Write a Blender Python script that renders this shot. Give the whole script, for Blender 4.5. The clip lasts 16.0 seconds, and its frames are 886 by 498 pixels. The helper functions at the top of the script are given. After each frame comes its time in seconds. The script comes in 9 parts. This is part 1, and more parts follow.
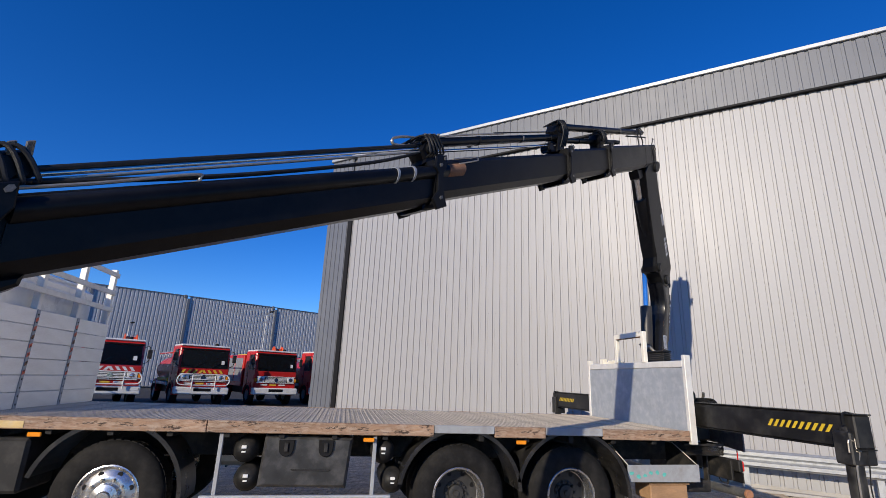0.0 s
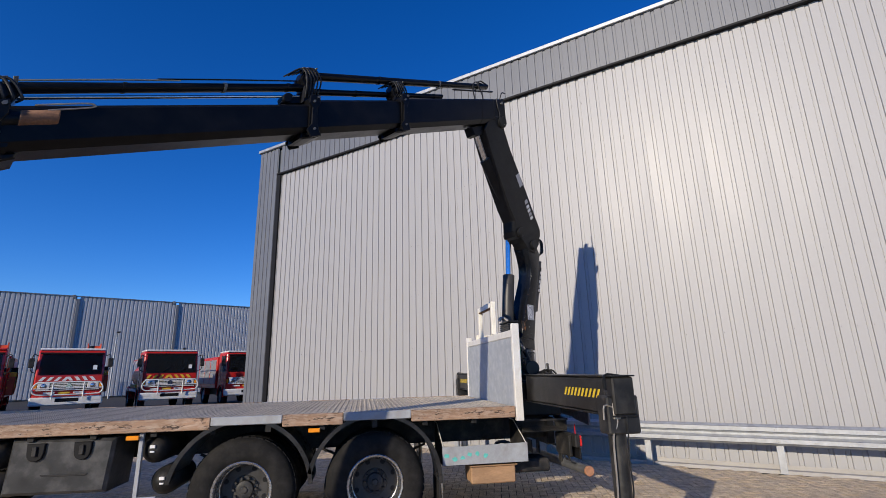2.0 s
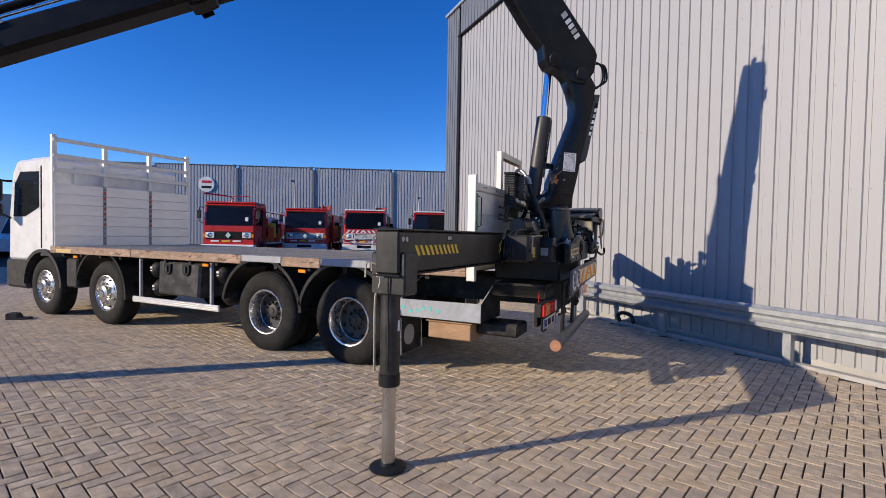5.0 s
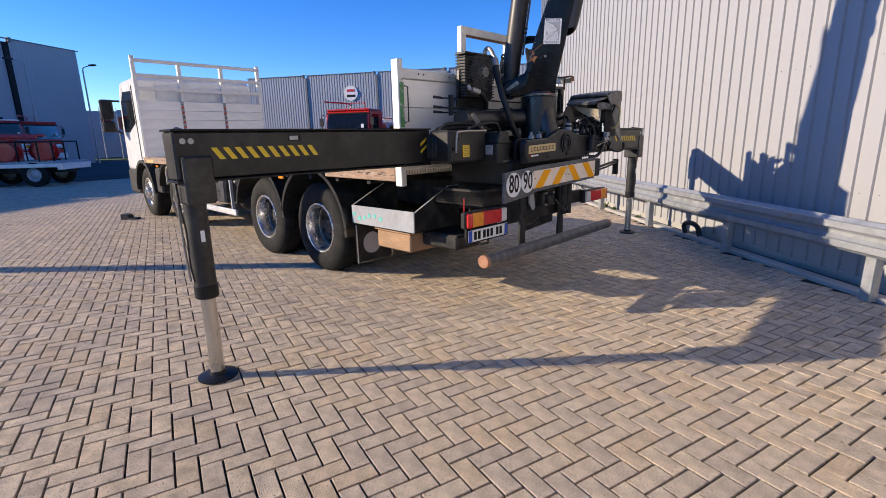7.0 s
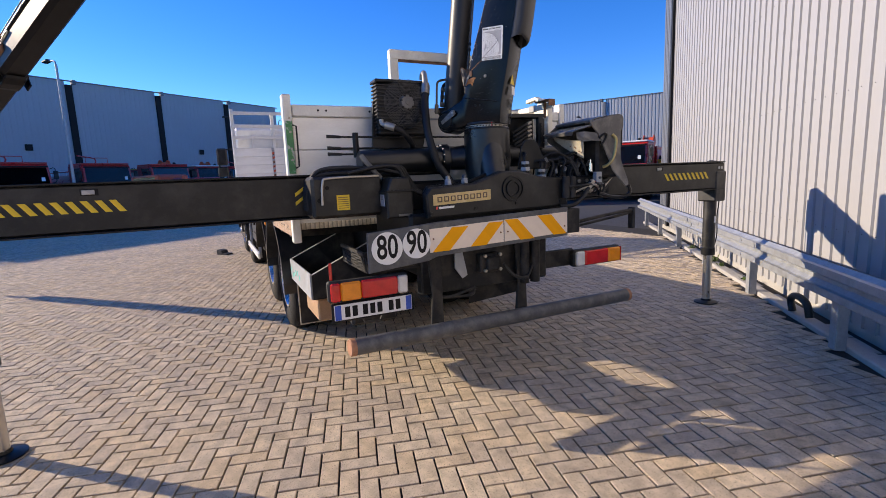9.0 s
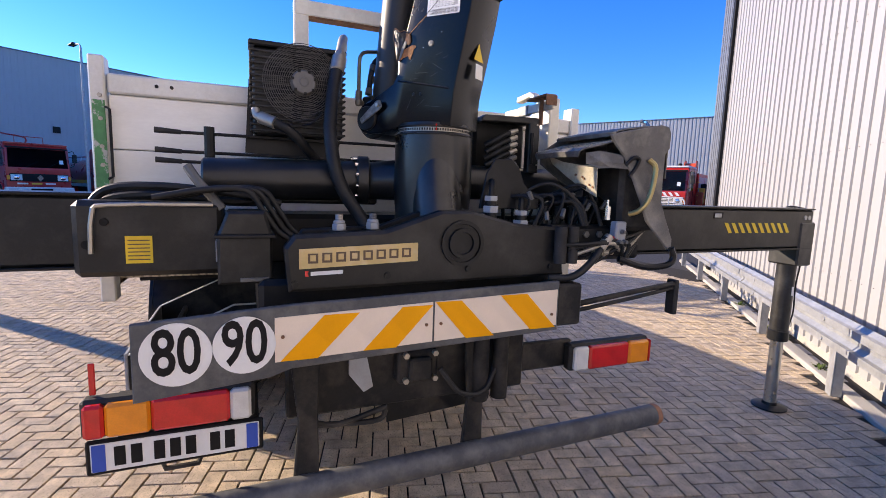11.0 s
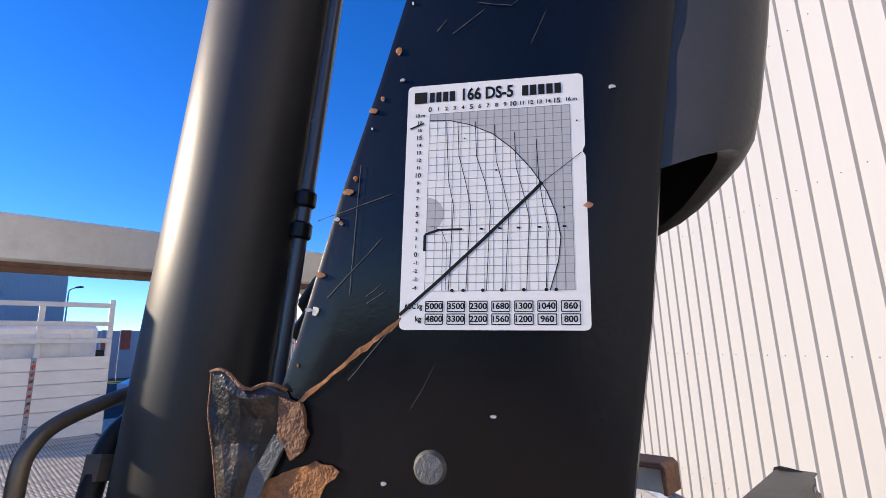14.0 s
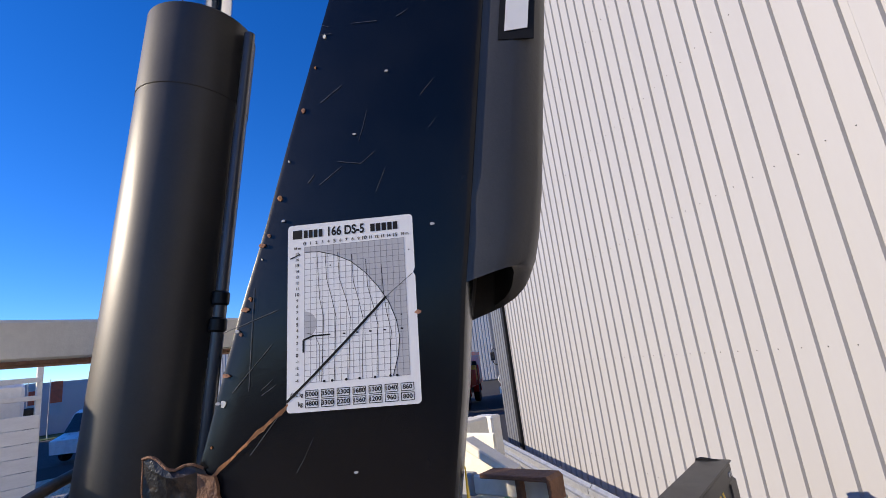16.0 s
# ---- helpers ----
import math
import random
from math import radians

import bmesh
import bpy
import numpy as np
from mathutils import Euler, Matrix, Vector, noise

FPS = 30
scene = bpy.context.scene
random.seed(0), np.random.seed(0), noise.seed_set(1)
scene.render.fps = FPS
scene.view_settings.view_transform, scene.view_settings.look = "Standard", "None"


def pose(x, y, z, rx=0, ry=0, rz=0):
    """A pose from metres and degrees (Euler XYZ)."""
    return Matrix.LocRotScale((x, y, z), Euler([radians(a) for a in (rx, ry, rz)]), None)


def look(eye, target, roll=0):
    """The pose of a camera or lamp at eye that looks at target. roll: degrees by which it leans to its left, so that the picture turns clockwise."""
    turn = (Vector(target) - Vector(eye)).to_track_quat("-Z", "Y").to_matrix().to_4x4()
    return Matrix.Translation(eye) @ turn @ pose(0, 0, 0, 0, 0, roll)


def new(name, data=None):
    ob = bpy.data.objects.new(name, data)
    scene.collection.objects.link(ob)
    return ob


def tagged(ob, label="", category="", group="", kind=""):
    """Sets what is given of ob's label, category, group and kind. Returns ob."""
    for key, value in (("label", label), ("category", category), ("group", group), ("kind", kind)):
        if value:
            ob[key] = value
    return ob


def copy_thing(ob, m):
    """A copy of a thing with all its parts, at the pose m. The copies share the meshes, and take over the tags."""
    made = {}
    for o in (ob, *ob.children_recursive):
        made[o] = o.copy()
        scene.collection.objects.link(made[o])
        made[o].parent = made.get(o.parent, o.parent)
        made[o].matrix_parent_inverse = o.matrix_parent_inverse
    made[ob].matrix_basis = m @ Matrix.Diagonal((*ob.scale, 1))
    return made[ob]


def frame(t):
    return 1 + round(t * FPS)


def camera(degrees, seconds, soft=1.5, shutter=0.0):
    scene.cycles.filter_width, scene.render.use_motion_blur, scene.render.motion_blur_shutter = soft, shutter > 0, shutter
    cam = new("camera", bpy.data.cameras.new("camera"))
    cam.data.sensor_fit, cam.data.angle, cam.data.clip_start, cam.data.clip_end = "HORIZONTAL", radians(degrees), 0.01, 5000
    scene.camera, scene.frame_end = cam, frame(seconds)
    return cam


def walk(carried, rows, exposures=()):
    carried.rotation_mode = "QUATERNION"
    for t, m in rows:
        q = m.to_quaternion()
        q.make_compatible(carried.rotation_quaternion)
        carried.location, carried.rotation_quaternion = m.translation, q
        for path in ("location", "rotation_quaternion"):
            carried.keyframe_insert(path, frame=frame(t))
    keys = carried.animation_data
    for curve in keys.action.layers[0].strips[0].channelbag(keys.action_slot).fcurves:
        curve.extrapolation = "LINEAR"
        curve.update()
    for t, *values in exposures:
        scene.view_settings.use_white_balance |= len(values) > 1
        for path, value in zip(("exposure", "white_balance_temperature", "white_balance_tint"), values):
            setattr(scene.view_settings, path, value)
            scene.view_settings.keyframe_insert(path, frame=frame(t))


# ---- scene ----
cam = camera(86.0, 16.0, soft=0.6)
PATH = [
    (0, (-1.255, 0.676, 1.751), (-0.896, 2.571, 2.283), 2.3),
    (0.5, (-0.652, 0.708, 1.733), (-0.307, 2.602, 2.275), 1.7),
    (1, (-0.012, 0.719, 1.72), (0.319, 2.616, 2.261), 1.1),
    (1.5, (0.639, 0.773, 1.695), (0.97, 2.671, 2.234), 0.1),
    (2, (1.317, 0.806, 1.673), (1.64, 2.717, 2.167), -1.4),
    (2.5, (2.006, 0.867, 1.634), (2.28, 2.807, 2.033), -1.3),
    (3, (2.638, 0.939, 1.617), (2.693, 2.916, 1.916), -2.1),
    (3.5, (3.261, 1.084, 1.599), (3.07, 3.073, 1.689), -0.8),
    (4, (3.818, 1.28, 1.576), (3.427, 3.239, 1.659), 1.8),
    (4.2, (4.064, 1.363, 1.559), (3.558, 3.297, 1.633), 2.0),
    (6.3, (5.968, 2.728, 1.572), (4.773, 4.309, 1.306), -0.4),
    (6.5, (6.099, 2.917, 1.547), (4.861, 4.464, 1.275), 0.0),
    (7, (6.38, 3.421, 1.527), (5.018, 4.813, 1.069), -1.2),
    (7.5, (6.549, 4.007, 1.535), (5.14, 5.345, 1.063), -2.0),
    (8, (6.723, 4.586, 1.559), (5.168, 5.783, 1.169), -3.5),
    (8.5, (6.76, 5.162, 1.547), (5.064, 6.175, 1.237), -2.4),
    (9, (6.799, 5.708, 1.549), (5.018, 6.568, 1.251), -2.3),
    (9.2, (6.792, 5.898, 1.565), (4.997, 6.728, 1.273), -2.0),
    (11.3, (5.377, 6.928, 1.694), (3.540, 7.686, 1.471), 2.68),
    (11.5, (5.187, 6.957, 1.715), (3.353, 7.736, 1.537), 2.99),
    (12, (4.747, 7.002, 1.817), (3.023, 8.016, 1.796), 3.43),
    (12.5, (4.376, 7.059, 1.962), (2.809, 8.291, 2.130), 2.65),
    (13, (4.160, 7.207, 2.135), (2.627, 8.476, 2.332), 0.34),
    (13.5, (4.048, 7.278, 2.259), (2.616, 8.632, 2.596), -0.21),
    (14, (4.021, 7.316, 2.355), (2.630, 8.695, 2.758), -1.72),
    (14.5, (4.008, 7.334, 2.394), (2.658, 8.749, 2.810), -2.84),
    (15, (4.021, 7.322, 2.392), (2.704, 8.760, 2.836), -3.16),
    (15.5, (4.088, 7.309, 2.402), (2.815, 8.781, 2.862), -4.38),
    (16, (4.219, 7.261, 2.406), (2.989, 8.769, 2.865), -7.01),
]
walk(cam, [(t, look(eye, target, roll)) for t, eye, target, roll in PATH],
     exposures=[(0.0, 0.2, 6700, 9), (2.5, 0.2, 6700, 9), (4.2, 0.28, 6800, 10), (6.3, 0.74, 7100, 12), (9.2, 0.95, 7300, 13), (11.3, 1.34, 7350, 16),
                (12.0, 1.26, 7250, 13), (12.6, 1.12, 6950, 11), (13.2, 1.17, 7050, 11), (13.7, 1.14, 7150, 11), (14.5, 1.08, 7250, 11), (16.0, 0.78, 7050, 11)])

# ---- light ----
SUN_TO = Vector((0.6794, 0.7337, -0.357)).normalized()      # the way the sunlight travels
world = bpy.data.worlds.new("sky")
scene.world = world
world.use_nodes = True
wn = world.node_tree.nodes
sky = wn.new("ShaderNodeTexSky")
sky.sky_type = "NISHITA"
sky.sun_disc = False
sky.sun_elevation = math.asin(-SUN_TO.z)
sky.sun_rotation = math.atan2(-SUN_TO.x, -SUN_TO.y)
sky.altitude, sky.air_density, sky.dust_density, sky.ozone_density = 1500, 1.0, 0.1, 6.0
wn["Background"].inputs["Strength"].default_value = 0.145
deep = wn.new("ShaderNodeHueSaturation")
deep.inputs["Saturation"].default_value = 1.2
deep.inputs["Hue"].default_value = 0.514
world.node_tree.links.new(sky.outputs["Color"], deep.inputs["Color"])
world.node_tree.links.new(deep.outputs["Color"], wn["Background"].inputs["Color"])
sun = bpy.data.lights.new("sun", "SUN")
sun.energy, sun.angle, sun.color = 3.65, radians(0.53), (1.0, 0.89, 0.74)
sun_ob = new("sun", sun)
sun_ob.matrix_world = look((0, 0, 30), Vector((0, 0, 30)) + SUN_TO)


# ---- materials ----
def nodes_of(name):
    m = bpy.data.materials.new(name)
    m.use_nodes = True
    t = m.node_tree
    return m, t, t.nodes["Principled BSDF"]


def noise_node(t, scale, detail=4.0, rough=0.6, vec=None):
    n = t.nodes.new("ShaderNodeTexNoise")
    n.inputs["Scale"].default_value, n.inputs["Detail"].default_value, n.inputs["Roughness"].default_value = scale, detail, rough
    if vec:
        t.links.new(vec, n.inputs["Vector"])
    return n


def ramp_node(t, fac, stops):
    r = t.nodes.new("ShaderNodeValToRGB")
    el = r.color_ramp.elements
    el[0].position, el[0].color = stops[0][0], (*stops[0][1], 1)
    el[1].position, el[1].color = stops[-1][0], (*stops[-1][1], 1)
    for p, c in stops[1:-1]:
        e = el.new(p)
        e.color = (*c, 1)
    t.links.new(fac, r.inputs["Fac"])
    return r


def mix_node(t, a, b, fac, kind="MIX"):
    m = t.nodes.new("ShaderNodeMix")
    m.data_type, m.blend_type = "RGBA", kind
    for value, socket in ((fac, m.inputs[0]), (a, m.inputs[6]), (b, m.inputs[7])):
        if isinstance(value, (int, float)):
            socket.default_value = value
        elif isinstance(value, tuple):
            socket.default_value = (*value, 1)
        else:
            t.links.new(value, socket)
    return m.outputs[2]


def scaled(c, k):
    return tuple(min(1.0, x * k) for x in c)


def surface(name, color, rough=0.5, metal=0.0, grain=60.0, blotch=2.5, vary=0.12, bump=0.1, dirt=None, dirt_amount=0.35, dirt_scale=5.0,
            stretch=None, rand=0.0, coat=0.0, chips=None, chip_at=0.68, chip_scale=9.0, spec=0.5):
    """A worn surface: grain and blotches in colour and gloss, fine relief, dirt or chips with a shape of their own."""
    m, t, b = nodes_of(name)
    co = t.nodes.new("ShaderNodeTexCoord").outputs["Object"]
    if stretch:
        mp = t.nodes.new("ShaderNodeMapping")
        mp.inputs["Scale"].default_value = stretch
        t.links.new(co, mp.inputs["Vector"])
        co = mp.outputs["Vector"]
    big, fine = noise_node(t, blotch, 5, 0.6, co), noise_node(t, grain, 3, 0.7, co)
    c1 = ramp_node(t, big.outputs["Fac"], [(0.3, scaled(color, 1 - vary)), (0.7, scaled(color, 1 + vary))]).outputs["Color"]
    g = ramp_node(t, fine.outputs["Fac"], [(0.3, (1 - vary * 0.7,) * 3), (0.7, (1.0, 1.0, 1.0))]).outputs["Color"]
    col = mix_node(t, c1, g, 1.0, "MULTIPLY")
    if rand:
        oi = t.nodes.new("ShaderNodeObjectInfo")
        gi = t.nodes.new("ShaderNodeNewGeometry")
        ad = t.nodes.new("ShaderNodeMath")
        ad.operation = "ADD"
        t.links.new(oi.outputs["Random"], ad.inputs[0])
        t.links.new(gi.outputs["Random Per Island"], ad.inputs[1])
        fr = t.nodes.new("ShaderNodeMath")
        fr.operation = "FRACT"
        t.links.new(ad.outputs[0], fr.inputs[0])
        rr = ramp_node(t, fr.outputs[0], [(0.0, (1 - rand, 1 - rand, 1 - rand * 0.8)), (0.5, (1.0, 1.0, 1.0)), (1.0, (1 - rand * 0.35, 1 - rand * 0.6, 1 - rand))])
        col = mix_node(t, col, rr.outputs["Color"], 1.0, "MULTIPLY")
    if dirt:
        dn = noise_node(t, dirt_scale, 6, 0.65, co)
        df = ramp_node(t, dn.outputs["Fac"], [(0.45, (0, 0, 0)), (0.75, (dirt_amount,) * 3)]).outputs["Color"]
        col = mix_node(t, col, dirt, df)
    if chips:
        cn = noise_node(t, chip_scale, 8, 0.75, co)
        cf = ramp_node(t, cn.outputs["Fac"], [(chip_at, (0, 0, 0)), (chip_at + 0.02, (1, 1, 1))]).outputs["Color"]
        col = mix_node(t, col, chips, cf)
    t.links.new(col, b.inputs["Base Color"])
    rmp = t.nodes.new("ShaderNodeMapRange")
    rmp.inputs["To Min"].default_value, rmp.inputs["To Max"].default_value = max(0.03, rough - 0.12), min(1.0, rough + 0.12)
    t.links.new(big.outputs["Fac"], rmp.inputs["Value"])
    t.links.new(rmp.outputs["Result"], b.inputs["Roughness"])
    b.inputs["Metallic"].default_value = metal
    b.inputs["Coat Weight"].default_value = coat
    b.inputs["Specular IOR Level"].default_value = spec
    if bump:
        bp = t.nodes.new("ShaderNodeBump")
        bp.inputs["Strength"].default_value, bp.inputs["Distance"].default_value = bump, 0.01
        t.links.new(fine.outputs["Fac"], bp.inputs["Height"])
        t.links.new(bp.outputs["Normal"], b.inputs["Normal"])
    return m


PAVER = surface("paver", (0.71, 0.575, 0.41), 0.85, grain=130, blotch=9, vary=0.34, bump=1.0, rand=0.2, chips=(0.22, 0.175, 0.13), chip_at=0.575, chip_scale=85, dirt=(0.24, 0.20, 0.165), dirt_amount=0.4, dirt_scale=1.3)
JOINT_SAND = surface("joint_sand", (0.016, 0.0135, 0.011), 0.95, grain=120, vary=0.3)
ASPHALT = surface("asphalt", (0.04, 0.04, 0.042), 0.9, grain=90, blotch=0.3, vary=0.25, bump=0.4)
CLAD_WHITE = surface("white_cladding", (0.355, 0.352, 0.355), 0.45, grain=30, blotch=0.6, vary=0.03, bump=0.03, dirt=(0.31, 0.31, 0.31), dirt_amount=0.15, dirt_scale=1.2, stretch=(1, 1, 0.25))
CLAD_DARK = surface("anthracite_cladding", (0.14, 0.15, 0.17), 0.45, grain=30, blotch=0.8, vary=0.08, bump=0.03)
CLAD_GREY = surface("grey_cladding", (0.40, 0.415, 0.44), 0.5, grain=10, blotch=0.3, vary=0.05, bump=0.0)
CLAD_SLATE = surface("slate_cladding", (0.34, 0.365, 0.39), 0.5, grain=10, blotch=0.3, vary=0.05, bump=0.0)
CONCRETE = surface("concrete", (0.42, 0.40, 0.37), 0.9, grain=70, blotch=1.5, vary=0.18, bump=0.4)
GALV = surface("galvanised_steel", (0.40, 0.415, 0.43), 0.5, metal=0.55, grain=45, blotch=9, vary=0.16, bump=0.05)
SHEET_GREY = surface("blue_grey_sheet", (0.40, 0.43, 0.46), 0.5, metal=0.2, grain=60, blotch=5, vary=0.08, bump=0.03, dirt=(0.7, 0.7, 0.68), dirt_amount=0.5, dirt_scale=9)
STEEL = surface("bare_steel", (0.55, 0.54, 0.52), 0.3, metal=1.0, grain=80, blotch=6, vary=0.12, bump=0.05)
CHROME = surface("chrome", (0.8, 0.8, 0.8), 0.1, metal=1.0, grain=50, blotch=3, vary=0.04, bump=0.0)
GLOSS_BLACK = surface("gloss_black_paint", (0.014, 0.0142, 0.0152), 0.32, spec=0.5, grain=120, blotch=3, vary=0.3, bump=0.03, dirt=(0.06, 0.056, 0.05), dirt_amount=0.15, dirt_scale=7, chips=(0.36, 0.32, 0.26), chip_at=0.775, chip_scale=28)
BOOM_BLACK = surface("dull_black_paint", (0.005, 0.0052, 0.006), 0.36, spec=0.2, grain=90, blotch=4, vary=0.3, bump=0.06, dirt=(0.05, 0.047, 0.043), dirt_amount=0.12, dirt_scale=7, chips=(0.3, 0.26, 0.2), chip_at=0.78, chip_scale=22)
DUSTY_BLACK = surface("dusty_black_paint", (0.013, 0.0128, 0.0125), 0.42, spec=0.38, grain=90, blotch=3, vary=0.3, bump=0.08, dirt=(0.12, 0.112, 0.10), dirt_amount=0.3, dirt_scale=5, chips=(0.34, 0.28, 0.2), chip_at=0.765, chip_scale=24)
BOLT_GREY = surface("weathered_bolt", (0.17, 0.17, 0.165), 0.5, metal=0.4, grain=200, vary=0.3, bump=0.3)
COLUMN_BLACK = surface("glossy_black_paint", (0.0042, 0.0056, 0.0085), 0.24, spec=0.3, grain=90, blotch=3, vary=0.3, bump=0.03, dirt=(0.04, 0.041, 0.043), dirt_amount=0.1, dirt_scale=9, chips=(0.32, 0.27, 0.2), chip_at=0.765, chip_scale=26)
SATIN = surface("satin_black_paint", (0.040, 0.0365, 0.032), 0.44, spec=0.45, grain=200, blotch=4, vary=0.2, bump=0.015, dirt=(0.09, 0.085, 0.078), dirt_amount=0.2, dirt_scale=6, chips=(0.32, 0.27, 0.2), chip_at=0.78, chip_scale=22)
BLACK = surface("black_paint", (0.013, 0.0135, 0.0145), 0.34, spec=0.25, grain=90, blotch=4, vary=0.3, bump=0.06, dirt=(0.06, 0.057, 0.053), dirt_amount=0.15, dirt_scale=7, chips=(0.32, 0.27, 0.2), chip_at=0.76, chip_scale=22)
BLACK_MATT = surface("black_plastic", (0.022, 0.022, 0.0225), 0.6, spec=0.3, grain=140, blotch=4, vary=0.2, bump=0.15, dirt=(0.12, 0.11, 0.10), dirt_amount=0.35, dirt_scale=5)
RUBBER = surface("tyre_rubber", (0.011, 0.0107, 0.0105), 0.8, spec=0.25, grain=110, blotch=5, vary=0.25, bump=0.3, dirt=(0.07, 0.065, 0.06), dirt_amount=0.3, dirt_scale=6)
TOOLBOX_GREY = surface("scuffed_box_plastic", (0.04, 0.04, 0.041), 0.34, spec=0.5, grain=140, blotch=6, vary=0.25, bump=0.12, dirt=(0.19, 0.185, 0.18), dirt_amount=0.5, dirt_scale=5, chips=(0.30, 0.29, 0.27), chip_at=0.70, chip_scale=16)
GUARD_BLACK = surface("glossy_mudguard_plastic", (0.014, 0.014, 0.0145), 0.3, spec=0.5, grain=140, blotch=4, vary=0.2, bump=0.05, dirt=(0.12, 0.11, 0.10), dirt_amount=0.3, dirt_scale=5)
CHASSIS = surface("chassis_paint", (0.018, 0.0182, 0.0185), 0.55, spec=0.25, grain=70, blotch=4, vary=0.3, bump=0.15, dirt=(0.14, 0.12, 0.10), dirt_amount=0.45, dirt_scale=6)
ALU = surface("brushed_aluminium", (0.72, 0.72, 0.71), 0.38, metal=0.6, grain=120, blotch=2, vary=0.08, bump=0.05, stretch=(1, 0.08, 1), dirt=(0.4, 0.38, 0.35), dirt_amount=0.3, dirt_scale=6)
WHITE_PAINT = surface("cream_white_paint", (0.90, 0.86, 0.74), 0.5, grain=80, blotch=2.5, vary=0.08, bump=0.08, dirt=(0.42, 0.36, 0.27), dirt_amount=0.35, dirt_scale=7, chips=(0.22, 0.13, 0.07), chip_at=0.72, chip_scale=14)

WORN_WOOD = surface("worn_painted_wood", (0.34, 0.215, 0.14), 0.8, grain=70, blotch=6, vary=0.35, bump=0.6, stretch=(0.25, 1, 1), dirt=(0.62, 0.52, 0.42), dirt_amount=0.6, dirt_scale=40, chips=(0.06, 0.04, 0.03), chip_at=0.56, chip_scale=30)
BLOCK_WOOD = surface("plywood_block", (0.40, 0.24, 0.13), 0.75, grain=80, blotch=5, vary=0.25, bump=0.4, stretch=(0.3, 1, 1))
BOARD_ALU = surface("dull_aluminium_board", (0.92, 0.895, 0.84), 0.42, metal=0.22, grain=90, blotch=1.8, vary=0.07, bump=0.05, stretch=(1, 0.3, 1), dirt=(0.50, 0.45, 0.38), dirt_amount=0.35, dirt_scale=4.5, chips=(0.66, 0.63, 0.58), chip_at=0.66, chip_scale=7)
FRAME_ALU = surface("pale_aluminium_frame", (0.84, 0.82, 0.76), 0.45, metal=0.15, grain=70, blotch=4, vary=0.10, bump=0.06, dirt=(0.36, 0.32, 0.26), dirt_amount=0.4, dirt_scale=8)
GREY_STEEL = surface("grey_painted_steel", (0.36, 0.38, 0.40), 0.5, grain=80, blotch=4, vary=0.14, bump=0.1, dirt=(0.2, 0.17, 0.14), dirt_amount=0.5, dirt_scale=7, chips=(0.25, 0.13, 0.07), chip_at=0.72, chip_scale=12)
RUST = surface("rusty_steel", (0.24, 0.12, 0.065), 0.8, grain=90, blotch=12, vary=0.35, bump=0.5)
RUST_PATCH = surface("flaking_rust", (0.46, 0.19, 0.07), 0.8, grain=160, blotch=38, vary=0.5, bump=0.6, dirt=(0.30, 0.13, 0.05), dirt_amount=0.7, dirt_scale=60)
RUST_END = surface("rusty_orange_cap", (0.42, 0.20, 0.11), 0.75, grain=90, blotch=14, vary=0.25, bump=0.3)
BAR_GREY = surface("dark_grey_tube_paint", (0.075, 0.08, 0.088), 0.5, grain=60, blotch=6, vary=0.25, bump=0.12, dirt=(0.25, 0.24, 0.22), dirt_amount=0.5, dirt_scale=10)
YELLOW = surface("warning_yellow", (0.75, 0.52, 0.03), 0.5, grain=80, blotch=8, vary=0.1, bump=0.02, chips=(0.05, 0.05, 0.05), chip_at=0.68, chip_scale=40)
ORANGE = surface("reflective_orange", (0.95, 0.40, 0.004), 0.5, spec=0.2, grain=200, blotch=8, vary=0.06, bump=0.02)
REFLECT_WHITE = surface("reflective_white", (0.84, 0.71, 0.58), 0.5, spec=0.2, grain=200, blotch=8, vary=0.05, bump=0.02)
WHITE = surface("white_sticker", (0.80, 0.80, 0.79), 0.4, grain=100, blotch=10, vary=0.04, bump=0.0, dirt=(0.55, 0.53, 0.5), dirt_amount=0.25, dirt_scale=12)
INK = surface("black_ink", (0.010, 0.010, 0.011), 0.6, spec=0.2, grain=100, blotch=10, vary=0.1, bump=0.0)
CHART_GREY = surface("grey_ink", (0.45, 0.45, 0.46), 0.5, grain=100, blotch=10, vary=0.05, bump=0.0)
GOLD = surface("gold_sticker", (0.66, 0.48, 0.20), 0.4, metal=0.0, grain=90, blotch=10, vary=0.12, bump=0.02, dirt=(0.6, 0.56, 0.5), dirt_amount=0.35, dirt_scale=14)
BROWN_INK = surface("brown_ink", (0.12, 0.075, 0.045), 0.5, grain=90, blotch=10, vary=0.15, bump=0.0)
GREEN_PAINT = surface("green_paint", (0.10, 0.32, 0.12), 0.6, grain=60, blotch=9, vary=0.25, bump=0.1, chips=(0.5, 0.5, 0.46), chip_at=0.55, chip_scale=18)
TURQUOISE = surface("turquoise_mark", (0.12, 0.52, 0.46), 0.6, grain=60, blotch=9, vary=0.2, bump=0.0)
FIRE_RED = surface("fire_engine_red", (0.60, 0.02, 0.018), 0.3, grain=50, blotch=3, vary=0.12, bump=0.02, coat=0.3, dirt=(0.25, 0.08, 0.06), dirt_amount=0.3, dirt_scale=3)
ORANGE_RED = surface("faded_orange_red", (0.65, 0.09, 0.03), 0.4, grain=50, blotch=3, vary=0.15, bump=0.02)
CAB_WHITE = surface("cab_white", (0.82, 0.82, 0.80), 0.3, grain=40, blotch=3, vary=0.05, bump=0.0, coat=0.2, dirt=(0.4, 0.38, 0.34), dirt_amount=0.3, dirt_scale=4)
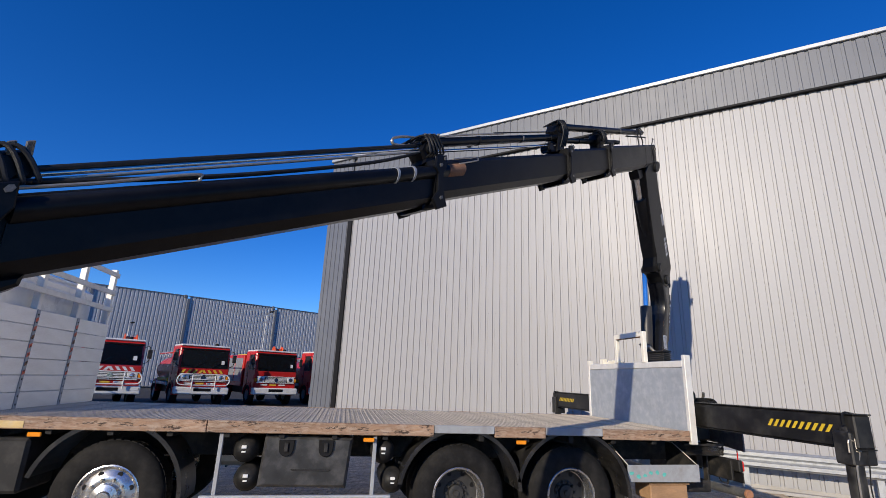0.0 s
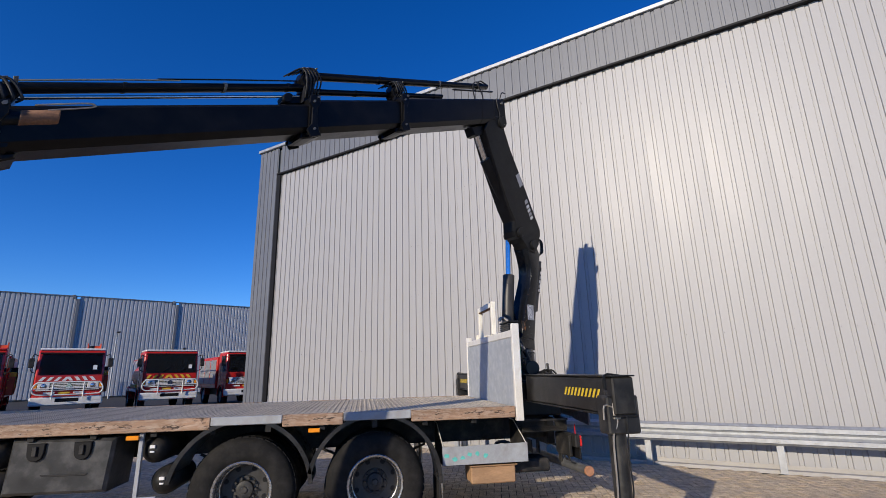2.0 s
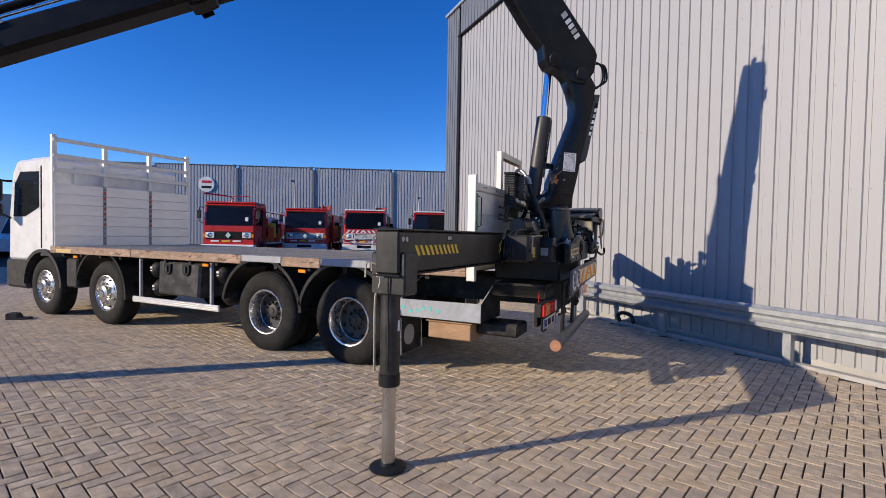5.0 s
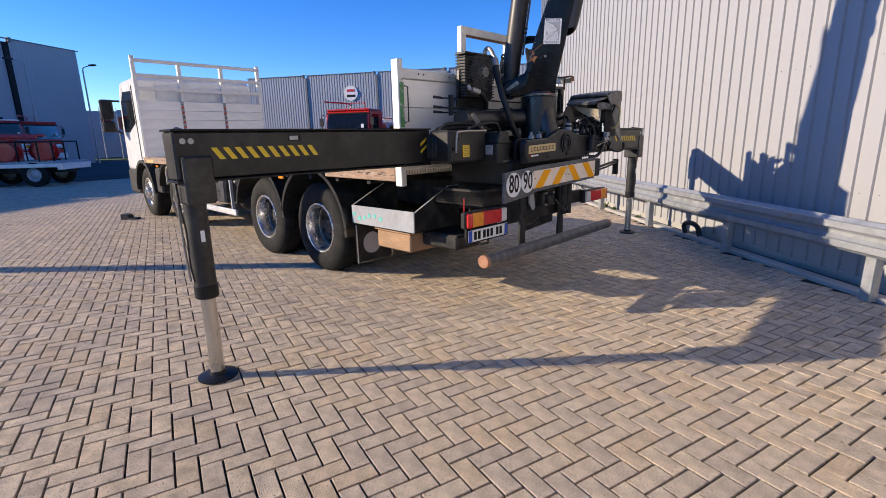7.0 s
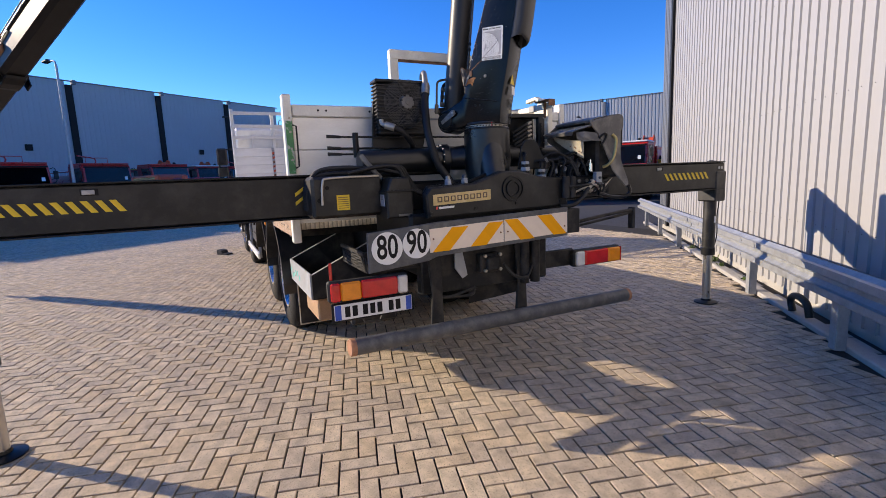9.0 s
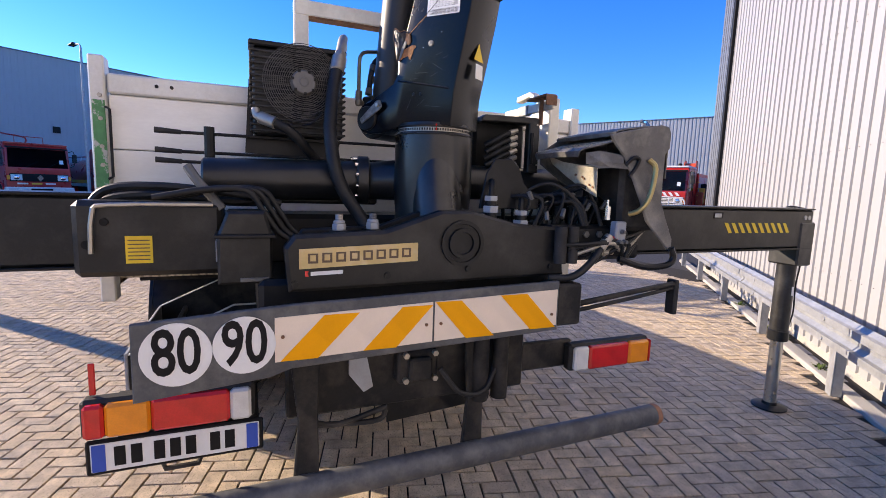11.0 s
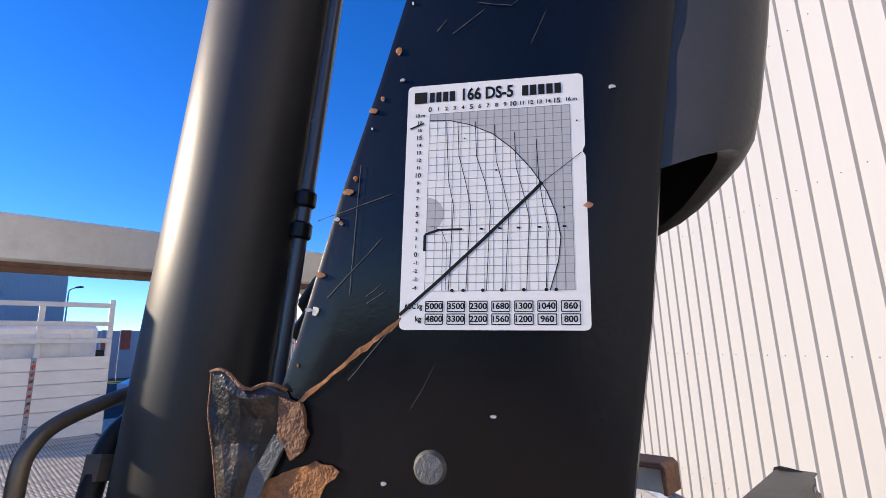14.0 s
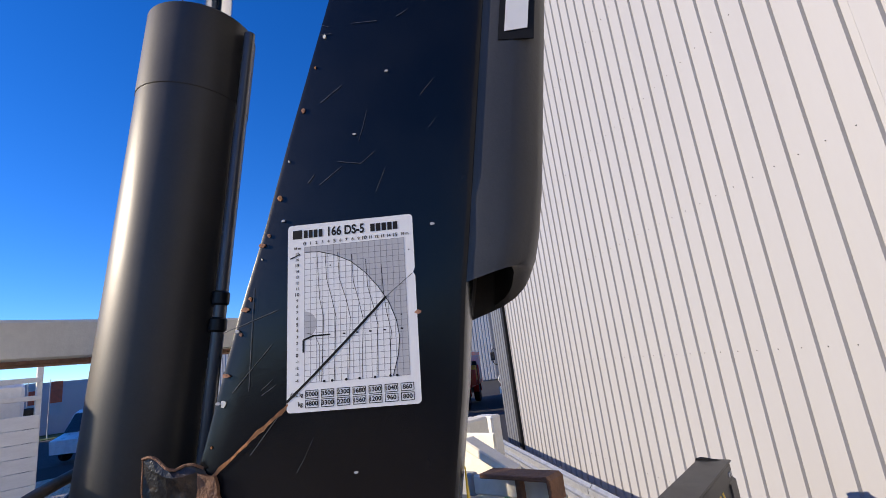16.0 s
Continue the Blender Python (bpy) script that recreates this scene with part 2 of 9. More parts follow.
LENS_RED = surface("red_lens", (0.66, 0.022, 0.02), 0.22, grain=160, blotch=10, vary=0.15, bump=0.1, coat=0.4)
LENS_AMBER = surface("amber_lens", (0.95, 0.30, 0.015), 0.22, grain=160, blotch=10, vary=0.12, bump=0.1, coat=0.4)
LENS_CLEAR = surface("clear_lens", (0.7, 0.7, 0.68), 0.12, grain=160, blotch=10, vary=0.1, bump=0.1, coat=0.4)
SEAM = surface("wheel_rim", (0.62, 0.62, 0.62), 0.26, metal=0.9, grain=60, blotch=8, vary=0.15, bump=0.05, dirt=(0.2, 0.18, 0.16), dirt_amount=0.4, dirt_scale=9)
DISC_GREY = surface("wheel_disc", (0.05, 0.048, 0.046), 0.5, metal=0.3, grain=80, blotch=9, vary=0.25, bump=0.1)
BROWN_HUB = surface("dusty_hub", (0.022, 0.021, 0.02), 0.6, grain=80, blotch=9, vary=0.3, bump=0.15, dirt=(0.14, 0.125, 0.11), dirt_amount=0.35, dirt_scale=12)
COVER_DUST = surface("dusty_moulded_plastic", (0.125, 0.119, 0.112), 0.45, spec=0.5, grain=260, blotch=4, vary=0.25, bump=0.25, dirt=(0.42, 0.39, 0.33), dirt_amount=0.5, dirt_scale=9, chips=(0.24, 0.21, 0.17), chip_at=0.70, chip_scale=90)
DULL_PIPE = surface("dull_brown_pipe", (0.20, 0.17, 0.13), 0.45, metal=0.5, grain=70, blotch=12, vary=0.25, bump=0.1)
COVER_BLACK = surface("grained_black_plastic", (0.040, 0.040, 0.041), 0.48, spec=0.5, grain=230, blotch=3, vary=0.2, bump=0.08, dirt=(0.10, 0.095, 0.09), dirt_amount=0.25, dirt_scale=5)
HOSE = surface("rubber_hose", (0.014, 0.0145, 0.0155), 0.5, spec=0.35, grain=150, blotch=8, vary=0.2, bump=0.2, dirt=(0.08, 0.076, 0.07), dirt_amount=0.22, dirt_scale=12)
WORN_BLACK = surface("worn_black_leg_paint", (0.016, 0.0158, 0.0155), 0.45, spec=0.5, grain=90, blotch=5, vary=0.3, bump=0.08, dirt=(0.13, 0.12, 0.105), dirt_amount=0.4, dirt_scale=8, chips=(0.34, 0.29, 0.23), chip_at=0.70, chip_scale=18)
# black set apart for the pedestal, slightly paler for its sunlit sheen
PEDESTAL_BLACK = surface("pedestal_black_paint", (0.015, 0.0148, 0.0145), 0.3, spec=0.6, grain=120, blotch=3, vary=0.3, bump=0.04, dirt=(0.09, 0.084, 0.075), dirt_amount=0.3, dirt_scale=6, chips=(0.36, 0.32, 0.26), chip_at=0.775, chip_scale=28)
# the dirt blotches also darken this cream for the shade on the sheet
DIRTY_SHADED_CREAM = surface("dirty_shaded_cream_sheet", (0.60, 0.53, 0.38), 0.6, grain=150, blotch=5, vary=0.2, bump=0.15, dirt=(0.20, 0.17, 0.12), dirt_amount=0.75, dirt_scale=14, chips=(0.09, 0.06, 0.04), chip_at=0.67, chip_scale=30)
PLATED = surface("zinc_plated_fitting", (0.47, 0.43, 0.37), 0.42, metal=0.7, grain=70, blotch=12, vary=0.15, bump=0.05)
GRASS = surface("grass", (0.07, 0.12, 0.03), 0.9, grain=30, blotch=1, vary=0.35, bump=0.5)
LEAF = surface("leaves", (0.05, 0.075, 0.025), 0.8, grain=20, blotch=1, vary=0.3, bump=0.0, rand=0.35)
BARK = surface("bark", (0.12, 0.09, 0.06), 0.9, grain=40, blotch=3, vary=0.3, bump=0.5)


def glass(name, tint, rough=0.02):
    m, t, b = nodes_of(name)
    b.inputs["Base Color"].default_value = (*tint, 1)
    b.inputs["Roughness"].default_value = rough
    b.inputs["Transmission Weight"].default_value = 0.6
    b.inputs["IOR"].default_value = 1.45
    return m


GLASS = glass("tinted_glass", (0.03, 0.036, 0.04))
GUARD_GREY = surface("dusty_guard_wire", (0.11, 0.105, 0.10), 0.6, grain=90, blotch=9, vary=0.3, bump=0.1)
FIN_GREY = surface("dusty_fins", (0.035, 0.034, 0.033), 0.6, grain=90, blotch=9, vary=0.3, bump=0.1, dirt=(0.12, 0.11, 0.10), dirt_amount=0.4, dirt_scale=9)


# ---- mesh tools ----
PLACE = {}


def thing(name, label, category, at=(0, 0, 0), group="", kind=""):
    """A top-level Empty at the thing's base."""
    ob = new(name)
    ob.location = at
    ob.empty_display_size = 0.2
    PLACE[ob] = Matrix.Translation(at)
    return tagged(ob, label, category, group, kind)


def part(name, bm, material, parent=None, label="", m=None, smooth=False):
    """Links a bmesh as one mesh object, its origin in its middle, under a thing or a part. bm is in the thing's or the world's metres."""
    if m is not None:
        bm.transform(m)
    bmesh.ops.recalc_face_normals(bm, faces=bm.faces)
    lo = Vector([min(v.co[i] for v in bm.verts) for i in range(3)])
    hi = Vector([max(v.co[i] for v in bm.verts) for i in range(3)])
    c = (lo + hi) / 2
    bm.transform(Matrix.Translation(-c))
    me = bpy.data.meshes.new(name)
    bm.to_mesh(me)
    bm.free()
    me.materials.append(material)
    if smooth:
        me.polygons.foreach_set("use_smooth", [True] * len(me.polygons))
        me.set_sharp_from_angle(angle=radians(38))
    ob = new(name, me)
    ob.location = c
    PLACE[ob] = Matrix.Translation(c)
    if parent:
        ob.parent = parent
        ob.matrix_parent_inverse = PLACE[parent].inverted()
    if label:
        ob["label"] = label
    return ob


def B():
    return bmesh.new()


def box(bm, x0, x1, y0, y1, z0, z1, bev=0.006, m=None, seg=1):
    r = bmesh.ops.create_cube(bm, size=1.0)
    vs = r["verts"]
    bmesh.ops.scale(bm, vec=(x1 - x0, y1 - y0, z1 - z0), verts=vs)
    bmesh.ops.translate(bm, vec=((x0 + x1) / 2, (y0 + y1) / 2, (z0 + z1) / 2), verts=vs)
    if m is not None:
        bmesh.ops.transform(bm, matrix=m, verts=vs)
    bev = min(bev, 0.45 * min(abs(x1 - x0), abs(y1 - y0), abs(z1 - z0)))
    if bev > 0:
        es = list({e for v in vs for e in v.link_edges})
        bmesh.ops.bevel(bm, geom=es, offset=bev, segments=seg, affect="EDGES", profile=0.5)
    return bm


def frame_along(p0, p1, up=(0, 0, 1)):
    """A matrix whose z axis runs from p0 to p1."""
    p0, p1 = Vector(p0), Vector(p1)
    z = (p1 - p0).normalized()
    u = Vector(up)
    if abs(z.dot(u)) > 0.98:
        u = Vector((1, 0, 0))
    x = u.cross(z).normalized()
    y = z.cross(x)
    r = Matrix((x, y, z)).transposed().to_4x4()
    return Matrix.Translation(p0) @ r, (p1 - p0).length


def rod(bm, p0, p1, r, r2=None, seg=16, bev=0.0):
    """A round bar from p0 to p1."""
    m, length = frame_along(p0, p1)
    r2 = r if r2 is None else r2
    prof = [(0, 0), (r, 0), (r2, length), (0, length)]
    if bev:
        prof = [(0, 0), (r - bev, 0), (r, bev), (r2, length - bev), (r2 - bev, length), (0, length)]
    return lathe(bm, prof, m, seg)


def lathe(bm, prof, m=None, seg=24):
    """Turns (radius, height) pairs about the z axis of m."""
    m = m or Matrix()
    rings = []
    for r, h in prof:
        if r <= 1e-6:
            rings.append([bm.verts.new(m @ Vector((0, 0, h)))])
        else:
            rings.append([bm.verts.new(m @ Vector((r * math.cos(2 * math.pi * k / seg), r * math.sin(2 * math.pi * k / seg), h))) for k in range(seg)])
    for a, b in zip(rings, rings[1:]):
        if len(a) == 1 and len(b) == 1:
            continue
        for k in range(seg):
            k2 = (k + 1) % seg
            if len(a) == 1:
                bm.faces.new((a[0], b[k2], b[k]))
            elif len(b) == 1:
                bm.faces.new((a[k], a[k2], b[0]))
            else:
                bm.faces.new((a[k], a[k2], b[k2], b[k]))
    return bm


def tube(bm, pts, r, seg=10, smooth_steps=6):
    """A bent tube or hose through pts, rounded between them."""
    pts = [Vector(p) for p in pts]
    path = []
    if smooth_steps > 1 and len(pts) > 2:
        ext = [2 * pts[0] - pts[1]] + pts + [2 * pts[-1] - pts[-2]]
        for i in range(1, len(ext) - 2):
            p0, p1, p2, p3 = ext[i - 1:i + 3]
            for s in range(smooth_steps):
                t = s / smooth_steps
                path.append(0.5 * ((2 * p1) + (p2 - p0) * t + (2 * p0 - 5 * p1 + 4 * p2 - p3) * t * t + (3 * p1 - p0 - 3 * p2 + p3) * t ** 3))
        path.append(pts[-1])
    else:
        path = pts
    rings, x = [], None
    for i, p in enumerate(path):
        d = (path[min(i + 1, len(path) - 1)] - path[max(i - 1, 0)]).normalized()
        if x is None:
            x = d.orthogonal().normalized()
        else:
            x = (x - d * x.dot(d)).normalized()
        y = d.cross(x)
        rings.append([bm.verts.new(p + r * (math.cos(2 * math.pi * k / seg) * x + math.sin(2 * math.pi * k / seg) * y)) for k in range(seg)])
    for a, b in zip(rings, rings[1:]):
        for k in range(seg):
            bm.faces.new((a[k], a[(k + 1) % seg], b[(k + 1) % seg], b[k]))
    bm.faces.new(rings[0][::-1])
    bm.faces.new(rings[-1])
    return bm


def plate(bm, poly, d0, d1, axes="xz", m=None, bev=0.0):
    """A plate with the outline poly in the plane of two axes, from d0 to d1 along the third."""
    third = ({0, 1, 2} - {"xyz".index(a) for a in axes}).pop()
    i, j = ("xyz".index(a) for a in axes)

    def at(p, d):
        v = [0, 0, 0]
        v[i], v[j], v[third] = p[0], p[1], d
        return (m @ Vector(v)) if m is not None else Vector(v)

    a, b = [bm.verts.new(at(p, d0)) for p in poly], [bm.verts.new(at(p, d1)) for p in poly]
    n = len(poly)
    fs = [bm.faces.new(a[::-1]), bm.faces.new(b)]
    for k in range(n):
        fs.append(bm.faces.new((a[k], a[(k + 1) % n], b[(k + 1) % n], b[k])))
    if bev:
        bmesh.ops.recalc_face_normals(bm, faces=fs)
        es = list({e for f in fs[:2] for e in f.edges})
        bmesh.ops.bevel(bm, geom=es, offset=bev, segments=1, affect="EDGES", profile=0.5)
    return bm


def arc(cx, cy, r, a0, a1, n):
    return [(cx + r * math.cos(radians(a0 + (a1 - a0) * k / n)), cy + r * math.sin(radians(a0 + (a1 - a0) * k / n))) for k in range(n + 1)]


def single(name, bm, material, label, category, group="", kind="", smooth=False, m=None):
    """A thing that is one mesh."""
    return tagged(part(name, bm, material, None, "", m, smooth), label, category, group, kind)


def skin(rows, thick):
    """A sheet through rows of points, given a thickness."""
    bm = B()
    grid = [[bm.verts.new(p) for p in r] for r in rows]
    for r0, r1 in zip(grid, grid[1:]):
        for k in range(len(r0) - 1):
            bm.faces.new((r0[k], r0[k + 1], r1[k + 1], r1[k]))
    bmesh.ops.recalc_face_normals(bm, faces=bm.faces)
    bmesh.ops.solidify(bm, geom=bm.faces[:], thickness=thick)
    return bm


# ---- yard and buildings ----
HALL = Matrix.Translation((-1.563, 15.995, 0)) @ Matrix.Rotation(radians(-40.3), 4, "Z") @ Matrix.Translation((0, 0.12, 0))
FAR = Matrix.Translation((-24.8, 48.6, 0)) @ Matrix.Rotation(radians(31.0), 4, "Z")
SIDE = Matrix.Translation((-44.3, 12.6, 0)) @ Matrix.Rotation(radians(-56.0), 4, "Z")

bm = B()
box(bm, -600, 600, -600, 600, -0.4, -0.03, 0)
single("ground", bm, ASPHALT, "dark asphalt yard reaching to the horizon", "ground", kind="structure")

RIB, RIB_D = 0.2025, 0.018


def ribbed(bm, s0, s1, z0, z1, y=0.0, pitch=RIB, depth=RIB_D, flat=0.130, slope=0.008, slot=0.0, m=None):
    """A trapezoid sheet in the plane of s and z; the broad flats stand proud towards -y."""
    pts, s = [(s0, y)], s0
    while s < s1 - 1e-6:
        w = min(pitch, s1 - s)
        k = w / pitch
        if slot:
            a, b = s + (flat + slope) * k, s + (pitch - slope) * k
            pts += [(s + flat * k, y), (a, y + depth + slot), (a + 0.004, y + depth + slot), (a + 0.005, y + depth), (b - 0.005, y + depth), (b - 0.004, y + depth + slot), (b, y + depth + slot), (s + w, y)]
        else:
            pts += [(s + flat * k, y), (s + (flat + slope) * k, y + depth), (s + (pitch - slope) * k, y + depth), (s + w, y)]
        s += pitch
    lo = [bm.verts.new(m @ Vector((a, b, z0)) if m else (a, b, z0)) for a, b in pts]
    hi = [bm.verts.new(m @ Vector((a, b, z1)) if m else (a, b, z1)) for a, b in pts]
    for k in range(len(pts) - 1):
        bm.faces.new((lo[k], lo[k + 1], hi[k + 1], hi[k]))
    return bm


# the hall beside the truck: a solid core, ribbed sheets on it, an anthracite edge, fascia and cap
bm = B()
box(bm, -1.0, 26, RIB_D + 0.02, 0.4, 0, 9.0, 0)
hall = single("wall_hall", bm, CLAD_DARK, "white ribbed metal hall wall with an anthracite fascia", "wall", kind="structure", m=HALL)
for k in range(26):
    bm = B()
    ribbed(bm, -0.057 + k * RIB * 5, -0.057 + (k + 1) * RIB * 5, 0.07, 8.1, slot=0.007)
    part("cladding_sheet", bm, CLAD_WHITE, hall, m=HALL)
for k in range(26):
    bm = B()
    ribbed(bm, 0.06 + k * RIB * 5, 0.06 + (k + 1) * RIB * 5, 8.1, 9.08, y=-0.05)
    part("fascia_sheet", bm, CLAD_DARK, hall, m=HALL)
bm = B()
ribbed(bm, -1.02, -0.1, 0.1, 9.08, y=-0.03, pitch=0.184, flat=0.12)
part("corner_sheet", bm, CLAD_DARK, hall, m=HALL)
bm = B()
box(bm, -0.1, 0.06, -0.06, 0.05, 0.1, 8.1, 0.004)
part("corner_trim", bm, INK, hall, "black corner flashing", m=HALL)
bm = B()
box(bm, -0.1, 26, -0.09, 0.04, 8.05, 8.1, 0.004)
part("drip_edge", bm, INK, hall, "black drip flashing", m=HALL)
bm = B()
box(bm, -1.08, 26, -0.1, 0.45, 9.06, 9.16, 0.01)
part("roof_cap", bm, GALV, hall, "pale metal roof edge", m=HALL)
bm = B()
box(bm, -1.02, 26, 0.01, 0.06, -0.05, 0.08, 0.008)
part("plinth", bm, CONCRETE, hall, "grey concrete plinth", m=HALL)
bm = B()
for row in (0.9, 2.2, 3.5, 4.8, 6.1, 7.4):
    for k in range(0, 110):
        lathe(bm, [(0, -0.004), (0.004, -0.004), (0.005, 0)], Matrix.Translation((-0.057 + k * RIB + 0.02, -0.001, row)) @ Matrix.Rotation(radians(-90), 4, "X"), 6)
tagged(part("screw", bm, BOLT_GREY, hall, m=HALL), kind="stuff")
bm = B()
box(bm, -1.0, -0.6, 0.4, 30, 0, 9.0, 0)
single("wall_hall_end", bm, CLAD_DARK, "anthracite end wall of the hall", "wall", kind="structure", m=HALL)
bm = B()
box(bm, -1.0, 26, 0.4, 30, 8.9, 9.0, 0)
single("roof_hall", bm, CLAD_DARK, "flat dark roof of the hall", "roof", kind="structure", m=HALL)
# a small lamp under the fascia
bm = B()
box(bm, 4.3, 4.42, -0.16, -0.05, 8.5, 8.6, 0.01)
single("wall_lamp", bm, BLACK_MATT, "small black lamp on the hall fascia", "lamp", m=HALL)
# edge strip along the wall
bm = B()
box(bm, -2.0, 24, -0.30, -0.16, -0.1, 0.035, 0.01)
single("kerb", bm, CONCRETE, "pale concrete edge strip along the hall", "kerb", kind="structure", m=HALL)
bm = B()
for k in range(60):
    random.seed(k)
    box(bm, -1 + k * 0.4, -0.62 + k * 0.4, -0.15, -0.04, -0.1, -0.02 + random.uniform(0, 0.012), 0.01)
tagged(single("gutter_stone", bm, CONCRETE, "row of stained concrete gutter stones by the wall", "gutter", m=HALL), kind="stuff")


# guard rail along the hall
def w_beam(bm, s0, s1, y, z):
    prof = [(0.0, -0.155), (-0.012, -0.155), (-0.045, -0.12), (-0.08, -0.115), (-0.08, -0.055), (-0.045, -0.05), (-0.012, -0.015), (-0.012, 0.015),
            (-0.045, 0.05), (-0.08, 0.055), (-0.08, 0.115), (-0.045, 0.12), (-0.012, 0.155), (0.0, 0.155)]
    out = [(a - 0.0, b) for a, b in prof]
    inn = [(a + 0.006, b) for a, b in reversed(prof)]
    plate(bm, [(y + a, z + b) for a, b in out + inn], s0, s1, "yz")


rail = thing("guard_rail", "galvanised steel guard rail on posts along the hall", "guard rail", HALL @ Vector((8, -0.5, 0)))
lengths = [(-1.9, 0.1), (0.1, 4.0), (4.0, 7.95), (7.9, 11.9), (11.9, 15.9), (15.9, 19.9), (19.9, 24)]
for k, (s0, s1) in enumerate(lengths):
    bm = B()
    w_beam(bm, s0, s1, -0.40 - (0.012 if k % 2 else 0), 0.57)
    part("rail", bm, GALV, rail, m=HALL)
for k in range(14):
    s = 12.4 - 1.925 * 7 + 1.925 * k
    bm = B()
    box(bm, s - 0.05, s + 0.05, -0.395, -0.385, 0.0, 0.69, 0.003)
    box(bm, s - 0.05, s - 0.042, -0.385, -0.31, 0.0, 0.69, 0.003)
    box(bm, s + 0.042, s + 0.05, -0.385, -0.31, 0.0, 0.69, 0.003)
    post = part("post", bm, GALV, rail, m=HALL)
    for dz in (-0.085, 0.085):
        bm = B()
        rod(bm, (s - 0.02, -0.49, 0.57 + dz), (s - 0.02, -0.475, 0.57 + dz), 0.016, 0.02, 8)
        part("bolt", bm, GALV, post, m=HALL)
# ribbed black drain hose end lying by the rail
bm = B()
tube(bm, [(7.55, -0.28, 0.05), (7.5, -0.28, 0.16), (7.62, -0.28, 0.22), (7.8, -0.27, 0.19), (7.86, -0.26, 0.06)], 0.035, 10)
single("drain_hose", bm, HOSE, "short black drain hose bent over by the rail", "hose", m=HALL, smooth=True)


# weeds in the joint at the foot of the wall
WEED = surface("weed_green", (0.10, 0.16, 0.03), 0.8, vary=0.3, rand=0.3)
for k, (s, size) in enumerate(((2.2, 0.14), (3.2, 0.14), (4.6, 0.20), (5.0, 0.12), (6.0, 0.12))):
    r2 = random.Random(40 + k)
    bm = B()
    for j in range(34):
        a, ln = r2.uniform(0, 6.28), size * r2.uniform(0.4, 1.0)
        o = Vector((s + r2.uniform(-0.5, 0.5) * size, -0.22 + r2.uniform(-0.25, 0.25) * size, 0.02))
        d = Vector((math.cos(a) * 0.6, math.sin(a) * 0.6, r2.uniform(0.4, 1.2))).normalized() * ln
        side = Vector((-math.sin(a), math.cos(a), 0)) * 0.006
        vs = [bm.verts.new(p) for p in (o - side, o + side, o + d * 0.6 + side * 1.4, o + d + Vector((0, 0, -0.3 * ln)), o + d * 0.6 - side * 1.4)]
        bm.faces.new(vs)
    single("weed", bm, WEED, "small green weed growing at the foot of the wall", "weed", group="weeds by the wall", m=HALL)


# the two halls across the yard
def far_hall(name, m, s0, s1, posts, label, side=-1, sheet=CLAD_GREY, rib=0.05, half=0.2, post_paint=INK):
    bm = B()
    y0, y1 = (0.2, 25) if side < 0 else (-25, -0.2)
    box(bm, s0, s1, y0, y1, 0, 8.7, 0)
    core = single(name, bm, sheet, label, "building", kind="structure", m=m)
    edges = sorted(set([s0, s1] + posts))
    for a, b in zip(edges, edges[1:]):
        bm = B()
        ribbed(bm, a + half, b - half, 0.1, 9.0, y=0.0, pitch=0.33, depth=rib, flat=0.2, slope=0.03)
        if side > 0:
            bm.transform(Matrix.Diagonal((1, -1, 1, 1)))
        part("wall_panel", bm, sheet, core, m=m)
    # dark upright boxes carry the recesses' shade in their colour
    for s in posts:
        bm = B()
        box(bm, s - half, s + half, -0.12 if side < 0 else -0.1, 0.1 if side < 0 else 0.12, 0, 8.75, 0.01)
        part("recess_strip", bm, post_paint, core, "dark strip in place of a shaded downpipe recess", m=m)
        bm = B()
        box(bm, s - 0.45, s - 0.22, -0.15, 0.15, 8.8, 9.1, 0.01)
        part("parapet_notch", bm, CLAD_DARK, core, m=m)
    bm = B()
    box(bm, s0, s1, -0.06, 0.06, 8.98, 9.05, 0)
    part("parapet_cap", bm, CLAD_DARK, core, m=m)
    return core


far_hall("hall_far", FAR, -34, 40, [-26.0, -17.0, -8.6, 0.4, 8.5, 17.7, 26.5, 35.0], "long grey ribbed metal hall across the yard", half=0.12, post_paint=CLAD_DARK)
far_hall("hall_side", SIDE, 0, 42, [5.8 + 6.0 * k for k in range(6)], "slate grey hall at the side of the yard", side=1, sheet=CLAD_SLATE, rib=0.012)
# round sign on the far hall
sign = thing("round_sign", "round white sign with red and blue bands on the far hall", "sign", FAR @ Vector((-20.3, -0.1, 6.8)))
bm = B()
lathe(bm, [(0, 0), (0.85, 0), (0.85, 0.06), (0, 0.06)], Matrix.Translation((-20.3, -0.05, 6.8)) @ Matrix.Rotation(radians(90), 4, "X"), 32)
part("disc", bm, WHITE, sign, m=FAR)
for z, mat_, w in ((7.1, LENS_RED, 0.5), (6.5, INK, 0.52)):
    bm = B()
    box(bm, -20.3 - w, -20.3 + w, -0.14, -0.115, z - 0.13, z + 0.13, 0.01)
    part("band", bm, mat_, sign, m=FAR)
for s in (8.6, 20.5):
    bm = B()
    box(bm, s - 0.2, s + 0.2, -0.02, 0.04, 4.3, 4.7, 0.01)
    single("wall_vent", bm, INK, "small dark vent in the slate grey hall", "vent", m=SIDE @ Matrix.Translation((0, 0.06, 0)))


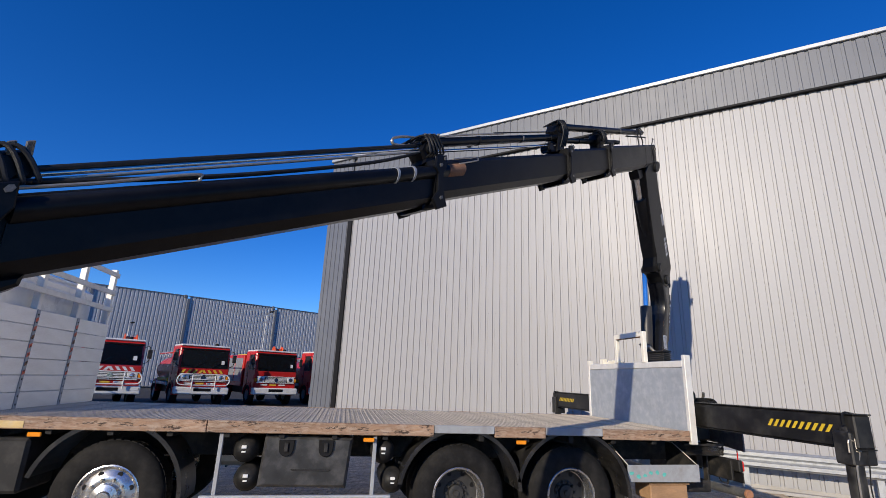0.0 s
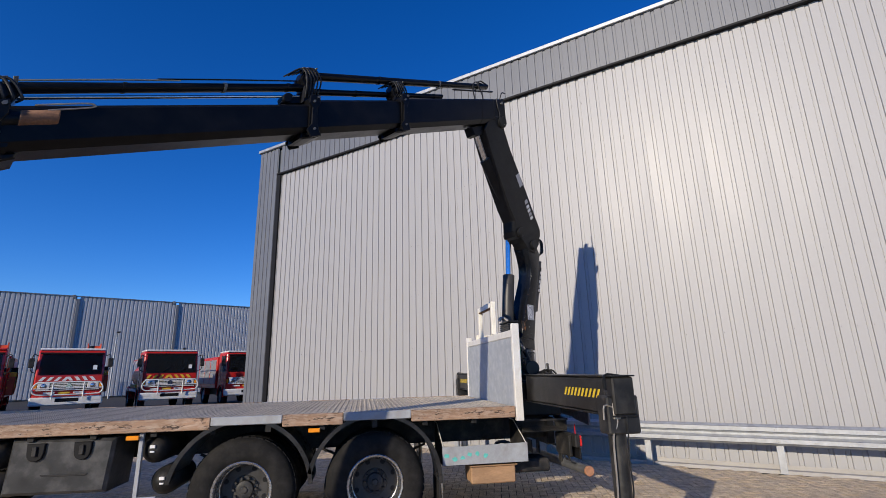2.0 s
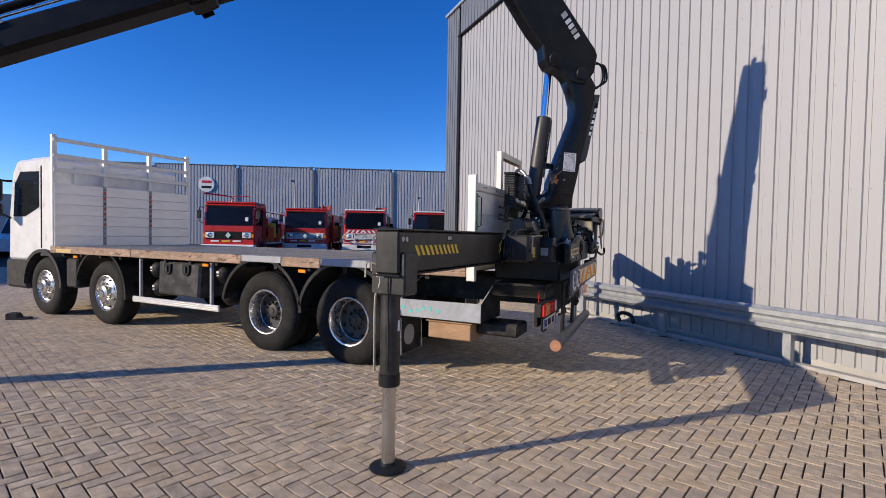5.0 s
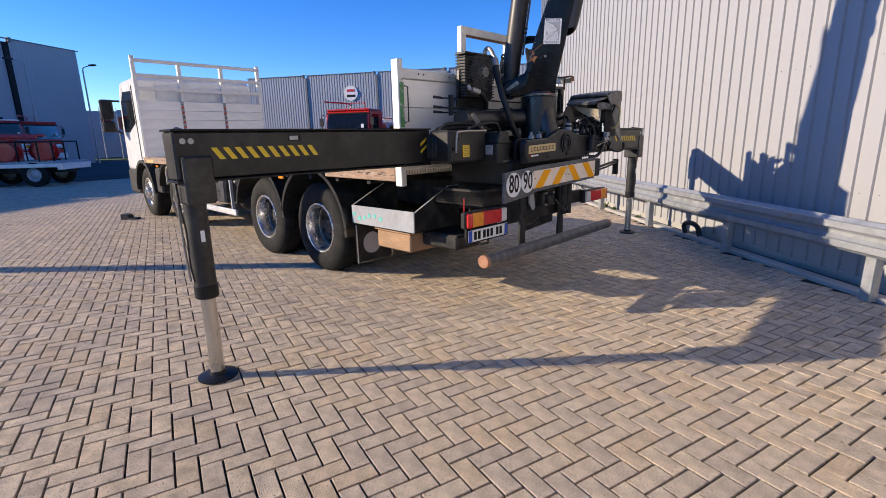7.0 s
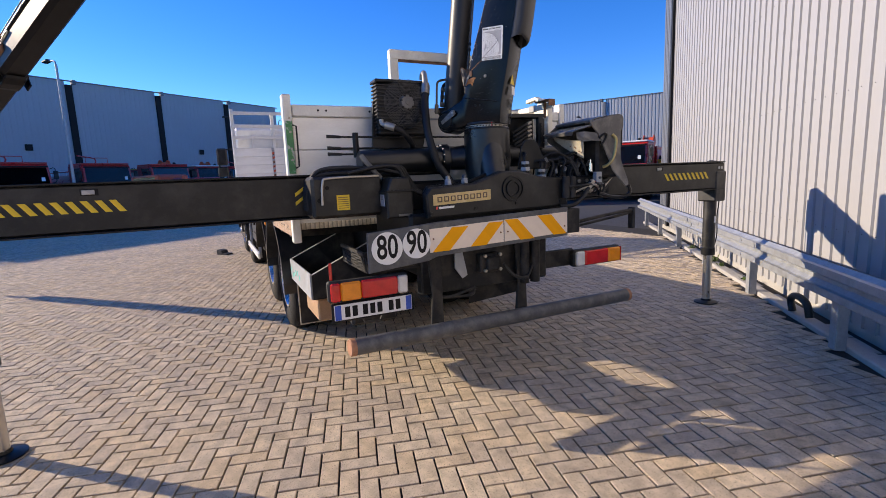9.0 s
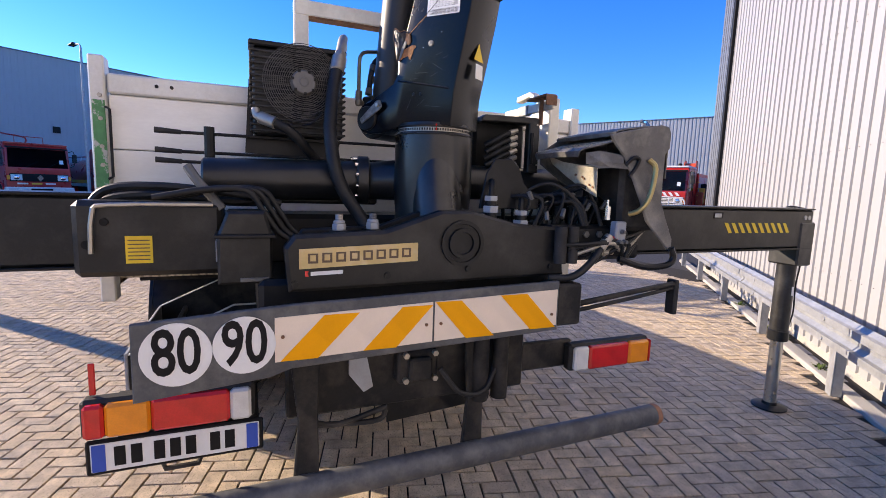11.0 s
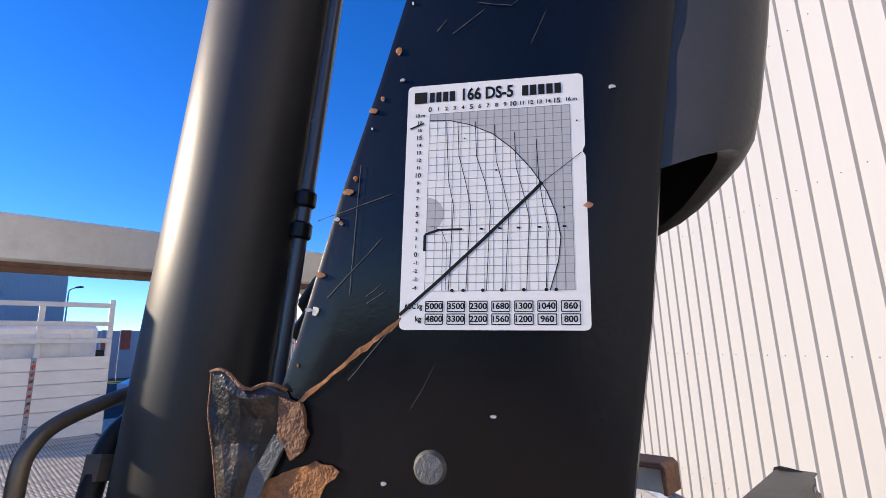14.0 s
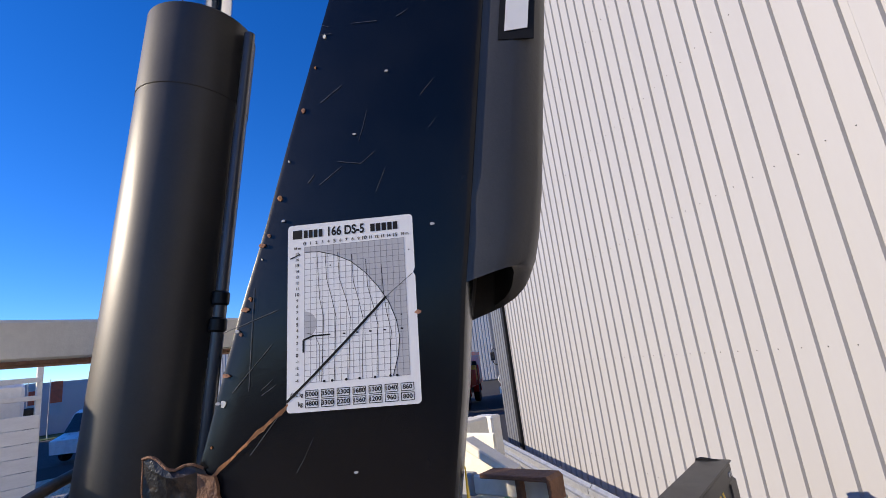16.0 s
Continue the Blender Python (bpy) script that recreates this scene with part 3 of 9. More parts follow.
def lamp_post(x, y, h, turn, group="yard lamps"):
    t = thing("street_lamp", "galvanised yard lamp on a tall slim pole", "street lamp", (x, y, 0), group)
    bm = B()
    rod(bm, (x, y, 0), (x, y, h), 0.08, 0.05, 12)
    part("pole", bm, GALV, t, smooth=True)
    c, s = math.cos(radians(turn)), math.sin(radians(turn))
    bm = B()
    tube(bm, [(x, y, h - 0.1), (x + 0.15 * c, y + 0.15 * s, h + 0.15), (x + 0.9 * c, y + 0.9 * s, h + 0.28)], 0.035, 8)
    part("arm", bm, GALV, t, smooth=True)
    bm = B()
    box(bm, 0.75, 1.35, -0.14, 0.14, h + 0.22, h + 0.34, 0.04, Matrix.Translation((x, y, 0)) @ Matrix.Rotation(radians(turn), 4, "Z"))
    part("lamp_head", bm, BLACK_MATT, t)
    return t


lamp_post(-22.4, -0.2, 7.6, -150)
lamp_post(-40.2, 8.6, 7.2, -60)
lamp_post(-42.5, 12.4, 7.4, 30)
lamp_post(-8.7, 46.6, 6.8, -60)
lamp_post(-31.0, 40.0, 6.6, -60)
lamp_post(-20.0, 47.0, 5.2, -60)

# far edge of the yard between the halls: hedge, trees, low white hall
bm = B()
box(bm, -75, -60, 10, 40, 0, 5.2, 0.05)
single("hall_white", bm, CLAD_GREY, "low grey hall far behind the yard", "building", kind="structure")
bm = B()
box(bm, -59, -50, 8, 34, -0.1, 0.02, 0)
single("grass", bm, GRASS, "strip of green grass beyond the yard", "grass", kind="stuff")


def tree(x, y, h, seed):
    rng = random.Random(seed)
    t = thing("tree", "far dark green tree behind the yard", "tree", (x, y, 0), "trees behind the yard")
    bm = B()
    rod(bm, (x, y, 0), (x, y, h * 0.5), 0.18, 0.1, 8)
    for k in range(5):
        a = rng.uniform(0, 6.28)
        rod(bm, (x, y, h * rng.uniform(0.3, 0.5)), (x + math.cos(a) * h * 0.22, y + math.sin(a) * h * 0.22, h * rng.uniform(0.6, 0.8)), 0.07, 0.03, 6)
    part("trunk", bm, BARK, t)
    bm = B()
    for k in range(420):
        a, b_, r = rng.uniform(0, 6.28), rng.uniform(-1, 1), rng.uniform(0.35, 1) ** 0.5
        q = Vector((math.cos(a) * math.sqrt(1 - b_ * b_) * r * h * 0.3, math.sin(a) * math.sqrt(1 - b_ * b_) * r * h * 0.3, h * 0.66 + b_ * r * h * 0.32))
        s = rng.uniform(0.15, 0.35)
        m = Matrix.Translation(q + Vector((x, y, 0))) @ Euler((rng.uniform(0, 6), rng.uniform(0, 6), rng.uniform(0, 6))).to_matrix().to_4x4()
        vs = [bm.verts.new(m @ Vector(v)) for v in ((-s, 0, 0), (0, -s * 0.6, 0.05), (s, 0, 0), (0, s * 0.6, 0.05))]
        bm.faces.new(vs)
    tagged(part("crown", bm, LEAF, t), kind="stuff")


for k, (x, y, h) in enumerate([(-66, 12, 7), (-70, 16, 8), (-64, 20, 6), (-72, 22, 8.5), (-66, 26, 7), (-70, 30, 7.5)]):
    tree(x - 6, y, h * 0.62, k)


# ---- the flatbed truck ----
def deck_material():
    m, t, b = nodes_of("ribbed_deck")
    co = t.nodes.new("ShaderNodeTexCoord").outputs["Object"]
    w = t.nodes.new("ShaderNodeTexWave")
    w.wave_type, w.bands_direction = "BANDS", "Y"
    w.inputs["Scale"].default_value, w.inputs["Distortion"].default_value = 9.0, 0.3
    w2 = t.nodes.new("ShaderNodeTexWave")
    w2.wave_type, w2.bands_direction = "BANDS", "X"
    w2.inputs["Scale"].default_value, w2.inputs["Distortion"].default_value = 6.0, 0.3
    big, fine = noise_node(t, 0.9, 6, 0.65, co), noise_node(t, 70, 3, 0.7, co)
    for n in (w, w2):
        t.links.new(co, n.inputs["Vector"])
    base = ramp_node(t, big.outputs["Fac"], [(0.3, (0.50, 0.43, 0.33)), (0.5, (0.80, 0.69, 0.53)), (0.6, (0.75, 0.65, 0.50)), (0.75, (0.56, 0.49, 0.39))]).outputs["Color"]
    g = ramp_node(t, fine.outputs["Fac"], [(0.35, (0.7, 0.7, 0.7)), (0.65, (1, 1, 1))]).outputs["Color"]
    lines = ramp_node(t, w.outputs["Fac"], [(0.0, (0.45, 0.45, 0.45)), (0.35, (1, 1, 1))]).outputs["Color"]
    lines2 = ramp_node(t, w2.outputs["Fac"], [(0.0, (0.7, 0.7, 0.7)), (0.3, (1, 1, 1))]).outputs["Color"]
    col = mix_node(t, mix_node(t, mix_node(t, base, g, 1.0, "MULTIPLY"), lines, 1.0, "MULTIPLY"), lines2, 1.0, "MULTIPLY")
    t.links.new(col, b.inputs["Base Color"])
    b.inputs["Roughness"].default_value = 0.65
    bp = t.nodes.new("ShaderNodeBump")
    bp.inputs["Strength"].default_value, bp.inputs["Distance"].default_value = 0.6, 0.006
    t.links.new(w.outputs["Fac"], bp.inputs["Height"])
    t.links.new(bp.outputs["Normal"], b.inputs["Normal"])
    return m


DECK = deck_material()
Y0, Y1, YM = 6.25, 8.84, 7.545
truck = thing("flatbed_truck", "white four-axle flatbed truck with a bare ribbed deck", "truck", (-1.5, YM, 0))

# deck and its worn edge boards
bm = B()
box(bm, -4.88, 3.02, Y0 + 0.03, Y1 - 0.03, 1.19, 1.254, 0.004)
deck_ = part("deck", bm, DECK, truck, "dusty ribbed grey deck sheet")
bm = B()
for k in range(128):
    x = -4.82 + 0.061 * k
    vs = [bm.verts.new(p) for p in ((x, Y0 + 0.05, 1.253), (x + 0.028, Y0 + 0.05, 1.253), (x + 0.028, Y1 - 0.05, 1.253), (x, Y1 - 0.05, 1.253),
                                    (x + 0.006, Y0 + 0.052, 1.2585), (x + 0.022, Y0 + 0.052, 1.2585), (x + 0.022, Y1 - 0.052, 1.2585), (x + 0.006, Y1 - 0.052, 1.2585))]
    for q in ((0, 1, 5, 4), (1, 2, 6, 5), (2, 3, 7, 6), (3, 0, 4, 7), (4, 5, 6, 7)):
        bm.faces.new([vs[i] for i in q])
tagged(part("deck_rib", bm, DECK, deck_), kind="stuff")
for yy, sgn in ((Y0, 1), (Y1, -1)):
    for x0, x1, wood in ((-4.9, -2.6, 1), (-2.595, -0.215, 1), (-0.21, 0.49, 0), (0.495, 1.115, 1), (1.12, 1.84, 0), (1.845, 3.02, 1)):
        bm = B()
        a, b_ = (yy, yy + sgn * 0.035)
        box(bm, x0, x1, min(a, b_), max(a, b_), 1.14 if wood else 1.175, 1.260, 0.006)
        part("edge_board", bm, WORN_WOOD if wood else GREY_STEEL, truck, "chipped brown painted edge board" if wood else "grey steel edge over a wheel")
bm = B()
box(bm, -4.7, -4.25, Y0 - 0.004, Y0, 1.15, 1.215, 0.001)
part("maker_sticker", bm, GOLD, truck, "worn gold maker's sticker")
# cross bearers and chassis rails
for x in np.arange(-4.6, 3.0, 0.55):
    bm = B()
    box(bm, x - 0.03, x + 0.03, Y0 + 0.05, Y1 - 0.05, 1.09, 1.187, 0.004)
    part("cross_bearer", bm, CHASSIS, truck)
for y in (7.1, 7.95):
    bm = B()
    box(bm, -6.5, 3.75, y, y + 0.08, 0.80, 1.085, 0.008)
    part("chassis_rail", bm, CHASSIS, truck)
for x in (-4.4, -2.4, -0.7, 0.8, 2.3, 3.5):
    bm = B()
    box(bm, x - 0.05, x + 0.05, 7.18, 7.95, 0.84, 1.04, 0.01)
    part("cross_member", bm, CHASSIS, truck)


# wheels
def wheel(x, outer_y, side, dual, name="wheel"):
    """A truck wheel whose outer face looks along side * y."""
    m = Matrix.Translation((x, outer_y, 0.512)) @ Matrix.Rotation(radians(-90 if side < 0 else 90), 4, "X")
    bm = B()
    width = 0.30
    lathe(bm, [(0.288, 0.018), (0.30, 0.004), (0.36, -0.012), (0.44, -0.008), (0.495, 0.012), (0.522, 0.045), (0.53, 0.10), (0.53, width - 0.1), (0.52, width - 0.04), (0.44, width), (0.30, width - 0.02)], m, 56)
    for k in range(44):
        r = Matrix.Rotation(2 * math.pi * k / 44, 4, "Z")
        box(bm, 0.505, 0.532, -0.029, 0.029, 0.05, 0.115, 0.003, m @ r)
        box(bm, 0.52, 0.532, -0.029, 0.027, 0.15, 0.24, 0, m @ r @ Matrix.Rotation(0.07, 4, "Z"))
    w = part(name, bm, RUBBER, truck, "worn black truck tyre", smooth=True)
    bm = B()
    if dual:
        lathe(bm, [(0.292, 0.012), (0.299, 0.0), (0.292, -0.006), (0.276, -0.002), (0.268, 0.012), (0.262, 0.045), (0.252, 0.075), (0.248, 0.15), (0.243, 0.152)], m, 56)
    else:
        lathe(bm, [(0.292, 0.012), (0.298, 0.002), (0.286, -0.002), (0.278, 0.012), (0.268, 0.03), (0.25, 0.035), (0.20, 0.005), (0.165, -0.005), (0.15, -0.003), (0.0, -0.003)], m, 56)
    rim = part("rim", bm, SEAM, w, "dusty silver steel rim", smooth=True)
    if dual:
        # deep disc coloured darker than the rim, with the dish's shade in it
        bm = B()
        lathe(bm, [(0.25, 0.148), (0.225, 0.18), (0.10, 0.185), (0.0, 0.185)], m, 56)
        part("rim_disc", bm, DISC_GREY, w, "dusty wheel disc darkened as in rim shade", smooth=True)
    bm = B()
    if dual:
        lathe(bm, [(0.135, 0.184), (0.13, 0.176), (0.092, 0.172), (0.084, 0.135), (0.06, 0.125), (0.035, 0.125), (0.03, 0.112), (0.0, 0.11)], m, 40)
    else:
        lathe(bm, [(0.135, -0.004), (0.125, -0.045), (0.07, -0.06), (0.06, -0.075), (0.0, -0.078)], m, 40)
    part("hub", bm, BROWN_HUB if dual else SEAM, w, "dusty dark hub" if dual else "silver hub with a cap", smooth=True)
    for k in range(10):
        a = 2 * math.pi * k / 10
        r = 0.112 if dual else 0.168
        bm = B()
        h0 = 0.172 if dual else 0.0
        lathe(bm, [(0, h0 - 0.035), (0.012, h0 - 0.035), (0.016, h0 - 0.012), (0.016, h0)], m @ Matrix.Translation((r * math.cos(a), r * math.sin(a), 0)), 6)
        part("wheel_nut", bm, DISC_GREY if dual else PLATED, w)
    for k in range(8):
        a = 2 * math.pi * (k + 0.5) / 8
        bm = B()
        if dual:
            lathe(bm, [(0, 0.176), (0.027, 0.176), (0.029, 0.186)], m @ Matrix.Translation((0.212 * math.cos(a), 0.212 * math.sin(a), 0)), 12)
        else:
            lathe(bm, [(0, 0.014), (0.024, 0.014), (0.026, 0.026)], m @ Matrix.Translation((0.224 * math.cos(a), 0.224 * math.sin(a), 0)), 10)
        part("hand_hole", bm, INK, w, "dark opening in the rim")
    if dual:
        bm = B()
        m2 = m @ Matrix.Translation((0, 0, 0.34))
        lathe(bm, [(0.29, 0.02), (0.44, 0.0), (0.50, 0.02), (0.53, 0.08), (0.53, 0.2), (0.50, 0.27), (0.29, 0.28)], m2, 40)
        part("inner_tyre", bm, RUBBER, w, smooth=True)
    return w


for x, dual in ((0.114, True), (1.465, True), (-3.45, False), (-5.3, False)):
    wheel(x, 6.36, -1, dual)
    wheel(x, 8.73, 1, dual)
for x in (0.114, 1.465, -3.45, -5.3):
    bm = B()
    rod(bm, (x, 6.75, 0.512), (x, 8.35, 0.512), 0.075, seg=16)
    if x > 0:
        lathe(bm, [(0, -0.2), (0.12, -0.19), (0.22, -0.1), (0.24, 0), (0.22, 0.1), (0.12, 0.19), (0, 0.2)], Matrix.Translation((x, YM, 0.512)) @ Matrix.Rotation(radians(90), 4, "Y"), 20)
    part("axle", bm, CHASSIS, truck, smooth=True)
    for y in (7.05, 8.03):
        bm = B()
        for k in range(3):
            tube(bm, [(x - 0.62 + 0.09 * k, y, 0.80 - 0.03 * k), (x - 0.3, y, 0.68 - 0.025 * k), (x, y, 0.63 - 0.025 * k), (x + 0.3, y, 0.68 - 0.025 * k), (x + 0.62 - 0.09 * k, y, 0.80 - 0.03 * k)], 0.016, 6, 3)
        part("leaf_spring", bm, CHASSIS, truck)


# mudguards
def mudguard(x, a0, a1, r=0.70, z=0.53):
    for y0, y1 in ((6.27, 6.80), (8.29, 8.82)):
        out = arc(x, z, r, a0, a1, 26)
        inn = arc(x, z, r - 0.018, a1, a0, 26)
        bm = B()
        plate(bm, out + inn, y0, y1, "xz")
        g = part("mudguard", bm, GUARD_BLACK, truck, "black plastic mudguard")
        ye = y0 if y0 < 7 else y1
        bm = B()
        plate(bm, arc(x, z, r + 0.012, a0, a1, 26) + arc(x, z, r - 0.03, a1, a0, 26), ye - 0.014, ye + 0.006, "xz")
        part("rolled_edge", bm, GUARD_BLACK, g)


mudguard(0.114, 4, 170)
mudguard(1.465, -2, 168)
mudguard(-3.45, -5, 165)

# mudflaps with a pale edge and a ring mark
for y0, y1 in ((6.38, 6.86), (8.24, 8.72)):
    bm = B()
    box(bm, 2.155, 2.17, y0, y1, 0.20, 0.66, 0.004)
    flap = part("mudflap", bm, BLACK_MATT, truck, "black rubber mudflap with a ring mark")
    bm = B()
    tube(bm, [(2.18, y0, 0.62), (2.19, y0, 0.20), (2.19, y1, 0.20), (2.18, y1, 0.62)], 0.008, 6, 1)
    part("edge_wire", bm, STEEL, flap)
    bm = B()
    c = (y0 + y1) / 2 - 0.03
    plate(bm, arc(c, 0.40, 0.12, 0, 360, 30)[:-1], 2.171, 2.174, "yz")
    plate(bm, arc(c, 0.40, 0.108, 0, 360, 30)[:-1], 2.172, 2.1755, "yz")
    part("ring_mark", bm, CHART_GREY, flap)
    bm = B()
    box(bm, 2.1755, 2.178, c - 0.09, c + 0.09, 0.385, 0.425, 0)
    part("mark_bar", bm, CHART_GREY, flap)

# toolbox, air tanks, side rail
bm = B()
plate(bm, [(-2.05, 0.61), (-1.14, 0.60), (-1.10, 1.10), (-2.02, 1.12)], 6.32, 6.85, "xz", bev=0.03)
toolbox = part("toolbox", bm, TOOLBOX_GREY, truck, "dented black plastic toolbox")
for x in (-1.79, -1.38):
    bm = B()
    plate(bm, [(x - 0.08, 1.075), (x + 0.08, 1.075), *arc(x, 0.985, 0.075, 0, -180, 8)], 6.295, 6.33, "xz", bev=0.006)
    lat = part("latch_recess", bm, INK, toolbox)
    bm = B()
    box(bm, x - 0.02, x + 0.02, 6.275, 6.296, 0.96, 1.05, 0.005)
    part("latch", bm, BLACK_MATT, lat)
bm = B()
plate(bm, [(-1.73, 0.79), (-1.31, 0.785), (-1.33, 0.765), (-1.71, 0.77)], 6.312, 6.322, "xz", bev=0.003)
part("pressed_line", bm, BLACK_MATT, toolbox)
for x, z in ((-2.22, 0.96), (-2.17, 0.68), (-0.76, 0.96), (-0.64, 0.66)):
    bm = B()
    m = Matrix.Translation((x, 6.34, z)) @ Matrix.Rotation(radians(-90), 4, "X")
    lathe(bm, [(0, 0), (0.05, 0.008), (0.09, 0.04), (0.13, 0.09), (0.135, 0.15), (0.135, 0.6), (0, 0.62)], m, 28)
    tank = part("air_tank", bm, CHASSIS, truck, "dark steel air tank", smooth=True)
    bm = B()
    box(bm, x - 0.025, x + 0.025, 6.33, 6.345, z + 0.02, z + 0.05, 0.002)
    part("data_sticker", bm, WHITE, tank)
    bm = B()
    box(bm, x - 0.02, x + 0.02, 6.332, 6.345, z - 0.02, z - 0.005, 0.001)
    part("data_sticker", bm, WHITE, tank)
bm = B()
box(bm, -2.58, -0.66, 6.27, 6.30, 0.455, 0.545, 0.006)
for z in (0.475, 0.50, 0.525):
    box(bm, -2.58, -0.66, 6.262, 6.275, z - 0.005, z + 0.005, 0.002)
part("side_rail", bm, ALU, truck, "ribbed aluminium side guard rail")
for x in (-2.45, -0.86):
    bm = B()
    box(bm, x - 0.02, x + 0.02, 6.30, 6.34, 0.45, 1.13, 0.004)
    part("side_rail_post", bm, GREY_STEEL, truck)
for x in (-4.15, -0.93, 0.82):
    bm = B()
    box(bm, x - 0.06, x + 0.06, 6.262, 6.285, 1.07, 1.112, 0.006)
    part("marker_lamp", bm, LENS_AMBER, truck, "amber side marker lamp")
# fuel tank between the front axles and the rear pair
bm = B()
box(bm, -2.9, -2.2, 8.2, 8.75, 0.5, 1.02, 0.06, seg=2)
part("fuel_tank", bm, ALU, truck)
bm = B()
box(bm, -4.55, -4.2, 6.32, 6.9, 0.55, 1.05, 0.03)
part("battery_box", bm, BLACK_MATT, truck)

# steel trough, block and mesh basket behind the last wheel
trough = part("side_trough", plate(B(), [(2.19, 0.66), (3.165, 0.66), (3.165, 0.86), (2.19, 0.85)], 6.33, 6.345, "xz", bev=0.003), GREY_STEEL, truck, "grey steel trough with turquoise chalk marks")
bm = B()
box(bm, 2.2, 3.16, 6.345, 6.95, 0.655, 0.668, 0.002)
part("trough_floor", bm, CHASSIS, trough)
for x, top in ((2.2, 1.06), (3.155, 1.06)):
    bm = B()
    plate(bm, [(6.345, 0.66), (6.95, 0.66), (6.95, top), (6.80, top), (6.345, 0.85)], x - 0.005, x + 0.005, "yz")
    cheek = part("trough_cheek", bm, CHASSIS, trough, "black perforated trough cheek")
    bm = B()
    tube(bm, [(x, 6.345, 0.85), (x, 6.80, top), (x, 6.95, top)], 0.006, 6, 1)
    part("cheek_edge", bm, FRAME_ALU, cheek)
rng = random.Random(5)
for k in range(6):
    bm = B()
    x = 2.23 + 0.085 * k + rng.uniform(-0.02, 0.02)
    z = 0.745 + rng.uniform(-0.03, 0.03)
    lobes = 9
    plate(bm, [(x + (0.022 + 0.012 * rng.random()) * math.cos(6.283 * i / lobes), z + (0.012 + 0.016 * rng.random()) * math.sin(6.283 * i / lobes)) for i in range(lobes)], 6.3275, 6.3297, "xz")
    part("chalk_mark", bm, TURQUOISE, trough)
bm = B()
box(bm, 2.52, 3.03, 6.40, 6.74, 0.44, 0.62, 0.012)
block = part("timber_block", bm, BLOCK_WOOD, truck, "brown plywood support block")
bm = B()
box(bm, 2.5, 3.05, 6.38, 6.76, 0.622, 0.636, 0.004)
part("top_board", bm, BLOCK_WOOD, block)
bm = B()
box(bm, 3.03, 3.50, 6.55, 6.9, 0.50, 0.64, 0.02)
part("rear_step", bm, CHASSIS, truck)
# mesh basket
basket = part("mesh_basket", box(B(), 3.2, 3.76, 6.60, 6.98, 0.93, 0.945, 0.002), CHASSIS, truck, "black expanded-metal basket")
for k in range(26):
    for d in (-1, 1):
        bm = B()
        y = 6.60 + 0.38 * k / 25
        y2 = min(6.98, max(6.60, y + d * 0.11))
        rod(bm, (3.765, y, 0.945), (3.765, y2, 1.06), 0.0028, seg=5)
        part("mesh_wire", bm, CHASSIS, basket)
for x0, x1, y0, y1 in ((3.17, 3.77, 6.58, 6.60), (3.755, 3.775, 6.58, 7.0)):
    bm = B()
    box(bm, x0, x1, y0, y1, 1.05, 1.075, 0.003)
    part("basket_rim", bm, CHASSIS, basket)
for k in range(20):
    for d in (-1, 1):
        bm = B()
        x = 3.20 + 0.56 * k / 19
        rod(bm, (x, 6.59, 0.94), (min(3.76, max(3.2, x + d * 0.1)), 6.59, 1.055), 0.0028, seg=5)
        part("mesh_wire", bm, CHASSIS, basket)


# tail lamps, plate, speed discs and the striped board
def tail_lamp(y0, y1, flip):
    bm = B()
    box(bm, 3.74, 3.80, y0 - 0.012, y1 + 0.012, 0.772, 0.912, 0.012)
    lamp = part("tail_lamp", bm, BLACK_MATT, truck, "red, amber and clear tail lamp")
    w = y1 - y0
    cuts = [(0.0, 0.12, LENS_RED), (0.12, 0.38, LENS_AMBER), (0.38, 0.86, LENS_RED), (0.86, 1.0, LENS_CLEAR)]
    if flip:
        cuts = [(0.0, 0.18, LENS_CLEAR), (0.18, 0.7, LENS_RED), (0.7, 0.98, LENS_AMBER), (0.98, 1.0, LENS_RED)]
    for a, b_, mat_ in cuts:
        bm = B()
        box(bm, 3.795, 3.83, y0 + a * w + 0.001, y0 + b_ * w - 0.001, 0.782, 0.902, 0.01)
        part("lens", bm, mat_, lamp)
    return lamp


tail_lamp(6.34, 6.87, False)
tail_lamp(8.36, 8.85, True)
bm = B()
box(bm, 3.70, 3.74, 6.42, 6.84, 0.66, 0.90, 0.01)
part("lamp_bracket", bm, CHASSIS, truck)
bm = B()
box(bm, 3.70, 3.74, 8.0, 8.4, 0.78, 0.92, 0.01)
part("lamp_bracket", bm, CHASSIS, truck)
bm = B()
box(bm, 3.755, 3.762, 6.35, 6.37, 0.915, 1.03, 0.003)
part("marker_stalk", bm, LENS_RED, truck, "small red marker lamp")
bm = B()
box(bm, 3.79, 3.808, 6.34, 6.91, 0.642, 0.768, 0.006)
np_ = part("plate_holder", bm, INK, truck, "black holder with a white number plate")
bm = B()
box(bm, 3.806, 3.812, 6.355, 6.895, 0.655, 0.758, 0.003)
part("number_plate", bm, WHITE, np_, "white number plate with plain bars")
for y0, y1, mat_ in ((6.36, 6.40, "b"), (6.85, 6.89, "b")):
    bm = B()
    box(bm, 3.8125, 3.8145, y0, y1, 0.658, 0.755, 0)
    part("plate_edge", bm, surface("plate_blue", (0.02, 0.08, 0.45), 0.4, vary=0.05) if mat_ == "b" else INK, np_)
for y in (6.425, 6.475, 6.545, 6.595, 6.645, 6.725, 6.775):
    bm = B()
    box(bm, 3.8125, 3.8145, y, y + 0.034, 0.672, 0.742, 0)
    part("plate_bar", bm, INK, np_)
bm = B()
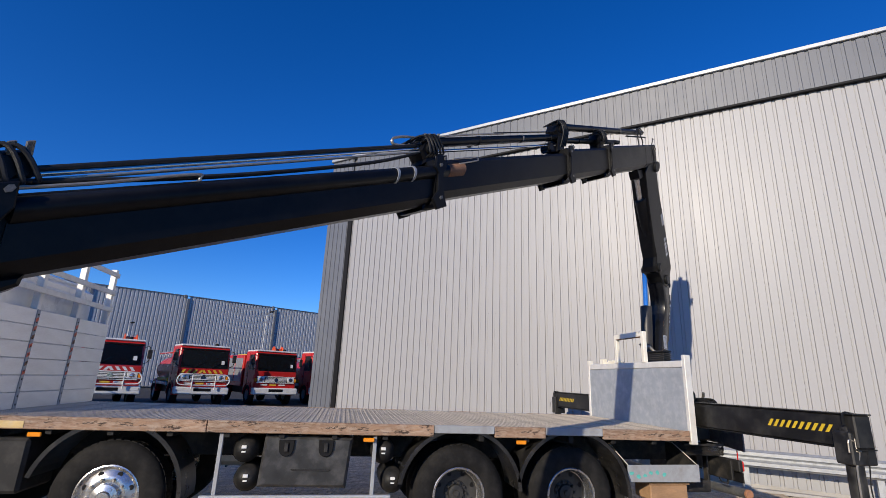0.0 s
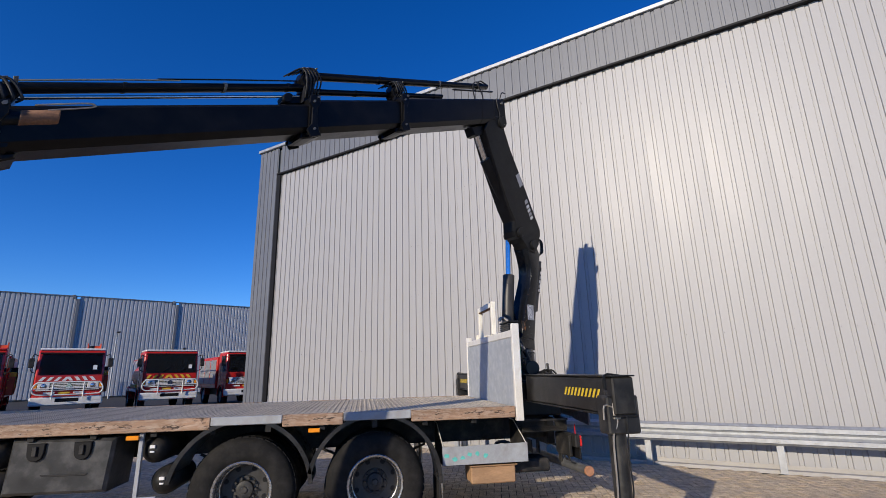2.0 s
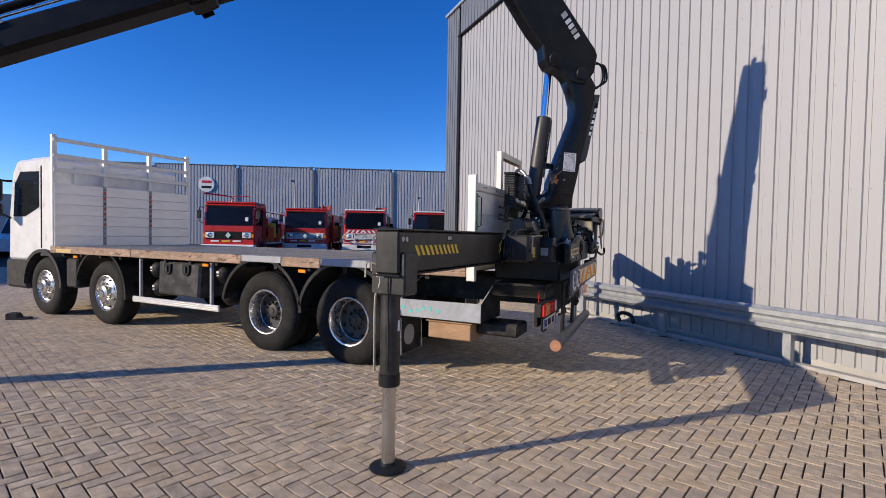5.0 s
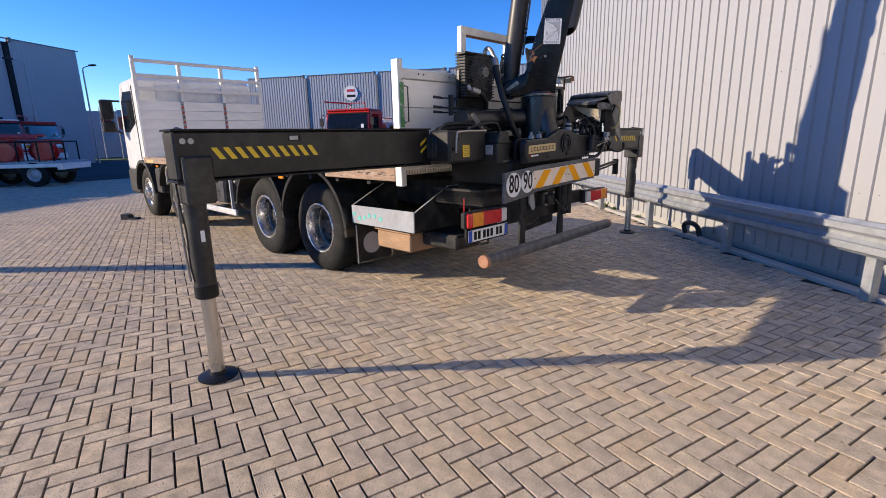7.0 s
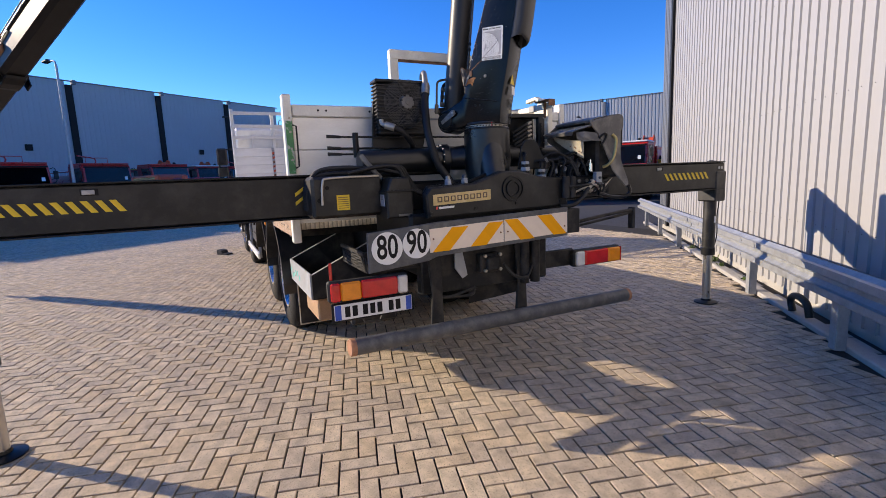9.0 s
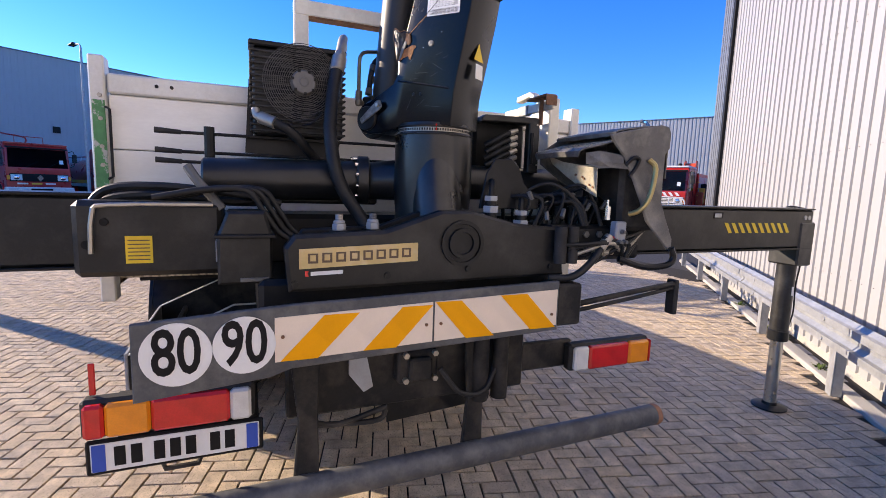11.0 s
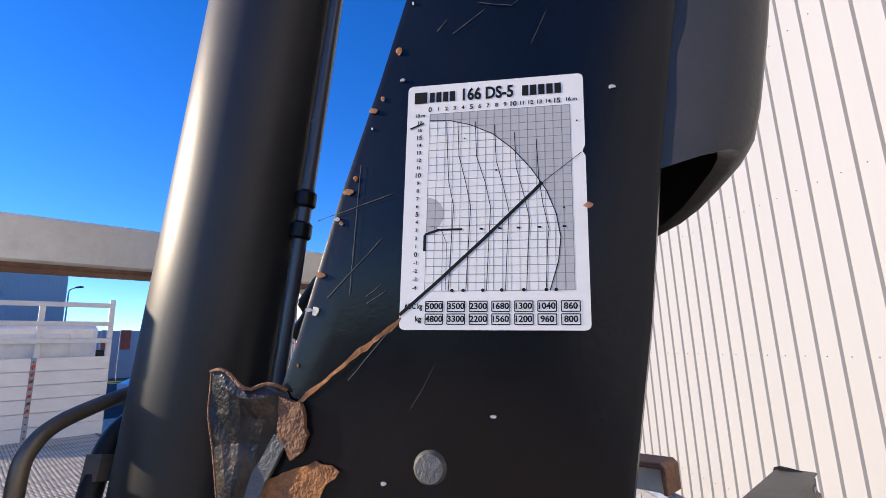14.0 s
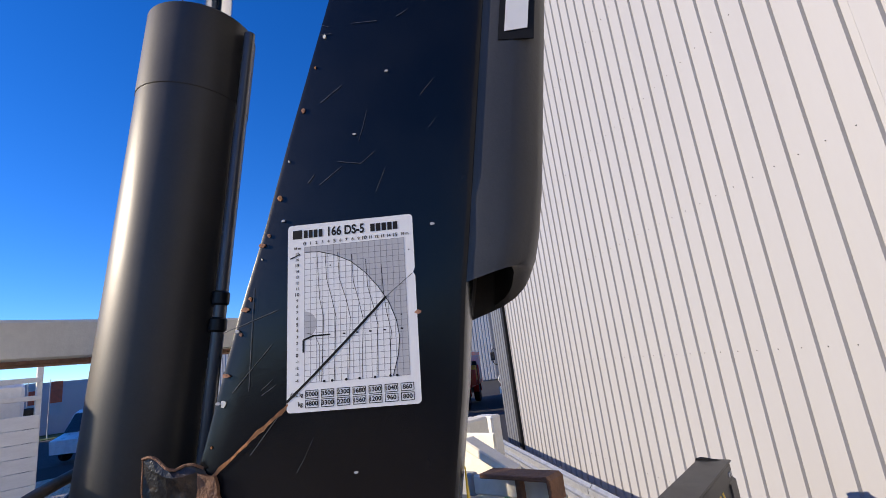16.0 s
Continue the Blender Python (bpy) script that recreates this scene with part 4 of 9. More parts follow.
tube(bm, [(3.74, 6.55, 0.65), (3.76, 6.57, 0.60), (3.76, 6.68, 0.60), (3.74, 6.70, 0.65)], 0.010, 6, 1)
part("tow_loop", bm, CHASSIS, truck)

bm = B()
plate(bm, [(6.535, 1.232), (7.0, 1.265), (8.075, 1.297), (8.075, 1.088), (7.0, 1.043), (6.93, 1.02), (6.535, 0.985)], 4.02, 4.045, "yz", bev=0.004)
band = part("rear_board", bm, GREY_STEEL, truck, "dark steel board with striped reflectors and speed discs")
band.data.materials[0] = BAR_GREY
for y0, y1, tilt in ((6.945, 7.505, 1), (7.513, 8.063, -1)):
    bm = B()
    plate(bm, [(y0, 1.074 + (y0 - 6.965) * 0.034), (y1, 1.074 + (y1 - 6.965) * 0.034), (y1, 1.226 + (y1 - 6.965) * 0.034), (y0, 1.226 + (y0 - 6.965) * 0.034)], 4.046, 4.050, "yz")
    panel = part("reflector_panel", bm, REFLECT_WHITE, band, "white reflector panel with orange stripes")
    w, h = y1 - y0, 0.152
    for k, s in enumerate((0.03, 0.53) if tilt > 0 else (0.02, 0.55)):
        a = y0 + s * w
        sl = h * 0.95 * tilt
        wd = 0.122
        lo = 1.074 + (a - 6.965) * 0.034
        q = [(a, lo + 0.001), (a + wd, lo + 0.001), (a + wd + sl, lo + h - 0.001), (a + sl, lo + h - 0.001)]
        if tilt < 0:
            q = [(a + 0.12, lo + 0.001), (a + 0.12 + wd, lo + 0.001), (a + 0.12 + wd + sl, lo + h - 0.001), (a + 0.12 + sl, lo + h - 0.001)]
        q = [(min(max(p[0], y0 + 0.001), y1 - 0.001), p[1]) for p in q]
        bm = B()
        plate(bm, q, 4.051, 4.0525, "yz")
        part("stripe", bm, ORANGE, panel)
    for yy in (y0 + 0.025, y1 - 0.025):
        bm = B()
        rod(bm, (4.05, yy, 1.16), (4.055, yy, 1.16), 0.006, seg=8)
        part("rivet", bm, RUST, panel)


def letters(text, size, material, parent, m, name="lettering", bold=0.0, label=""):
    """Words in the built-in font, as a mesh lying in the xy plane of m."""
    cu = bpy.data.curves.new("words", "FONT")
    cu.body, cu.size, cu.align_x, cu.align_y = text, size, "CENTER", "CENTER"
    cu.offset = bold
    cu.resolution_u = 3
    ob = bpy.data.objects.new("words", cu)
    me = bpy.data.meshes.new_from_object(ob)
    bm = B()
    bm.from_mesh(me)
    bpy.data.objects.remove(ob)
    bpy.data.meshes.remove(me)
    if parent is None:
        bm.transform(m)
        return bm
    return part(name, bm, material, parent, label, m)


REAR = Matrix(((0, 0, 1, 0), (1, 0, 0, 0), (0, 1, 0, 0), (0, 0, 0, 1)))      # x along y, y along z, z towards the rear
for y, zc, txt in ((6.657, 1.130, "80"), (6.853, 1.143, "90")):
    bm = B()
    r_ = 0.101 if txt == "80" else 0.095
    x_ = 4.046 if txt == "80" else 4.049
    lathe(bm, [(0, 0), (r_, 0), (r_, 0.004), (0, 0.004)], Matrix.Translation((x_, y, zc)) @ REAR, 40)
    disc = part("speed_disc", bm, WHITE, band, "round white speed disc with black numerals")
    letters(txt, 0.172, INK, disc, Matrix.Translation((x_ + 0.0055, y, zc + 0.002)) @ REAR @ Matrix.Diagonal((0.82, 1.2, 1, 1)), bold=0.003)

# underrun bar on its legs
a, b_ = Vector((3.923, 6.421, 0.50)), Vector((3.80, 8.95, 0.455))
bm = B()
rod(bm, a, b_, 0.055, seg=24, bev=0.004)
bar = part("underrun_bar", bm, BAR_GREY, truck, "scuffed dark grey round underrun bar", smooth=True)
for p, q in ((a, b_), (b_, a)):
    d = (q - p).normalized()
    bm = B()
    rod(bm, p - d * 0.012, p + d * 0.03, 0.0565, seg=24, bev=0.006)
    part("rusty_end", bm, RUST_END, bar, "rusty orange end cap", smooth=True)
for y in (7.06, 7.80):
    bm = B()
    x = 3.89 - (y - 6.42) * 0.047
    plate(bm, [(y - 0.06, 1.08), (y + 0.06, 1.08), (y + 0.05, 0.75), (y + 0.055, 0.50), (y - 0.045, 0.50), (y - 0.025, 0.75)], x - 0.025, x + 0.005, "yz", bev=0.006)
    part("bar_leg", bm, CHASSIS, truck)
# tow crossmember with valve block under the striped board
bm = B()
box(bm, 3.66, 3.76, 7.0, 8.1, 0.72, 1.05, 0.01)
part("rear_crossmember", bm, CHASSIS, truck)
bm = B()
box(bm, 3.76, 3.84, 7.44, 7.62, 0.84, 0.98, 0.01)
box(bm, 3.84, 3.88, 7.48, 7.58, 0.86, 0.96, 0.01)
towbox = part("tow_socket", bm, CHASSIS, truck, "black socket box with plated couplings")
for y, z in ((7.47, 0.97), (7.47, 0.86), (7.60, 0.97), (7.60, 0.86)):
    bm = B()
    rod(bm, (3.84, y, z), (3.862, y, z), 0.013, seg=6)
    part("coupling_bolt", bm, PLATED, towbox)
bm = B()
tube(bm, [(3.86, 7.62, 0.9), (3.9, 7.70, 0.80), (3.88, 7.82, 0.78), (3.84, 7.9, 0.86)], 0.012, 8)
part("cable", bm, HOSE, towbox)
for y in (7.83, 7.93):
    bm = B()
    rod(bm, (3.83, y, 0.72), (3.83, y, 1.05), 0.038, seg=16)
    part("air_cylinder", bm, CHASSIS, truck, smooth=True)
bm = B()
plate(bm, [(7.24, 1.03), (7.30, 1.03), (7.34, 0.84), (7.30, 0.82), (7.24, 0.9)], 3.80, 3.815, "yz")
part("bracket_plate", bm, GREY_STEEL, truck)
for z, y in ((0.70, 7.2), (0.69, 7.35)):
    bm = B()
    tube(bm, [(3.8, 7.10, z + 0.01), (3.82, y, z), (3.81, 7.40, z + 0.04)], 0.012, 6)
    part("linkage", bm, CHASSIS, truck)
bm = B()
plate(bm, [(7.46, 0.72), (8.0, 0.72), (8.0, 0.60), (7.46, 0.56)], 3.60, 3.61, "yz")
part("splash_plate", bm, CHASSIS, truck)
# far side rail with a marker arm
bm = B()
box(bm, 3.90, 4.04, 8.07, 8.2, 1.10, 1.28, 0.01)
part("step_box", bm, CHASSIS, truck)
bm = B()
tube(bm, [(3.95, 8.2, 1.16), (3.93, 8.6, 1.20), (3.9, 8.9, 1.22)], 0.014, 8, 3)
tube(bm, [(3.95, 8.2, 1.13), (3.93, 8.6, 1.17), (3.9, 8.9, 1.20)], 0.010, 8, 3)
arm_ = part("marker_arm", bm, CHASSIS, truck)
bm = B()
box(bm, 3.86, 3.92, 8.88, 8.91, 1.06, 1.24, 0.006)
part("marker_plate", bm, BLACK_MATT, arm_)


# headboard behind the cab: posts, open rails and dull boards
head = thing("headboard", "pale aluminium headboard with open top rails and scuffed boards", "headboard", (-4.93, YM, 1.24))
HX = -4.93
for y in (6.32, 7.16, 8.02, 8.86):
    bm = B()
    box(bm, HX - 0.04, HX + 0.04, y - 0.035, y + 0.035, 1.24, 3.22 if y in (6.32, 8.86) else 3.16, 0.006)
    part("post", bm, FRAME_ALU, head)
for z, h in ((3.13, 0.07), (2.85, 0.07), (2.60, 0.07)):
    bm = B()
    box(bm, HX + 0.041, HX + 0.07, 6.29, 8.89, z - h / 2, z + h / 2, 0.006)
    part("open_rail", bm, FRAME_ALU, head)
for k in range(6):
    bm = B()
    z = 1.25 + k * 0.187
    box(bm, HX + 0.041, HX + 0.066, 6.30, 8.88, z, z + 0.182, 0.005)
    part("board", bm, BOARD_ALU, head)
for y in (7.12, 8.0):
    bm = B()
    box(bm, HX + 0.066, HX + 0.075, y - 0.03, y + 0.03, 1.25, 2.37, 0.003)
    strip = part("rivet_strip", bm, GREY_STEEL, head)
    for k in range(12):
        bm = B()
        rod(bm, (HX + 0.075, y, 1.3 + k * 0.092), (HX + 0.080, y, 1.3 + k * 0.092), 0.010, seg=8)
        part("rivet", bm, CHASSIS, strip)
    for k in range(7):
        z = 1.62 + 0.10 * k
        bm = B()
        plate(bm, [(y - 0.024, z), (y + 0.024, z + 0.02), (y + 0.024, z + 0.065), (y - 0.024, z + 0.045)], HX + 0.0755, HX + 0.077, "yz")
        part("tape_piece", bm, ORANGE_RED if k % 3 != 1 else RUST, strip, "worn red reflective tape")

# tailboard in front of the crane
tail = thing("tailboard", "brushed aluminium tailboard with a cream loading frame above it", "tailboard", (3.08, YM, 1.13))
TX = 3.06
for y, zt in ((6.275, 2.19), (8.80, 2.19)):
    bm = B()
    box(bm, TX - 0.03, TX + 0.06, y - 0.03, y + 0.03, 1.10, zt, 0.006)
    post = part("post", bm, FRAME_ALU, tail)
    bm = B()
    box(bm, TX + 0.06, TX + 0.066, y - 0.02, y + 0.028, 1.62, 2.0, 0.002)
    part("hinge_plate", bm, GREEN_PAINT, post, "hinge plate with green paint")
    bm = B()
    tube(bm, [(TX + 0.066, y + 0.03, 1.66), (TX + 0.09, y + 0.05, 1.67), (TX + 0.09, y + 0.05, 1.96), (TX + 0.066, y + 0.03, 1.97)], 0.006, 6, 1)
    part("hinge_bar", bm, CHASSIS, post)
    for z in (1.60, 1.72, 1.80, 1.92, 2.02):
        bm = B()
        rod(bm, (TX + 0.06, y + 0.01, z), (TX + 0.07, y + 0.01, z), 0.009, seg=8)
        part("bolt", bm, PLATED, post)
bm = B()
box(bm, TX - 0.01, TX + 0.03, 6.31, 8.77, 1.245, 1.52, 0.004)
part("board", bm, BOARD_ALU, tail)
for z0, z1 in ((1.524, 1.79), (1.794, 2.03)):
    bm = B()
    box(bm, TX - 0.01, TX + 0.03, 6.31, 8.77, z0, z1, 0.004)
    part("board", bm, BOARD_ALU, tail)
bm = B()
box(bm, TX - 0.018, TX - 0.012, 6.31, 8.77, 1.245, 2.03, 0.001)
part("front_sheet", bm, SHEET_GREY, tail, "blue-grey front sheet with white scuffs")
bm = B()
box(bm, TX - 0.02, TX + 0.045, 6.31, 8.77, 2.034, 2.12, 0.008)
part("top_rail", bm, FRAME_ALU, tail)
bm = B()
for y in (6.5, 6.56, 6.9, 7.3, 8.2, 8.6):
    rod(bm, (TX + 0.045, y, 2.08), (TX + 0.052, y, 2.08), 0.008, seg=8)
tagged(part("rivet", bm, CHASSIS, tail), kind="stuff")
for y in (7.135, 7.865):
    bm = B()
    box(bm, TX - 0.03, TX + 0.03, y - 0.035, y + 0.035, 2.12, 2.50, 0.006)
    part("frame_post", bm, WHITE_PAINT, tail, "chipped cream frame post")
bm = B()
box(bm, TX - 0.031, TX + 0.031, 7.10, 7.90, 2.495, 2.57, 0.006)
part("frame_bar", bm, WHITE_PAINT, tail, "chipped cream frame bar")
bm = B()
box(bm, TX - 0.033, TX + 0.033, 7.17, 7.83, 2.488, 2.496, 0.002)
part("rust_line", bm, RUST, tail)

# cream bracket with a rusty step at the far corner
brk = thing("folding_bracket", "chipped cream bracket with a rusty capped arm", "bracket", (3.3, 8.45, 1.24))
bm = B()
box(bm, 3.15, 3.23, 8.49, 8.60, 1.24, 2.215, 0.006)
part("post", bm, WHITE_PAINT, brk)
bm = B()
box(bm, 3.15, 3.62, 8.275, 8.292, 2.074, 2.120, 0.004)
arm_ = part("arm", bm, WHITE_PAINT, brk)
bm = B()
box(bm, 3.31, 3.40, 8.271, 8.296, 2.070, 2.124, 0.004)
part("sleeve", bm, GREY_STEEL, arm_, "grey steel sleeve")
bm = B()
plate(bm, [(3.46, 2.138), (3.64, 2.140), (3.648, 2.132), (3.648, 2.087), (3.64, 2.087), (3.638, 2.129), (3.46, 2.128)], 8.222, 8.285, "xz", bev=0.002)
part("cap", bm, RUST, brk, "rusty steel cap")
bm = B()
rod(bm, (3.545, 8.262, 2.003), (3.545, 8.262, 2.13), 0.011, seg=10)
part("drop_pin", bm, RUST, brk)
bm = B()
plate(bm, [(3.23, 2.19), (3.36, 2.20), (3.50, 2.13), (3.50, 2.105), (3.36, 2.172), (3.23, 2.16)], 8.30, 8.35, "xz", bev=0.004)
part("strap", bm, WHITE_PAINT, brk, "curved cream strap")
bm = B()
plate(bm, [(3.16, 1.30), (3.36, 1.30), (3.36, 2.19), (3.23, 2.19), (3.16, 2.10)], 8.44, 8.455, "xz", bev=0.004)
part("gusset", bm, WHITE_PAINT, brk)
bm = B()
box(bm, 3.15, 3.40, 8.34, 8.50, 1.24, 1.30, 0.006)
part("foot", bm, WHITE_PAINT, brk)


# white cab
cab = thing("truck_cab", "white truck cab with tinted side window and large mirrors", "truck cab", (-5.9, YM, 0.5))
bm = B()
plate(bm, [(-5.08, 1.06), (-5.08, 2.78), (-5.2, 2.86), (-6.3, 2.84), (-6.48, 2.62), (-6.6, 1.9), (-6.63, 0.95), (-5.95, 0.95), (-5.75, 1.06)], 6.36, 8.74, "xz", bev=0.05)
part("cab_shell", bm, CAB_WHITE, cab, smooth=True)
for y0, y1 in ((6.352, 6.362), (8.738, 8.748)):
    bm = B()
    plate(bm, [(-5.5, 1.95), (-5.5, 2.6), (-6.15, 2.62), (-6.35, 2.4), (-6.42, 1.78), (-6.0, 1.78)], y0, y1, "xz")
    part("side_window", bm, GLASS, cab, "dark tinted side window")
    bm = B()
    plate(bm, [(-5.41, 1.2), (-5.41, 2.7), (-5.44, 2.7), (-5.44, 1.2)], y0 - 0.001, y1 + 0.001, "xz")
    part("door_gap", bm, INK, cab)
bm = B()
plate(bm, [(-6.59, 2.0), (-6.48, 2.58), (-6.495, 2.59), (-6.605, 2.0)], 6.45, 8.65, "xz")
part("windscreen", bm, GLASS, cab)
bm = B()
box(bm, -6.75, -5.95, 6.36, 8.74, 0.42, 0.98, 0.05)
part("bumper", bm, BLACK_MATT, cab)
bm = B()
box(bm, -6.1, -5.15, 6.5, 8.6, 2.84, 2.89, 0.02)
part("roof_rib", bm, CAB_WHITE, cab)
for y, s in ((6.33, -1), (8.77, 1)):
    bm = B()
    tube(bm, [(-6.4, y, 2.45), (-6.5, y + s * 0.25, 2.4), (-6.5, y + s * 0.3, 1.95), (-6.45, y, 1.75)], 0.02, 8, 4)
    mirror = part("mirror_arm", bm, BLACK_MATT, cab, smooth=True)
    for z0, z1 in ((2.06, 2.48), (1.78, 2.02)):
        bm = B()
        box(bm, -6.56, -6.43, y + s * 0.12 if s > 0 else y - 0.36, y + 0.36 if s > 0 else y - 0.12, z0, z1, 0.03)
        part("mirror", bm, BLACK_MATT, mirror, "black mirror housing")
for y0, y1 in ((6.29, 6.75), (8.35, 8.81)):
    bm = B()
    plate(bm, arc(-5.3, 0.53, 0.66, 0, 180, 20) + arc(-5.3, 0.53, 0.60, 180, 0, 20), y0, y1, "xz")
    part("wheel_arch", bm, BLACK_MATT, cab)
bm = B()
box(bm, -5.07, -5.03, 6.7, 8.4, 1.2, 2.7, 0.01)
part("rear_panel", bm, CAB_WHITE, cab)


# ---- the loader crane ----
crane = thing("loader_crane", "scratched black hydraulic loader crane with an outstretched telescopic boom", "crane", (3.56, 7.64, 1.3))
AX = Vector((3.615, 7.655, 0))
HEAD = 180 + 35.9
UDIR = Vector((math.cos(radians(HEAD)), math.sin(radians(HEAD)), 0))
NDIR = Vector((-UDIR.y, UDIR.x, 0)) * -1
if NDIR.y > 0:
    NDIR = -NDIR


def lean(z):
    """Sideways lean of the loaded crane: slight in the column, more in the boom above it."""
    if z < 2.6:
        return 0.0
    return 0.06 * (z - 2.6) if z < 3.6 else 0.06 + 0.22 * (min(z, 5.4) - 3.6)


def slew_matrix(n=0.0):
    """x forward along the boom, y to the near side, z up, at the crane's axis."""
    m = Matrix((UDIR, NDIR, Vector((0, 0, 1)))).transposed().to_4x4()
    return Matrix.Translation((3.56, 7.70, 0)) @ m @ Matrix.Translation((0, n, 0))


def sheared(bm):
    """From the slewing frame into the world, with the lean."""
    m = slew_matrix()
    for v in bm.verts:
        v.co.y += lean(v.co.z)
        v.co = m @ v.co
    return bm


def spart(name, bm, material, parent=None, label="", smooth=False):
    """A part given in the slewing frame that stands without the lean."""
    return part(name, bm, material, parent or crane, label, m=slew_matrix(), smooth=smooth)


def cpart(name, bm, material, parent=None, label="", smooth=False):
    return part(name, sheared(bm), material, parent or crane, label, smooth=smooth)


# pedestal and base, square to the truck
bm = B()
lathe(bm, [(0, 1.2), (0.20, 1.2), (0.18, 1.35), (0.168, 1.55), (0.178, 1.66), (0.172, 1.896), (0.164, 1.903), (0, 1.903)], Matrix.Translation(AX), 40)
part("pedestal", bm, PEDESTAL_BLACK, crane, smooth=True)
bm = B()
rod(bm, (3.675, 7.635, 1.80), (3.795, 7.63, 1.36), 0.105, 0.11, 36)
part("pedestal_foot", bm, PEDESTAL_BLACK, crane, smooth=True)
bm = B()
lathe(bm, [(0.155, 1.903), (0.1625, 1.904), (0.1625, 1.920), (0.155, 1.921)], Matrix.Translation(AX), 48)
ring = part("slew_ring", bm, PLATED, crane, "toothed silver slewing band")
bm = B()
for k in range(92):
    a = 2 * math.pi * k / 92
    m = Matrix.Translation(AX + Vector((0, 0, 1.907))) @ Matrix.Rotation(a, 4, "Z")
    box(bm, 0.1620, 0.1632, -0.0032, 0.0032, 0.0, 0.010, 0, m)
tagged(part("ring_tooth", bm, INK, ring), kind="stuff")
bm = B()
lathe(bm, [(0.10, 1.9215), (0.163, 1.9215), (0.165, 1.928), (0.160, 1.932), (0.158, 1.942), (0.10, 1.942)], Matrix.Translation(AX), 48)
collar = part("slew_collar", bm, GLOSS_BLACK, crane, smooth=True)
for z0, z1 in ((1.906, 1.919), (1.925, 1.934)):
    bm = B()
    box(bm, 0.1628, 0.1662, -0.003, 0.003, z0, z1, 0.001, Matrix.Translation(AX) @ Matrix.Rotation(radians(-18), 4, "Z"))
    part("paint_mark", bm, LENS_RED, collar, "red paint mark")
bm = B()
r_w = random.Random(8)
tube(bm, [AX + Vector(((0.1725 + r_w.uniform(0, 0.004)) * math.cos(a), (0.1725 + r_w.uniform(0, 0.004)) * math.sin(a), 1.892 + r_w.uniform(-0.002, 0.002))) for a in np.linspace(0, 6.2832, 61)], 0.003, 6, 1)
part("pedestal_weld", bm, CHASSIS, crane)
bm = B()
box(bm, 3.14, 3.42, 6.40, 8.62, 1.30, 1.528, 0.02)
part("base_beam", bm, BLACK, crane)
bm = B()
box(bm, 3.27, 3.37, 6.78, 7.46, 1.575, 1.64, 0.01)
part("cylinder_cradle", bm, BLACK, crane)
bm = B()
box(bm, 3.10, 3.84, 6.9, 8.2, 1.08, 1.31, 0.02)
part("sub_frame", bm, BLACK, crane)
bm = B()
plate(bm, [(7.0, 1.28), (6.985, 1.44), (7.02, 1.485), (7.35, 1.50), (7.58, 1.578), (7.72, 1.578), (7.91, 1.53), (8.14, 1.51), (8.18, 1.30)], 3.86, 3.93, "yz", bev=0.012)
bp_ = part("base_plate", bm, DUSTY_BLACK, crane, "heavy black base plate")
bm = B()
rad = Matrix.Translation((3.93, 7.67, 1.45)) @ Matrix.Rotation(radians(90), 4, "Y")
lathe(bm, [(0.092, 0), (0.092, 0.012), (0.078, 0.012), (0.076, 0.004), (0.062, 0.004), (0.06, 0.016), (0.045, 0.016), (0.043, 0.006), (0, 0.006)], rad, 40)
part("pivot_disc", bm, BLACK, bp_, smooth=True)
bm = B()
plate(bm, [(7.035, 1.365), (7.48, 1.383), (7.48, 1.455), (7.035, 1.437)], 3.931, 3.934, "yz")
st = part("maker_sticker", bm, GOLD, bp_, "worn gold maker's sticker with brown bars")
for k in range(8):
    bm = B()
    y = 7.065 + k * 0.05
    z = 1.385 + k * 0.002
    plate(bm, [(y, z), (y + 0.036, z), (y + 0.036, z + 0.008), (y, z + 0.008)], 3.9345, 3.9355, "yz")
    plate(bm, [(y, z + 0.03), (y + 0.036, z + 0.03), (y + 0.036, z + 0.036), (y, z + 0.036)], 3.9345, 3.9355, "yz")
    plate(bm, [(y, z + 0.008), (y + 0.008, z + 0.008), (y + 0.008, z + 0.03), (y, z + 0.03)], 3.9345, 3.9355, "yz")
    plate(bm, [(y + 0.028, z + 0.008), (y + 0.036, z + 0.008), (y + 0.036, z + 0.03), (y + 0.028, z + 0.03)], 3.9345, 3.9355, "yz")
    part("sticker_bar", bm, BROWN_INK, st)
bm = B()
plate(bm, [(7.075, 1.340), (7.19, 1.344), (7.19, 1.358), (7.075, 1.354)], 3.931, 3.933, "yz")
part("dealer_bar", bm, WHITE, bp_)
bm = B()
plate(bm, [(7.055, 1.338), (7.068, 1.338), (7.064, 1.348), (7.068, 1.358), (7.055, 1.358)], 3.931, 3.933, "yz")
part("dealer_mark", bm, LENS_RED, bp_)
